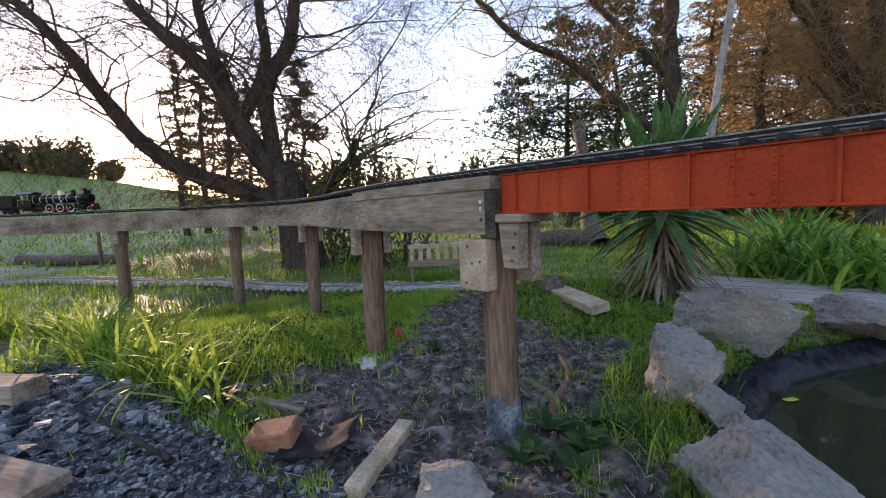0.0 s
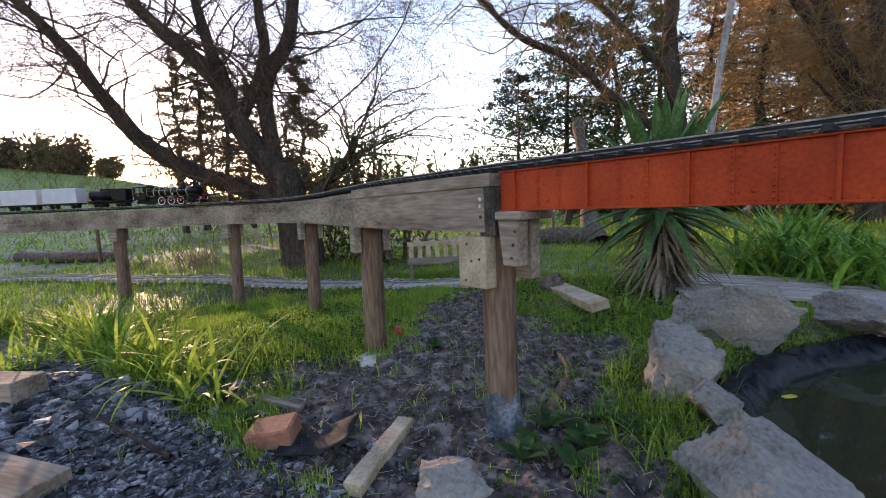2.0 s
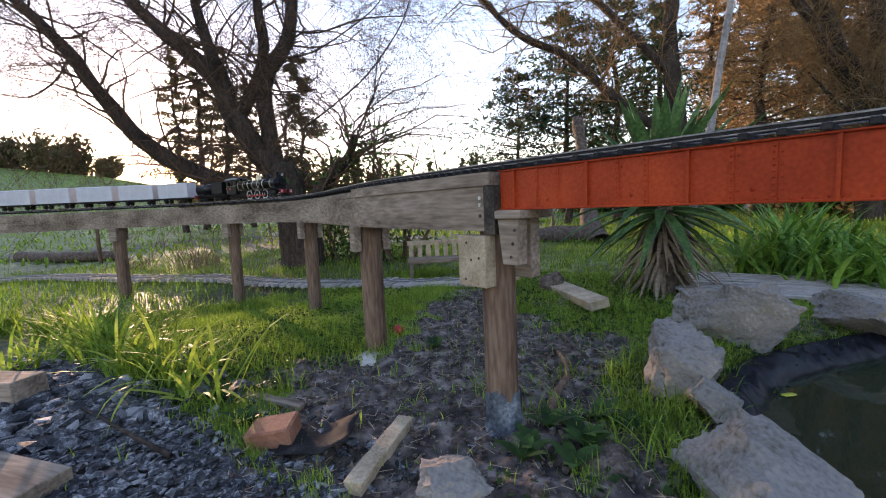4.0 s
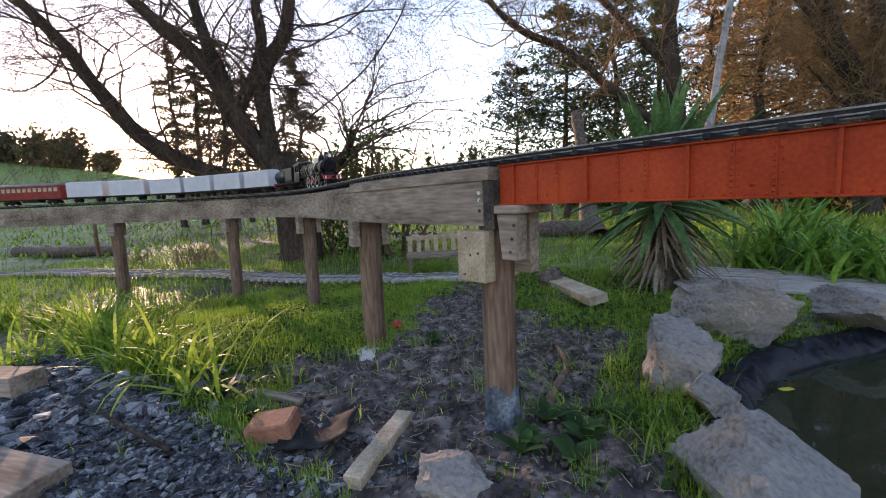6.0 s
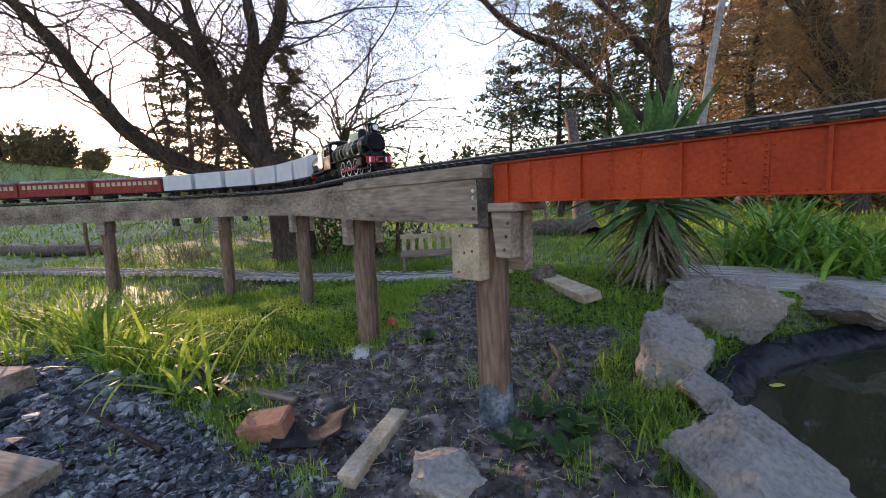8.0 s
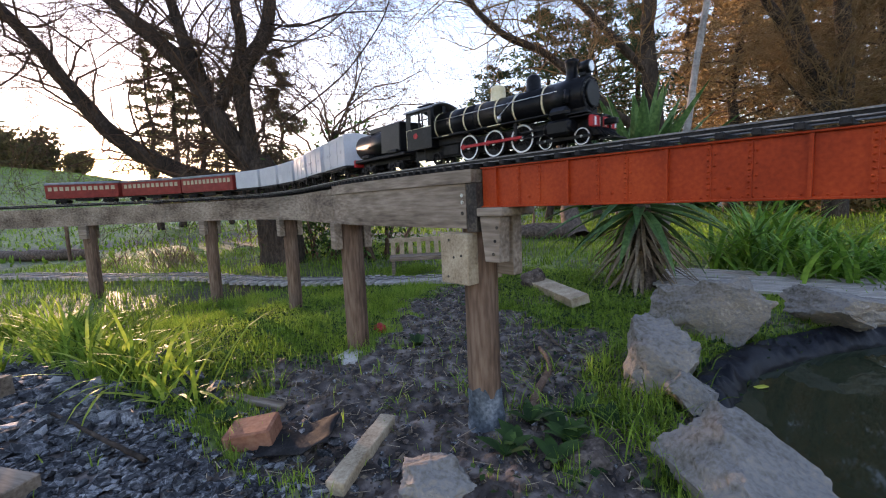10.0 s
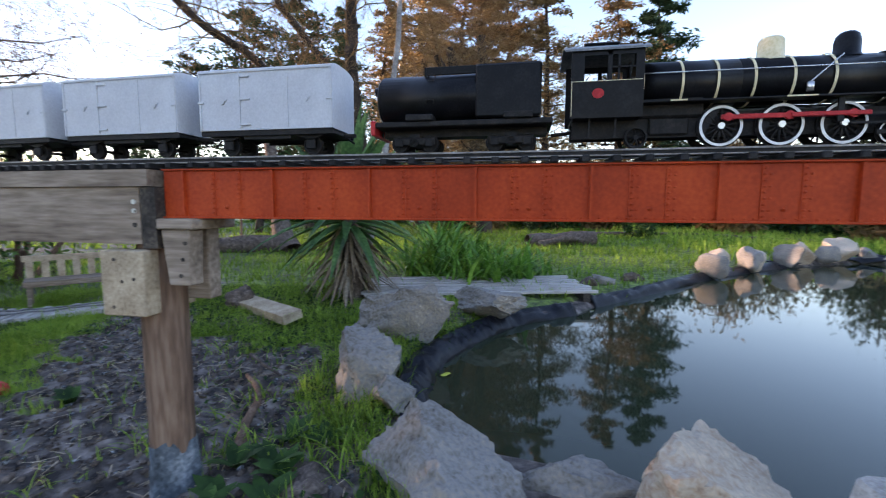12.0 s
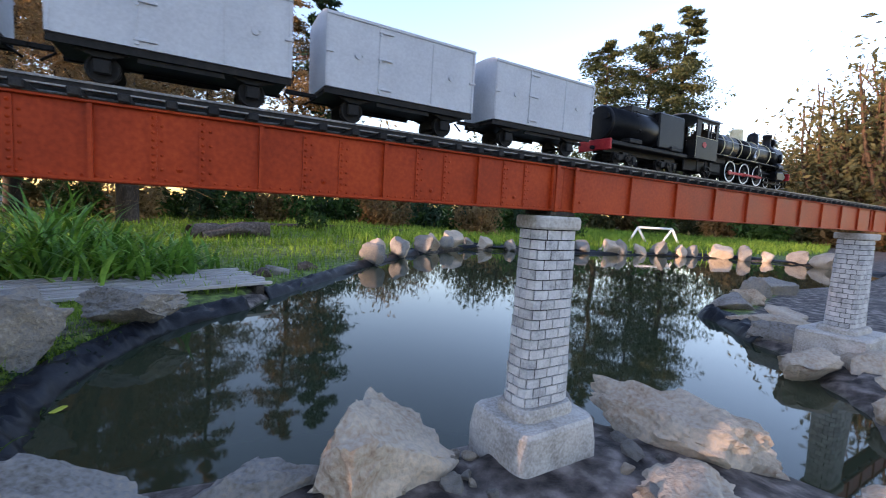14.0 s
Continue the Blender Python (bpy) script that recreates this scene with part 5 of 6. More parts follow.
# ---- trees ----
def branchy(name, limbs, label, twig_mat, seed, twigs=10, reach=1.2, fine=3, droop=0.25, bark=None, sub=4, leaf=None, leaf_n=0, leaf_size=0.05):
    """A tree of given limbs (points, first and last radius), with random branches, twigs and, if asked, leaves."""
    r = random.Random(seed)
    e = empty(name, pose(*limbs[0][0][0]))
    inv = Vector(limbs[0][0][0])
    tips = []
    for k, (pts, ra, rb) in enumerate(limbs):
        P = [Vector(p) - inv for p in spline(pts, 5)]
        n = len(P)
        t = Tubes()
        R = [ra + (rb - ra) * i / (n - 1) for i in range(n)]
        t.add([p + Vector((noise.noise(p * 1.7), noise.noise(p * 1.7 + Vector((9, 0, 0))), 0)) * R[i] * 0.5 for i, p in enumerate(P)], [q * (1 + 0.12 * noise.noise(p * 3)) for q, p in zip(R, P)], 12)
        t.make("trunk" if k == 0 else "limb", bark or M_bark, e)
        for i in range(1 if k else n // 2, n):
            tips.append((P[i], (P[i] - P[i - 1]).normalized(), R[i]))
    t = Tubes()
    leaves = []

    def grow(p, d, rad, length, level):
        pts, rr = [p], [rad]
        m = 5 if level < 2 else 4
        for j in range(m):
            d = (d + Vector((r.gauss(0, 0.28), r.gauss(0, 0.28), r.gauss(0.05, 0.24) - droop * level * 0.25))).normalized()
            p = p + d * length / m
            pts.append(p)
            rr.append(rad * (1 - 0.75 * (j + 1) / m))
            if level < fine:
                for _ in range(sub if j else 1):
                    if r.random() < 0.62:
                        s = Vector((r.gauss(0, 1), r.gauss(0, 1), r.gauss(0.1, 0.7))).normalized()
                        grow(p, (d * 0.8 + s * 0.8).normalized(), rr[-1] * 0.55, length * r.uniform(0.35, 0.6), level + 1)
            if leaf_n and level >= 1:
                for _ in range(leaf_n):
                    leaves.append((p, d))
        t.add(pts, [max(q, 0.0018) for q in rr], 3 if level > 1 else 5)

    for p, d, rad in tips:
        for _ in range(twigs):
            if r.random() < 0.5:
                s = Vector((r.gauss(0, 1), r.gauss(0, 1), r.gauss(0.25, 0.6))).normalized()
                grow(p, (d * 0.5 + s).normalized(), min(rad * 0.3, 0.02), reach * r.uniform(0.5, 1.2), 1)
    tagged(t.make("twig_crown", twig_mat, e), kind="stuff")
    if leaves:
        C = np.array([l[0] for l in leaves])
        foliage("leaves", C, leaf_size, leaf, e, seed, 0.05)
    return tagged(e, label, "tree")


def foliage(name, C, size, mat, parent, seed, scatter, flat=0.0, long=1.8):
    """Small leaf-like quads scattered about the points C."""
    g = np.random.RandomState(seed)
    n = len(C)
    C = C + g.normal(0, scatter, C.shape)
    a = g.normal(0, 1, (n, 3))
    a[:, 2] *= 1 - 0.6 * flat
    a /= np.linalg.norm(a, axis=1)[:, None]
    b = np.cross(a, g.normal(0, 1, (n, 3)))
    if flat:
        b[:, 2] *= 1 - flat
    b /= np.linalg.norm(b, axis=1)[:, None] + 1e-9
    s = (size * g.uniform(0.5, 1.3, n))[:, None]
    V = np.stack([C - a * s * long * 0.5, C + b * s * 0.35, C + a * s * long * 0.5, C - b * s * 0.35], 1)
    return tagged(quad_mesh(name, V, 4, mat, parent), kind="stuff")


willow = branchy("willow_tree", [
    ([(-5.3, 1.47, -0.2), (-5.36, 1.45, 0.3), (-5.41, 1.44, 0.67), (-5.62, 1.29, 1.33)], 0.33, 0.22),
    ([(-5.5, 1.3, 0.75), (-5.77, 1.07, 0.97), (-6.37, 0.42, 1.29), (-6.93, -0.14, 1.81), (-7.33, -0.52, 2.44), (-7.68, -0.82, 3.11), (-8.14, -1.25, 3.78), (-8.7, -1.8, 4.6)], 0.155, 0.06),
    ([(-5.55, 1.32, 1.1), (-6.03, 0.93, 2.08), (-6.27, 0.73, 2.66), (-6.61, 0.41, 3.16), (-7.07, -0.03, 3.76), (-7.5, -0.45, 4.5)], 0.18, 0.06),
    ([(-6.1, 0.89, 2.33), (-6.28, 0.76, 2.98), (-6.47, 0.64, 3.64), (-6.56, 0.64, 4.5)], 0.11, 0.05),
    ([(-5.6, 1.3, 1.2), (-5.78, 1.27, 2.47), (-5.6, 1.57, 3.1), (-5.54, 1.72, 3.74), (-5.54, 1.8, 4.6)], 0.13, 0.07),
    ([(-6.0, 1.0, 2.1), (-5.8, 1.31, 2.95), (-5.89, 1.33, 3.77), (-5.9, 1.35, 4.6)], 0.1, 0.05),
    ([(-5.37, 1.41, 2.8), (-5.22, 1.71, 2.88), (-4.97, 1.92, 2.98), (-4.47, 2.32, 3.31), (-4.09, 2.48, 3.58)], 0.016, 0.006),
    ([(-5.43, 1.63, 1.84), (-5.06, 2.01, 2.18), (-4.64, 2.36, 2.56), (-4.15, 2.59, 3.06), (-3.84, 2.6, 3.38)], 0.016, 0.006),
    ([(-5.22, 1.45, 3.16), (-4.96, 1.82, 3.12), (-4.52, 2.28, 3.26), (-3.99, 2.85, 3.25)], 0.016, 0.006),
    ([(-7.44, -0.88, 2.96), (-7.42, -1.03, 2.66), (-7.37, -1.34, 2.38), (-7.24, -1.7, 2.38)], 0.016, 0.006),
    ([(-6.81, -0.34, 2.88), (-6.78, -0.63, 3.07), (-6.62, -0.91, 3.24)], 0.016, 0.006),
    ([(-5.35, 1.5, 0.6), (-5.03, 1.95, 1.21), (-4.91, 2.13, 1.45), (-4.85, 2.23, 1.73)], 0.09, 0.05),
], "bare old willow with a leaning dark trunk and fine twigs", M_twig, 4, 3, 1.75, 3, 0.3, None, 3)
# young leafy growth round the willow's foot
def thicket(x, y, h, rad, n, mat, size, label, seed, name="shrub", z=None):
    e = empty(name, pose(x, y, gz(x, y) if z is None else z))
    g = np.random.RandomState(seed)
    t = Tubes()
    C = []
    for k in range(max(6, n // 160)):
        w, q = g.uniform(0, 6.28), g.uniform(0, 1) ** 0.5
        hh = h * g.uniform(0.55, 1.0) * (1 - 0.35 * q)
        top = Vector((math.cos(w) * rad * q, math.sin(w) * rad * q, hh))
        base = Vector((top.x * 0.35, top.y * 0.35, -0.05))
        midp = base.lerp(top, 0.5) + Vector((g.normal(0, 0.06 * h), g.normal(0, 0.06 * h), 0))
        P = spline([base, midp, top], 4)
        t.add(P, [0.012 * h * (1 - 0.8 * i / (len(P) - 1)) for i in range(len(P))], 4)
        m = n // max(6, n // 160)
        u = g.uniform(0.15, 1, m)
        for uu in u:
            p = P[int(uu * (len(P) - 1))]
            sp = 0.13 * h * (1.1 - 0.5 * uu)
            C.append((p.x + g.normal(0, sp), p.y + g.normal(0, sp), max(0.02, p.z + g.normal(0, sp * 0.8))))
    tagged(t.make("stem", M_twig, e), kind="stuff")
    foliage("leaves", np.array(C), size, mat, e, seed, 0.01)
    return tagged(e, label, "shrub")


thicket(-4.9, 2.1, 2.4, 0.7, 1500, M_shrub, 0.05, "tall leafy suckers growing beside the willow's trunk", 11)
thicket(-5.7, 2.1, 1.9, 0.7, 1100, M_shrub, 0.06, "dark leafy undergrowth behind the willow", 12)
thicket(-4.6, 2.6, 2.9, 0.75, 1500, M_shrub, 0.05, "thin leafy sapling against the evening sky", 13)

bare_tree = branchy("bare_tree", [
    ([(-3.11, 9.53, -0.73), (-3.33, 9.77, 1.98), (-3.52, 9.77, 3.54), (-3.60, 9.90, 5.23), (-3.63, 10.02, 6.91)], 0.204, 0.136),
    ([(-3.42, 9.84, 3.27), (-3.96, 9.32, 4.09), (-4.43, 8.90, 4.76), (-4.78, 8.55, 5.30), (-5.16, 8.24, 6.10)], 0.109, 0.061),
    ([(-3.34, 9.71, 1.86), (-4.25, 8.82, 2.81), (-5.06, 8.05, 3.89), (-5.76, 7.29, 4.40), (-6.13, 6.94, 4.86), (-6.50, 6.62, 5.40), (-6.86, 6.27, 5.94)], 0.116, 0.048),
], "tall dark tree with a reddish crooked limb", M_goldtwig, 7, 3, 2.0, 3, 0.2, None, 4)
many_stem = branchy("many_stemmed_tree", [
    ([(-0.32, 11.87, -0.15), (-0.32, 11.90, 0.77), (-0.37, 11.94, 1.71)], 0.245, 0.204),
    ([(-0.37, 11.94, 1.71), (-0.38, 12.04, 2.33), (-0.64, 11.83, 2.94), (-1.01, 11.57, 4.03), (-1.29, 11.40, 5.11)], 0.204, 0.122),
    ([(-0.35, 11.96, 1.57), (-0.34, 12.08, 2.20), (-0.31, 12.27, 3.27), (-0.45, 12.31, 4.71), (-0.52, 12.33, 5.72)], 0.204, 0.136),
    ([(-0.41, 11.97, 1.97), (-0.87, 11.51, 2.47), (-1.28, 11.11, 3.10)], 0.054, 0.027),
    ([(-0.37, 11.94, 1.85), (-1.15, 11.37, 3.80), (-1.60, 11.00, 4.79)], 0.136, 0.088),
], "dark many-stemmed tree with golden autumn sprays", M_goldtwig, 9, 4, 2.2, 3, 0.2, None, 3)


def conifer(x, y, h, rad, mat, seed, label, n=5200, trunk=0.02, low=0.15, size=0.16, droop=0.25, name="conifer", lean=0.0):
    """A trunk with tiers of drooping boughs, each set with flat sprays; uneven, with gaps."""
    g = np.random.RandomState(seed)
    z0 = gz(x, y)
    e = empty(name, pose(x, y, z0))
    t = Tubes()
    K = 9
    axis = [Vector((lean * h * (k / K) ** 2 + g.normal(0, 0.01 * h), g.normal(0, 0.01 * h), h * k / K - 0.1 * (k == 0))) for k in range(K + 1)]
    t.add(axis, [max(0.012, trunk * h * (1 - 0.93 * k / K)) for k in range(K + 1)], 7)
    t.make("trunk", M_bark, e)
    t = Tubes()
    boughs = int(34 + h * 5)
    C = []
    per = n // boughs
    for b in range(boughs):
        u = low + (1 - low) * (b + g.uniform(0, 1)) / boughs
        f = u * K
        p = axis[min(K - 1, int(f))].lerp(axis[min(K, int(f) + 1)], f - int(f))
        w = g.uniform(0, 6.28)
        L = rad * (1.05 - u) ** 0.75 * g.uniform(0.45, 1.25)
        d = Vector((math.cos(w), math.sin(w), g.uniform(0.05, 0.45)))
        P = [p + d * L * s + Vector((0, 0, -droop * L * s * s)) for s in (0, 0.3, 0.6, 1.0)]
        t.add(P, [0.012 * h ** 0.5, 0.009 * h ** 0.5, 0.006, 0.003], 4)
        for _ in range(per):
            s = g.uniform(0.15, 1.0) ** 0.8
            i = min(2, int(s * 3))
            q = P[i].lerp(P[i + 1], s * 3 - i)
            side = Vector((-d.y, d.x, 0)) * g.normal(0, 0.17 * L)
            C.append((q.x + side.x, q.y + side.y, q.z + g.normal(0, 0.05 * L) - abs(g.normal(0, 0.05 * L))))
    tagged(t.make("bough_frame", M_twig, e), kind="stuff")
    foliage("sprays", np.array(C), size, mat, e, seed, 0.03, 0.55, 2.4)
    return tagged(e, label, "tree")


def polar(az, dist):
    a = radians(az)
    return 0.85 + dist * math.cos(a), -1.0 + dist * math.sin(a)


DARK = "dark green conifer with spreading boughs"
GOLD = "tall conifer in golden-brown autumn colour"
for az, dist, h, rad, mat, n, seed, label in [
        (170.5, 19, 6.6, 1.5, M_farleaf, 1100, 21, "thin conifer against the setting sun"), (168.2, 20, 7.4, 1.5, M_farleaf, 1200, 22, "thin conifer against the setting sun"),
        (165.6, 19, 7.0, 1.5, M_farleaf, 1300, 23, "thin conifer against the setting sun"), (163.4, 21, 6.4, 1.5, M_farleaf, 1000, 20, "thin conifer against the setting sun"), (157.3, 17, 6.4, 2.0, M_farleaf, 2200, 24, DARK),
        (129.5, 14.5, 4.9, 3.8, M_conifer, 2600, 25, DARK), (123.5, 14, 6.3, 4.4, M_conifer, 3000, 26, DARK), (118, 15, 7.8, 3.2, M_conifer, 2600, 27, DARK), (113, 17, 8.0, 2.4, M_conifer, 2800, 28, DARK),
        (108, 21, 10.5, 2.4, M_gold, 2400, 29, GOLD), (103.5, 17, 11, 3.0, M_gold, 3600, 30, GOLD), (98, 19, 12, 3.2, M_gold, 4200, 31, GOLD), (92.5, 18, 11, 3.0, M_gold, 4200, 32, GOLD), (87.5, 19, 11, 2.6, M_gold, 3600, 33, GOLD),
        (106, 27, 13, 3.6, M_gold, 4200, 231, GOLD), (100.5, 26, 14, 3.6, M_gold, 4600, 232, GOLD), (95, 27, 14, 3.8, M_gold, 4600, 233, GOLD),
        (79, 24, 12.0, 4.6, M_gold, 3600, 34, GOLD), (75, 25, 12.0, 4.0, M_conifer, 4200, 35, DARK),
        (39.7, 30, 11.6, 6.5, M_pine, 5200, 36, DARK), (35.2, 31, 12.6, 8.0, M_pine, 5600, 37, DARK), (32.0, 30, 13.4, 3.8, M_pine, 4600, 38, DARK),
        (8.0, 34, 13.5, 3.4, M_pine, 3600, 40, DARK)]:
    x, y = polar(az, dist)
    conifer(x, y, h, rad, mat, seed, label, int(n * (4.0 if mat in (M_pine, M_gold) else 2.6)), size=(0.006 if mat in (M_pine, M_gold) else 0.0085) * h ** 0.5 * dist ** 0.5, low=0.22 if mat == M_conifer and dist < 16 else 0.12)
# broad leafy trees turning brown beyond the pond
for az, dist, h, rad, mat, seed in [(24.5, 42, 8.0, 3.2, M_farleaf, 39), (21.5, 36, 8.0, 3.0, M_gold, 41), (18.5, 34, 7.5, 3.0, M_farleaf, 42), (14.5, 30, 11.5, 3.6, M_farleaf, 43), (10.5, 27, 13.5, 3.6, M_farleaf, 44), (6, 27, 11, 3.8, M_farleaf, 45), (46, 34, 7.0, 3.0, M_gold, 46), (54, 30, 7, 3.0, M_farleaf, 47), (66, 30, 7.5, 3.0, M_gold, 48)]:
    x, y = polar(az, dist)
    thicket(x, y, h, rad, 11000, mat, 0.19, "broad leafy tree turning golden brown" if mat == M_gold else "broad brown-green leafy tree", seed, "leafy_tree")
# unseen conifers added behind the camera for the pond and the paint to reflect
for az, dist, h, seed in [(-20, 26, 9, 51), (-60, 22, 8, 52), (-100, 24, 9, 53), (-140, 26, 8, 54)]:
    x, y = polar(az, dist)
    conifer(x, y, h, 2.6, M_conifer, seed, DARK, 2400, size=0.25)
# far tree line and the trees on the hill
for i in range(26):
    az = 134 + i * 0.95 + random.uniform(-0.4, 0.4)
    x, y = polar(az, 62 + random.uniform(-6, 8))
    conifer(x, y, random.uniform(3.8, 8.2), random.uniform(0.9, 1.6), M_farleaf, 100 + i, "slim tree in the far tree line", 420, size=0.34, name="far_tree", low=0.35)
for az, dist, h, rad, seed in [(183.5, 66, 5.5, 3.2, 71), (181.5, 64, 4.6, 2.8, 72), (179.2, 66, 5.2, 2.4, 73), (177.6, 64, 3.0, 2.0, 74), (186, 64, 5, 3.5, 77)]:
    x, y = polar(az, dist)
    thicket(x, y, h, rad, 1200, M_farleaf, 0.42, "dark rounded tree on the hill's crest", seed, "hill_tree")
# hedge and shrubs beyond the pond
for i, az in enumerate(np.arange(44, 101, 3.4)):
    x, y = polar(az, 15.5 + random.uniform(-1, 1.5))
    thicket(x, y, random.uniform(1.1, 2.0), random.uniform(0.7, 1.1), 1500, [M_shrub, M_conifer, M_shrub, M_gold][i % 4], 0.11, ["green garden shrub beyond the pond", "dark evergreen shrub beyond the pond", "green garden shrub beyond the pond", "yellow-leaved shrub beyond the pond"][i % 4], 130 + i)
for i, az in enumerate(np.arange(102, 150, 5.5)):
    x, y = polar(az, 24 + random.uniform(-2, 3))
    thicket(x, y, random.uniform(1.6, 2.6), 1.4, 1100, M_shrub if i % 2 else M_farleaf, 0.18, "shrub at the back of the lawn", 160 + i)
for i, az in enumerate(np.arange(3, 40, 3.3)):
    x, y = polar(az, 25 + random.uniform(-2, 3))
    thicket(x, y, random.uniform(1.4, 2.8), 1.6, 1300, [M_shrub, M_gold, M_farleaf][i % 3], 0.2, "shrub on the far side of the pond", 180 + i)
x, y = 3.56, 9.77
thicket(x, y, 0.6, 0.4, 700, M_shrub, 0.07, "green bush with white flowers on the lawn", 201)

# ---- train: black locomotive, tender, pale vans, dark red carriages ----
# Vehicles run along +x with the rail's top at z = 0.
WHEELS = []


def ring(bm, x, y0, y1, r0, r1, z, n=28):
    """A flat-sided ring round an axle along y."""
    vs = []
    for i in range(n):
        w = 2 * math.pi * i / n
        for r, y in ((r0, y0), (r1, y0), (r1, y1), (r0, y1)):
            vs.append(bm.verts.new((x + r * math.cos(w), y, z + r * math.sin(w))))
    for i in range(n):
        for k in range(4):
            a, b = i * 4 + k, i * 4 + (k + 1) % 4
            c, d = ((i + 1) % n) * 4 + (k + 1) % 4, ((i + 1) % n) * 4 + k
            bm.faces.new((vs[a], vs[b], vs[c], vs[d]))


def wheelset(thing, x, r, spokes, rim, crank=False):
    """An axle with two wheels that turns as one part; white tyres where rim is set."""
    bm = bmesh.new()
    cyl(bm, (0, -0.03, 0), (0, 0.03, 0), 0.004, n=8)
    for s in (-1, 1):
        ya, yb = s * 0.03, s * 0.037
        ring(bm, 0, min(ya, yb), max(ya, yb), r * 0.84, r * 0.985, 0)
        ring(bm, 0, min(s * 0.027, s * 0.03), max(s * 0.027, s * 0.03), r * 0.7, r * 1.06, 0)
        cyl(bm, (0, ya, 0), (0, yb * 1.01, 0), r * 0.22, n=12)
        if not spokes:
            cyl(bm, (0, s * 0.031, 0), (0, s * 0.034, 0), r * 0.86, n=20)
        if crank:
            box(bm, -r * 0.75, r * 0.75, min(s * 0.031, s * 0.035), max(s * 0.031, s * 0.035), r * 0.45, r * 0.8)
    ob = part("wheelset", bm, M_under, thing)
    if spokes:
        sp = bmesh.new()
        cyl(sp, (0, 0, 0), (r * 0.87, 0, 0), r * 0.055, n=5)
        sm = bpy.data.meshes.new("spoke")
        sp.to_mesh(sm)
        sp.free()
        sm.materials.append(M_under)
        for s in (-1, 1):
            for k in range(spokes):
                so = new("spoke", sm)
                so.parent = ob
                so.matrix_basis = pose(0, s * 0.0335, 0, 0, 360 * k / spokes, 0)
    if rim:
        for s in (-1, 1):
            b2 = bmesh.new()
            ring(b2, 0, min(s * 0.0366, s * 0.0378), max(s * 0.0366, s * 0.0378), r * 0.86, r * 0.985, 0, 36)
            part("tyre", b2, M_tyre, ob, "white-painted tyre")
            b2 = bmesh.new()
            cyl(b2, (0, s * 0.036, 0), (0, s * 0.041, 0), r * 0.16, n=12)
            if crank:
                cyl(b2, (r * 0.45, s * 0.036, 0), (r * 0.45, s * 0.046, 0), r * 0.15, n=12)
            part("hub", b2, M_steel, ob, "bright steel hub and crank pin")
    WHEELS.append((ob, x, r))
    return ob


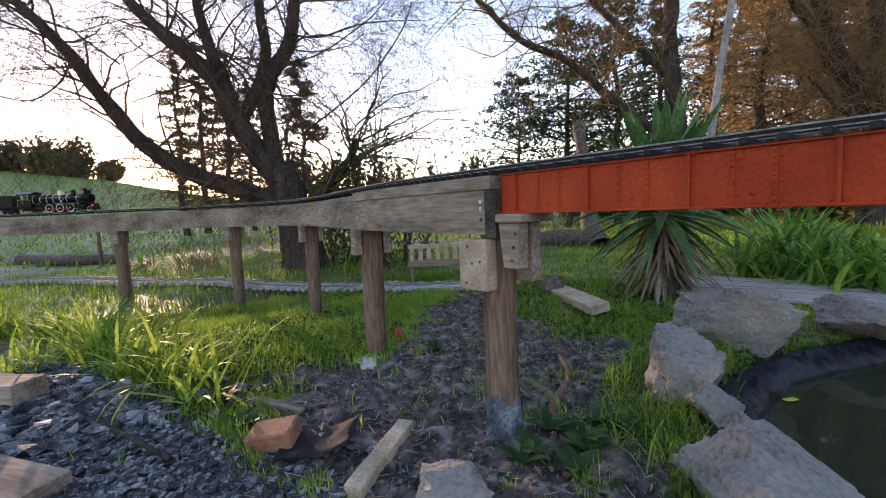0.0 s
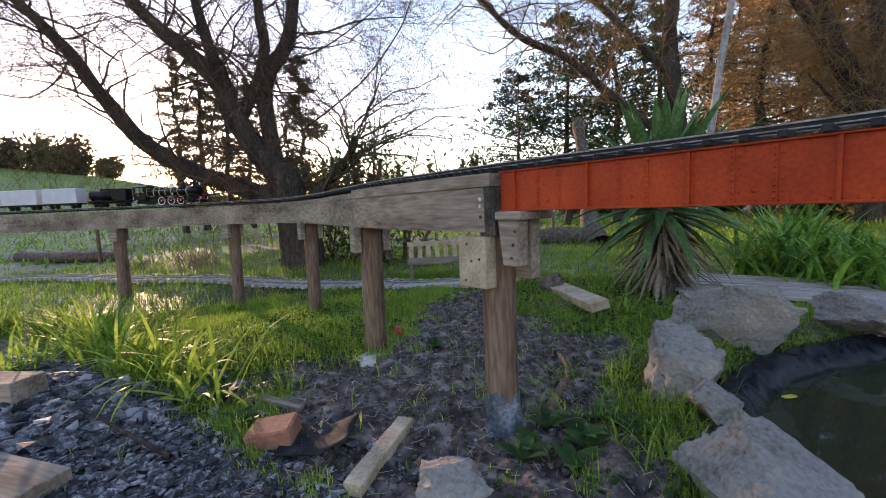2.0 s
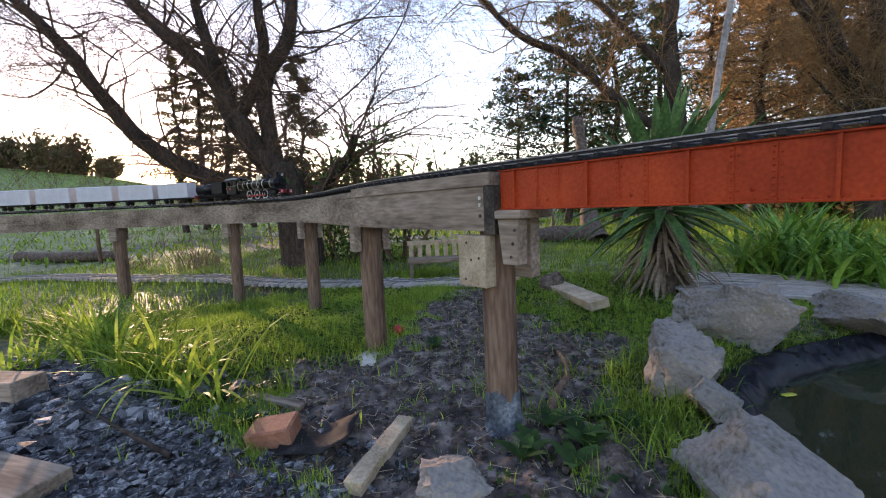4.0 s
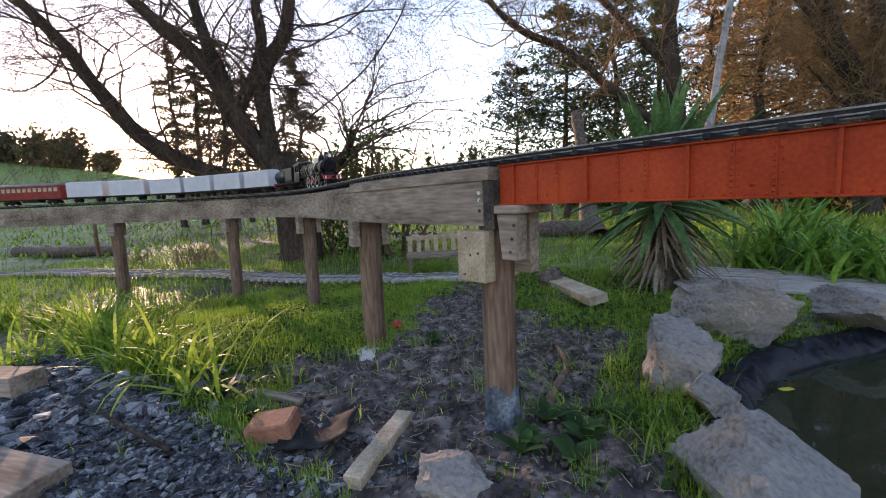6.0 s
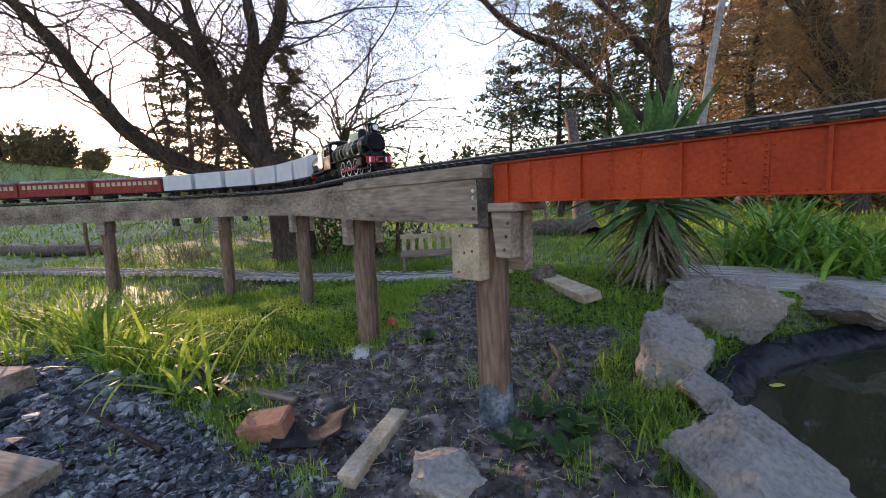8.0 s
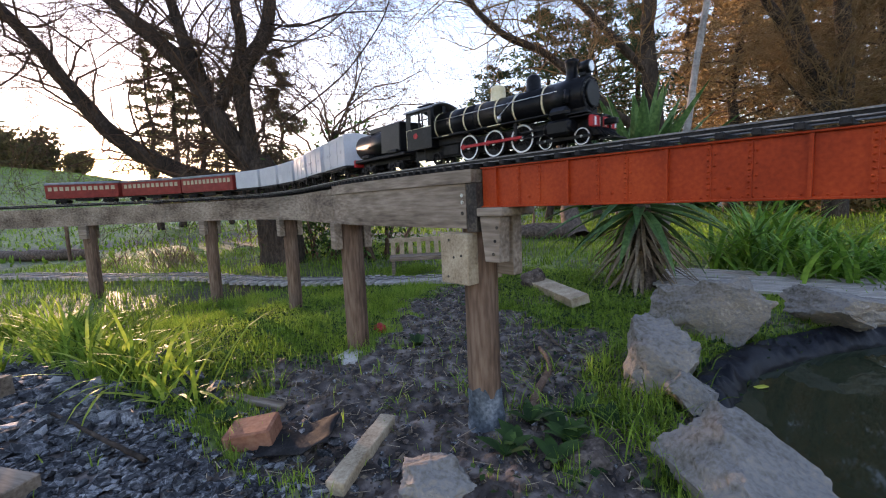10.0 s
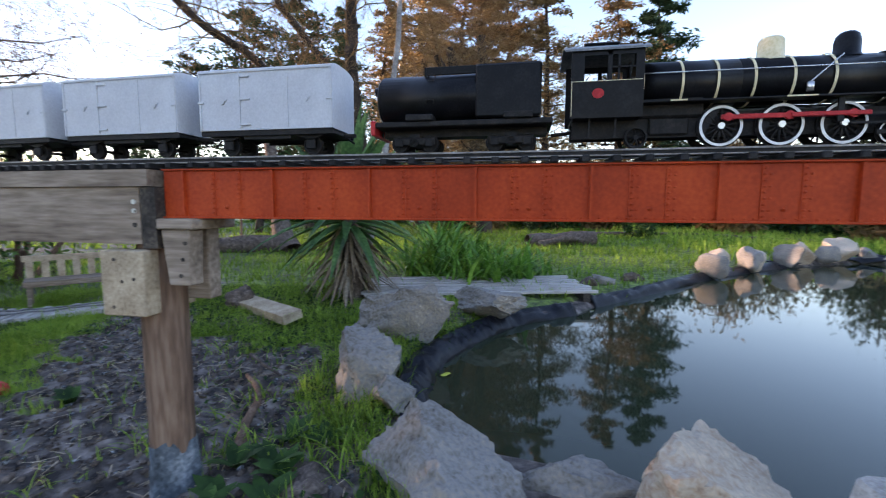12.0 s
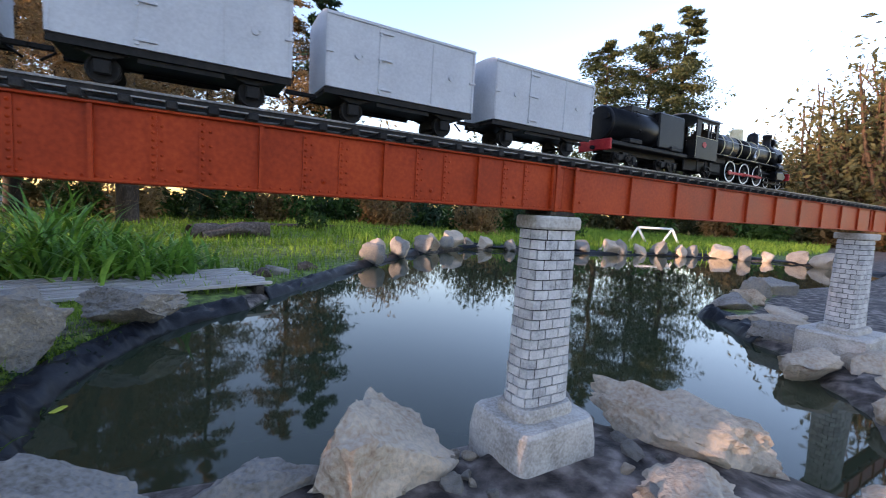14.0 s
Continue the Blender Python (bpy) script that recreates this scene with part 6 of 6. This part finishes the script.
def loco_build():
    e = empty("steam_locomotive")
    BZ, BR = 0.128, 0.045
    bm = bmesh.new()
    # boiler tapers from the firebox to the smokebox
    cyl(bm, (-0.155, 0, BZ), (0.03, 0, BZ), 0.047, 0.046, 36)
    cyl(bm, (0.03, 0, BZ), (0.29, 0, BZ), 0.046, 0.043, 36)
    part("boiler", bm, M_black, e)
    bm = bmesh.new()
    cyl(bm, (0.28, 0, BZ), (0.395, 0, BZ), 0.046, 0.046, 36)
    cyl(bm, (0.395, 0, BZ), (0.4, 0, BZ), 0.046, 0.042, 36)
    cyl(bm, (0.4, 0, BZ), (0.406, 0, BZ), 0.034, 0.03, 28)
    for k in range(24):
        w = 2 * math.pi * k / 24
        cyl(bm, (0.398, 0.04 * math.cos(w), BZ + 0.04 * math.sin(w)), (0.4035, 0.04 * math.cos(w), BZ + 0.04 * math.sin(w)), 0.0016, n=6)
    part("smokebox", bm, M_black, e)
    for x in (-0.148, -0.075, -0.012, 0.052, 0.118, 0.185, 0.282):
        bm = bmesh.new()
        n = 36
        r = np.interp(x, [-0.15, 0.03, 0.29], [0.0478, 0.0468, 0.0465])
        vs = []
        for i in range(n):
            w = 2 * math.pi * i / n
            for rr, xx in ((r - 0.001, x - 0.0022), (r + 0.0004, x - 0.0022), (r + 0.0004, x + 0.0022), (r - 0.001, x + 0.0022)):
                vs.append(bm.verts.new((xx, rr * math.cos(w), BZ + rr * math.sin(w))))
        for i in range(n):
            for k in range(4):
                bm.faces.new((vs[i * 4 + k], vs[i * 4 + (k + 1) % 4], vs[((i + 1) % n) * 4 + (k + 1) % 4], vs[((i + 1) % n) * 4 + k]))
        part("boiler_band", bm, M_cream, e, "thin cream boiler band")
    # domes and chimney
    def turned(name, x, prof, mat, label=""):
        b = bmesh.new()
        n = 24
        rows = [[b.verts.new((x + r * math.cos(2 * math.pi * i / n), r * math.sin(2 * math.pi * i / n), z)) for i in range(n)] for r, z in prof]
        for p, q in zip(rows, rows[1:]):
            for i in range(n):
                b.faces.new((p[i], p[(i + 1) % n], q[(i + 1) % n], q[i])).smooth = True
        b.faces.new(rows[-1])
        return part(name, b, mat, e, label)

    turned("sand_dome", 0.095, [(0.029, 0.165), (0.023, 0.172), (0.0225, 0.198), (0.0215, 0.206), (0.017, 0.211), (0.006, 0.2125)], M_cream, "cream sand dome")
    turned("steam_dome", 0.225, [(0.027, 0.165), (0.021, 0.172), (0.0205, 0.196), (0.018, 0.207), (0.012, 0.213), (0.004, 0.215)], M_black)
    turned("chimney", 0.345, [(0.024, 0.168), (0.015, 0.176), (0.0145, 0.205), (0.0165, 0.21), (0.0175, 0.216), (0.0175, 0.222), (0.0135, 0.222), (0.0125, 0.2)], M_black)
    bm = bmesh.new()
    box(bm, 0.372, 0.392, -0.014, 0.014, 0.175, 0.182)
    cyl(bm, (0.372, 0, 0.196), (0.4, 0, 0.196), 0.015, 0.0165, 18)
    part("headlamp", bm, M_black, e)
    bm = bmesh.new()
    cyl(bm, (0.4, 0, 0.196), (0.4015, 0, 0.196), 0.0125, n=16)
    part("lamp_glass", bm, M_steel, e)
    # cab
    W, z0, z1 = 0.062, 0.058, 0.19

    def slabs(name, *dims):
        b = bmesh.new()
        box(b, *dims)
        part(name, b, M_black, e)

    for s in (-1, 1):
        ya, yb = min(s * W, s * (W - 0.004)), max(s * W, s * (W - 0.004))
        slabs("cab_side", -0.287, -0.15, ya, yb, z0, 0.13)
        for a, b in ((-0.287, -0.262), (-0.218, -0.21), (-0.166, -0.15)):
            slabs("window_post", a, b, ya, yb, 0.1302, z1)
        slabs("window_head", -0.2619, -0.1661, ya, yb, 0.178, z1)
        slabs("glazing_bar", -0.199, -0.195, ya, yb, 0.1302, 0.1779)
        slabs("glazing_bar", -0.2099, -0.1661, ya, yb, 0.153, 0.156)
    slabs("cab_front", -0.154, -0.15, -W + 0.005, W - 0.005, z0, 0.155)
    for a, b in ((-W + 0.005, -0.048), (-0.008, 0.008), (0.048, W - 0.005)):
        slabs("front_post", -0.154, -0.15, a, b, 0.1552, z1 + 0.008)
    bm = bmesh.new()
    n = 12
    rows = []
    for x in (-0.3, -0.14):
        row = []
        for k in range(n + 1):
            a = -1 + 2 * k / n
            row.append((x, a * 0.068, 0.19 + 0.02 * (1 - a * a)))
        rows.append(row)
    top = [[bm.verts.new(p) for p in r] for r in rows]
    low = [[bm.verts.new((p[0], p[1], p[2] - 0.004)) for p in r] for r in rows]
    for k in range(n):
        bm.faces.new((top[0][k], top[1][k], top[1][k + 1], top[0][k + 1]))
        bm.faces.new((low[0][k + 1], low[1][k + 1], low[1][k], low[0][k]))
        for r in (0, 1):
            bm.faces.new((top[r][k], top[r][k + 1], low[r][k + 1], low[r][k]))
    for k in (0, n):
        bm.faces.new((top[0][k], low[0][k], low[1][k], top[1][k]))
    bmesh.ops.recalc_face_normals(bm, faces=bm.faces)
    part("cab_roof", bm, M_roofgrey, e, "grey curved cab roof")
    bm = bmesh.new()
    box(bm, -0.26, -0.19, -0.03, 0.03, 0.2085, 0.214, 0.002)
    part("roof_hatch", bm, M_black, e)
    bm = bmesh.new()
    cyl(bm, (-0.235, -0.0622, 0.105), (-0.235, -0.0636, 0.105), 0.0095, n=18)
    for v in bm.verts:
        v.co.x = -0.235 + (v.co.x + 0.235) * 1.2
    part("number_plate", bm, M_red, e, "red oval plate")
    bm = bmesh.new()
    box(bm, -0.286, -0.152, -0.0628, -0.0621, 0.1285, 0.1295)
    box(bm, -0.286, -0.285, -0.0628, -0.0621, 0.062, 0.1284)
    part("lining", bm, M_cream, e, "thin pale lining")
    bm = bmesh.new()
    box(bm, -0.28, -0.16, -0.055, 0.055, 0.058, 0.064)
    box(bm, -0.165, -0.156, -0.035, 0.035, 0.065, 0.14)
    part("cab_floor", bm, M_under, e)
    # frames, running board, firebox, ashpan
    for s in (-1, 1):
        bm = bmesh.new()
        y0, y1 = sorted((s * 0.058, s * 0.03))
        box(bm, -0.15, 0.31, y0, y1, 0.0845, 0.0885, 0.001)
        box(bm, 0.31, 0.42, y0, y1, 0.0745, 0.0785, 0.001)
        part("running_board", bm, M_black, e)
    bm = bmesh.new()
    box(bm, -0.28, 0.44, -0.024, -0.019, 0.022, 0.07)
    box(bm, -0.28, 0.44, 0.019, 0.024, 0.022, 0.07)
    box(bm, -0.15, -0.03, -0.034, 0.034, 0.06, 0.12, 0.004)
    box(bm, -0.13, -0.055, -0.03, 0.03, 0.026, 0.06, 0.003)
    box(bm, 0.3, 0.4, -0.03, 0.03, 0.065, 0.1, 0.003)
    part("frame", bm, M_under, e)
    for s in (-1, 1):
        bm = bmesh.new()
        y0, y1 = sorted((s * 0.034, s * 0.066))
        box(bm, 0.305, 0.375, y0, y1, 0.028, 0.068, 0.007)
        box(bm, 0.308, 0.372, y0, y1, 0.0685, 0.1, 0.012)
        cyl(bm, (0.38, (y0 + y1) / 2, 0.048), (0.3, (y0 + y1) / 2, 0.048), 0.016, n=16)
        part("cylinder_block", bm, M_black, e)
        bm = bmesh.new()
        cyl(bm, (0.36, s * 0.05, 0.105), (0.36, s * 0.046, 0.14), 0.008, n=10)
        part("steam_pipe", bm, M_black, e)
        bm = bmesh.new()
        cyl(bm, (-0.155, s * 0.05, 0.142), (0.33, s * 0.0475, 0.142), 0.0012, n=6)
        part("handrail", bm, M_steel, e)
        bm = bmesh.new()
        cyl(bm, (0.14, s * 0.052, 0.096), (0.14, s * 0.052, 0.112), 0.006, n=10)
        cyl(bm, (0.14, s * 0.052, 0.112), (0.2, s * 0.035, 0.165), 0.0015, n=6)
        part("air_pump", bm, M_steel, e)
        for xa, xb in ((-0.1, -0.07), (0.1, 0.15)):
            bm = bmesh.new()
            box(bm, xa, xb, *sorted((s * 0.0585, s * 0.061)), 0.0855, 0.088)
            part("step_edge", bm, M_cream, e)
        bm = bmesh.new()
        box(bm, 0.21, 0.31, *sorted((s * 0.04, s * 0.044)), 0.052, 0.057)
        box(bm, 0.215, 0.31, *sorted((s * 0.04, s * 0.044)), 0.036, 0.04)
        box(bm, 0.19, 0.2, *sorted((s * 0.046, s * 0.05)), 0.04, 0.084)
        part("slide_bar", bm, M_under, e)
        for x in (-0.25, -0.2):
            bm = bmesh.new()
            box(bm, x, x + 0.003, *sorted((s * 0.05, s * 0.053)), 0.02, 0.06)
            box(bm, x - 0.006, x + 0.009, *sorted((s * 0.045, s * 0.058)), 0.018, 0.021)
            part("cab_step", bm, M_under, e)
    # front end
    bm = bmesh.new()
    box(bm, 0.425, 0.435, -0.062, 0.062, 0.038, 0.066, 0.002)
    part("buffer_beam", bm, M_red, e, "red buffer beam")
    bm = bmesh.new()
    for k in range(5):
        y = -0.05 + 0.025 * k
        box(bm, 0.4352, 0.436, y, y + 0.008, 0.042, 0.062, 0, None)
    part("beam_stripes", bm, M_tyre, e, "white chevron stripes")
    bm = bmesh.new()
    box(bm, 0.37, 0.432, -0.056, 0.056, 0.067, 0.071, 0.001)
    box(bm, 0.436, 0.468, -0.007, 0.007, 0.045, 0.06, 0.002)
    for k in range(9):
        y = -0.048 + 0.012 * k
        cyl(bm, (0.437, y, 0.038), (0.475 - abs(y) * 0.5, y * 0.75, 0.012), 0.0022, n=6)
    box(bm, 0.44, 0.475, -0.034, 0.034, 0.009, 0.013)
    part("cowcatcher", bm, M_black, e)
    bm = bmesh.new()
    cyl(bm, (-0.32, 0, 0.035), (-0.27, 0, 0.04), 0.004, n=8)
    part("drawbar", bm, M_under, e)
    # wheels
    for x in (0, 0.105, 0.209):
        wheelset(e, x, 0.0395, 14, True, True)
    for x in (0.287, 0.394):
        wheelset(e, x, 0.0215, 9, True)
    wheelset(e, -0.155, 0.0215, 9, False)
    bm = bmesh.new()
    for s in (-1, 1):
        box(bm, 0.26, 0.42, *sorted((s * 0.038, s * 0.041)), 0.017, 0.025)
    part("bogie_frame", bm, M_under, e)
    rods = []
    for s in (-1, 1):
        bm = bmesh.new()
        box(bm, -0.012, 0.221, *sorted((s * 0.0425, s * 0.0465)), -0.0045, 0.0045, 0.001)
        for x in (0, 0.105, 0.209):
            cyl(bm, (x, s * 0.042, 0), (x, s * 0.0475, 0), 0.008, n=12)
        rods.append(part("coupling_rod", bm, M_red, e, "dull red coupling rod"))
    bm = bmesh.new()
    box(bm, 0.105, 0.235, -0.0515, -0.048, -0.004, 0.004, 0.001)
    rods.append(part("connecting_rod", bm, M_red, e, "dull red connecting rod"))
    return tagged(e, "black model steam locomotive with cream dome and white-rimmed wheels", "locomotive"), rods


def bogie_bits(e, x, half, r):
    bm = bmesh.new()
    for s in (-1, 1):
        box(bm, x - half - 0.012, x + half + 0.012, *sorted((s * 0.04, s * 0.045)), r - 0.004, r + 0.012, 0.002)
        for d in (-half, half):
            box(bm, x + d - 0.009, x + d + 0.009, *sorted((s * 0.045, s * 0.05)), r - 0.008, r + 0.009, 0.002)
        for k in range(3):
            ring(bm, x, *sorted((s * 0.045, s * 0.049)), 0.004 + k * 0.0025, 0.0052 + k * 0.0025, r + 0.002, 10)
    box(bm, x - 0.012, x + 0.012, -0.04, 0.04, r, r + 0.02)
    part("bogie_frame", bm, M_under, e)


def tender_build():
    e = empty("tender")
    bm = bmesh.new()
    cyl(bm, (-0.18, 0, 0.118), (0.16, 0, 0.118), 0.0535, n=36)
    cyl(bm, (-0.187, 0, 0.118), (-0.18, 0, 0.118), 0.048, 0.0535, n=36)
    part("tank", bm, M_black, e)
    bm = bmesh.new()
    box(bm, 0.03, 0.166, -0.056, 0.056, 0.068, 0.178, 0.004)
    for v in bm.verts:
        if v.co.z > 0.15:
            v.co.y *= 0.94
    part("bunker", bm, M_black, e)
    bm = bmesh.new()
    for s in (-1, 1):
        box(bm, -0.08, 0.03, *sorted((s * 0.03, s * 0.034)), 0.165, 0.182, 0.001)
    box(bm, -0.084, -0.08, -0.034, 0.034, 0.162, 0.182)
    part("coaming", bm, M_black, e)
    bm = bmesh.new()
    for x in (-0.075, -0.06):
        cyl(bm, (x, -0.055, 0.1), (x, -0.03, 0.17), 0.0014, n=6)
    for k in range(5):
        z = 0.108 + k * 0.014
        cyl(bm, (-0.075, -0.0545 + 0.003 * k, z), (-0.06, -0.0545 + 0.003 * k, z), 0.0011, n=6)
    part("ladder", bm, M_under, e)
    bm = bmesh.new()
    box(bm, -0.19, 0.19, -0.057, 0.057, 0.052, 0.064, 0.002)
    box(bm, -0.12, -0.06, -0.0625, 0.0625, 0.0642, 0.078, 0.002)
    box(bm, 0.09, 0.15, -0.0625, 0.0625, 0.0642, 0.078, 0.002)
    box(bm, -0.18, 0.18, -0.02, 0.02, 0.035, 0.052)
    part("underframe", bm, M_under, e)
    bm = bmesh.new()
    box(bm, -0.2, -0.1905, -0.058, 0.058, 0.036, 0.068, 0.002)
    part("buffer_beam", bm, M_red, e, "red rear buffer beam")
    bm = bmesh.new()
    cyl(bm, (-0.195, -0.03, 0.135), (-0.178, -0.03, 0.135), 0.01, n=14)
    part("rear_lamp", bm, M_black, e)
    bm = bmesh.new()
    cyl(bm, (-0.21, 0, 0.045), (-0.19, 0, 0.045), 0.006, n=8)
    part("rear_coupling", bm, M_black, e)
    for x in (-0.105, 0.105):
        bogie_bits(e, x, 0.034, 0.0185)
        for d in (-0.034, 0.034):
            wheelset(e, x + d, 0.0185, 0, False)
    return tagged(e, "black tender with round tank behind the locomotive", "tender")


def van_build():
    e = empty("goods_van")
    L, W, z0, z1 = 0.334, 0.126, 0.056, 0.19
    bm = bmesh.new()
    n = 10
    prof = [(-W / 2, z0), (W / 2, z0)] + [(W / 2 * math.cos(math.pi * k / n), z1 + 0.0125 * math.sin(math.pi * k / n)) for k in range(n + 1)]
    a = [bm.verts.new((-L / 2, y, z)) for y, z in prof]
    b = [bm.verts.new((L / 2, y, z)) for y, z in prof]
    bm.faces.new(list(reversed(a)))
    bm.faces.new(b)
    for i in range(len(prof)):
        j = (i + 1) % len(prof)
        bm.faces.new((a[i], a[j], b[j], b[i]))
    bmesh.ops.recalc_face_normals(bm, faces=bm.faces)
    part("body", bm, M_white, e)
    for s in (-1, 1):
        f = s * W / 2
        o = lambda t: sorted((f, f + s * t))
        bm = bmesh.new()
        box(bm, -0.062, -0.059, *o(0.002), z0 + 0.004, z1 - 0.004)
        box(bm, 0.058, 0.061, *o(0.0015), z0 + 0.004, z1 - 0.004)
        box(bm, -L / 2, L / 2, *o(0.0025), z1 - 0.004, z1 + 0.0005)
        for x in (-L / 2 + 0.002, L / 2 - 0.006):
            box(bm, x, x + 0.004, *o(0.002), z0, z1 - 0.005)
        part("door_frame", bm, M_white, e)
        for z in (z0 + 0.01, z0 + 0.067, z1 - 0.016):
            bm = bmesh.new()
            box(bm, -0.064, -0.034, *o(0.0035), z, z + 0.004, 0.0006)
            cyl(bm, (-0.06, f + s * 0.0005, z - 0.003), (-0.06, f + s * 0.004, z - 0.003), 0.003, n=8)
            part("door_hinge", bm, M_white, e)
        for x in (-0.105, 0.105):
            bm = bmesh.new()
            cyl(bm, (x, f, z0 + 0.065), (x, f + s * 0.0028, z0 + 0.065), 0.006, n=10)
            cyl(bm, (x + 0.008, f, z0 + 0.069), (x + 0.008, f + s * 0.002, z0 + 0.069), 0.003, n=8)
            part("lamp_bracket", bm, M_white, e)
        for x in (-L / 2 + 0.006, L / 2 - 0.006):
            bm = bmesh.new()
            box(bm, x - 0.007, x + 0.007, *o(0.004), z0 + 0.062, z0 + 0.066)
            part("corner_iron", bm, M_white, e)
    bm = bmesh.new()
    box(bm, -L / 2 + 0.004, L / 2 - 0.004, -0.052, 0.052, 0.046, 0.0555, 0.001)
    for s in (-1, 1):
        box(bm, -L / 2, L / 2, *sorted((s * 0.053, s * 0.059)), 0.044, 0.0555)
        box(bm, -0.06, 0.06, *sorted((s * 0.05, s * 0.053)), 0.036, 0.043)
    part("underframe", bm, M_under, e)
    for x in (-0.105, 0.105):
        for s in (-1, 1):
            bm = bmesh.new()
            box(bm, x - 0.011, x + 0.011, *sorted((s * 0.041, s * 0.048)), 0.012, 0.034, 0.002)
            for k in range(4):
                h = 0.034 - 0.007 * k
                box(bm, x - h, x + h, *sorted((s * 0.043, s * 0.048)), 0.0442 - 0.0022 * (k + 1), 0.0442 - 0.0022 * k)
            part("axle_guard", bm, M_under, e)
        wheelset(e, x, 0.022, 0, False)
    for s in (-1, 1):
        bm = bmesh.new()
        box(bm, *sorted((s * L / 2, s * (L / 2 + 0.03))), -0.004, 0.004, 0.042, 0.05, 0.001)
        cyl(bm, (s * (L / 2), 0.012, 0.044), (s * (L / 2 + 0.02), 0.016, 0.03), 0.0022, n=6)
        part("coupling", bm, M_under, e)
    return tagged(e, "pale grey goods van with black underframe", "goods van", "vans of the train")


def carriage_build():
    e = empty("carriage")
    L, W, z0, z1 = 0.64, 0.126, 0.05, 0.178
    bm = bmesh.new()
    box(bm, -L / 2, L / 2, -W / 2, W / 2, z0, z1, 0.002)
    part("body", bm, M_carred, e)
    bm = bmesh.new()
    n = 10
    prof = [(W / 2 * 1.04 * math.cos(math.pi * k / n), z1 + 0.001 + 0.024 * math.sin(math.pi * k / n)) for k in range(n + 1)]
    a = [bm.verts.new((-L / 2 - 0.004, y, z)) for y, z in prof]
    b = [bm.verts.new((L / 2 + 0.004, y, z)) for y, z in prof]
    for i in range(n):
        bm.faces.new((a[i], a[i + 1], b[i + 1], b[i])).smooth = True
    bm.faces.new(a)
    bm.faces.new(b)
    bm.faces.new((a[0], b[0], b[-1], a[-1]))
    bmesh.ops.recalc_face_normals(bm, faces=bm.faces)
    part("roof", bm, M_roofgrey, e, "grey curved roof")
    wbm = bmesh.new()
    box(wbm, -0.016, 0.016, -0.0012, 0.0012, -0.018, 0.018)
    wme = bpy.data.meshes.new("window")
    wbm.to_mesh(wme)
    wbm.free()
    wme.materials.append(M_carwin)
    for s in (-1, 1):
        for k in range(12):
            wo = new("window", wme)
            wo.parent = e
            wo.matrix_basis = pose(-0.275 + 0.05 * k, s * (W / 2 + 0.0004), 0.14)
    bm = bmesh.new()
    box(bm, -L / 2 + 0.005, L / 2 - 0.005, -0.05, 0.05, 0.04, 0.0495, 0.001)
    box(bm, -0.08, 0.08, -0.04, 0.04, 0.02, 0.04)
    part("underframe", bm, M_under, e)
    for x in (-0.21, 0.21):
        bogie_bits(e, x, 0.034, 0.0185)
        for d in (-0.034, 0.034):
            wheelset(e, x + d, 0.0185, 0, False)
    return tagged(e, "dark red passenger carriage with a row of windows", "carriage", "carriages of the train")


# carriage windows are opaque tan panes
M_carwin = material("tan_carriage_glass", [(0.25, 0.2, 0.15), (0.34, 0.28, 0.2), (0.4, 0.34, 0.26)], 0.15, 10, 60, 0)
TRAIN = []
loco, RODS = loco_build()
TRAIN.append((loco, 0.0, 0.25, 0.1))
tender = tender_build()
TRAIN.append((tender, -0.51, 0.21, 0.0))
for i in range(6):
    TRAIN.append((van_build(), -0.964 - 0.394 * i, 0.21, 0.0))
for i in range(3):
    TRAIN.append((carriage_build(), -3.48 - 0.68 * i, 0.42, 0.0))


def train_s(t):
    """Arc length of the rear driving axle at t."""
    T = [0, 1.5, 3, 5.5, 6.5, 7.5, 10, 10.5, 11, 11.5, 12.5, 13, 14]
    S = [-5.602, -4.777, -3.932, -2.542, -1.973, -1.492, -0.118, 0.195, 0.523, 0.856, 1.542, 1.898, 2.592]
    return float(np.interp(t, T, S))


def vehicle_pose(s, base, mid=0.0):
    """Stands on two points of the track base apart; mid: where their middle lies on the vehicle."""
    a, b = on_track(s + mid + base / 2), on_track(s + mid - base / 2)
    d = (a - b).normalized()
    m = (a + b) / 2 - d * mid
    return pose(m.x, m.y, RAIL_Z, 0, 0, math.degrees(math.atan2(d.y, d.x)))


def motions():
    times = [i * 0.25 for i in range(57)]
    for ob, off, base, mid in TRAIN:
        walk(ob, [(t, vehicle_pose(train_s(t) + off, base, mid)) for t in times])
    steps = [i / 30 for i in range(421)]
    for ob, x, r in WHEELS:
        walk(ob, [(t, pose(x, 0, r, 0, math.degrees(train_s(t) / r), 0)) for t in steps])
    for k, rod in enumerate(RODS):
        c = 0.0395 * 0.45
        walk(rod, [(t, pose(c * math.cos(train_s(t) / 0.0395), 0, 0.0395 - c * math.sin(train_s(t) / 0.0395))) for t in steps])


motions()
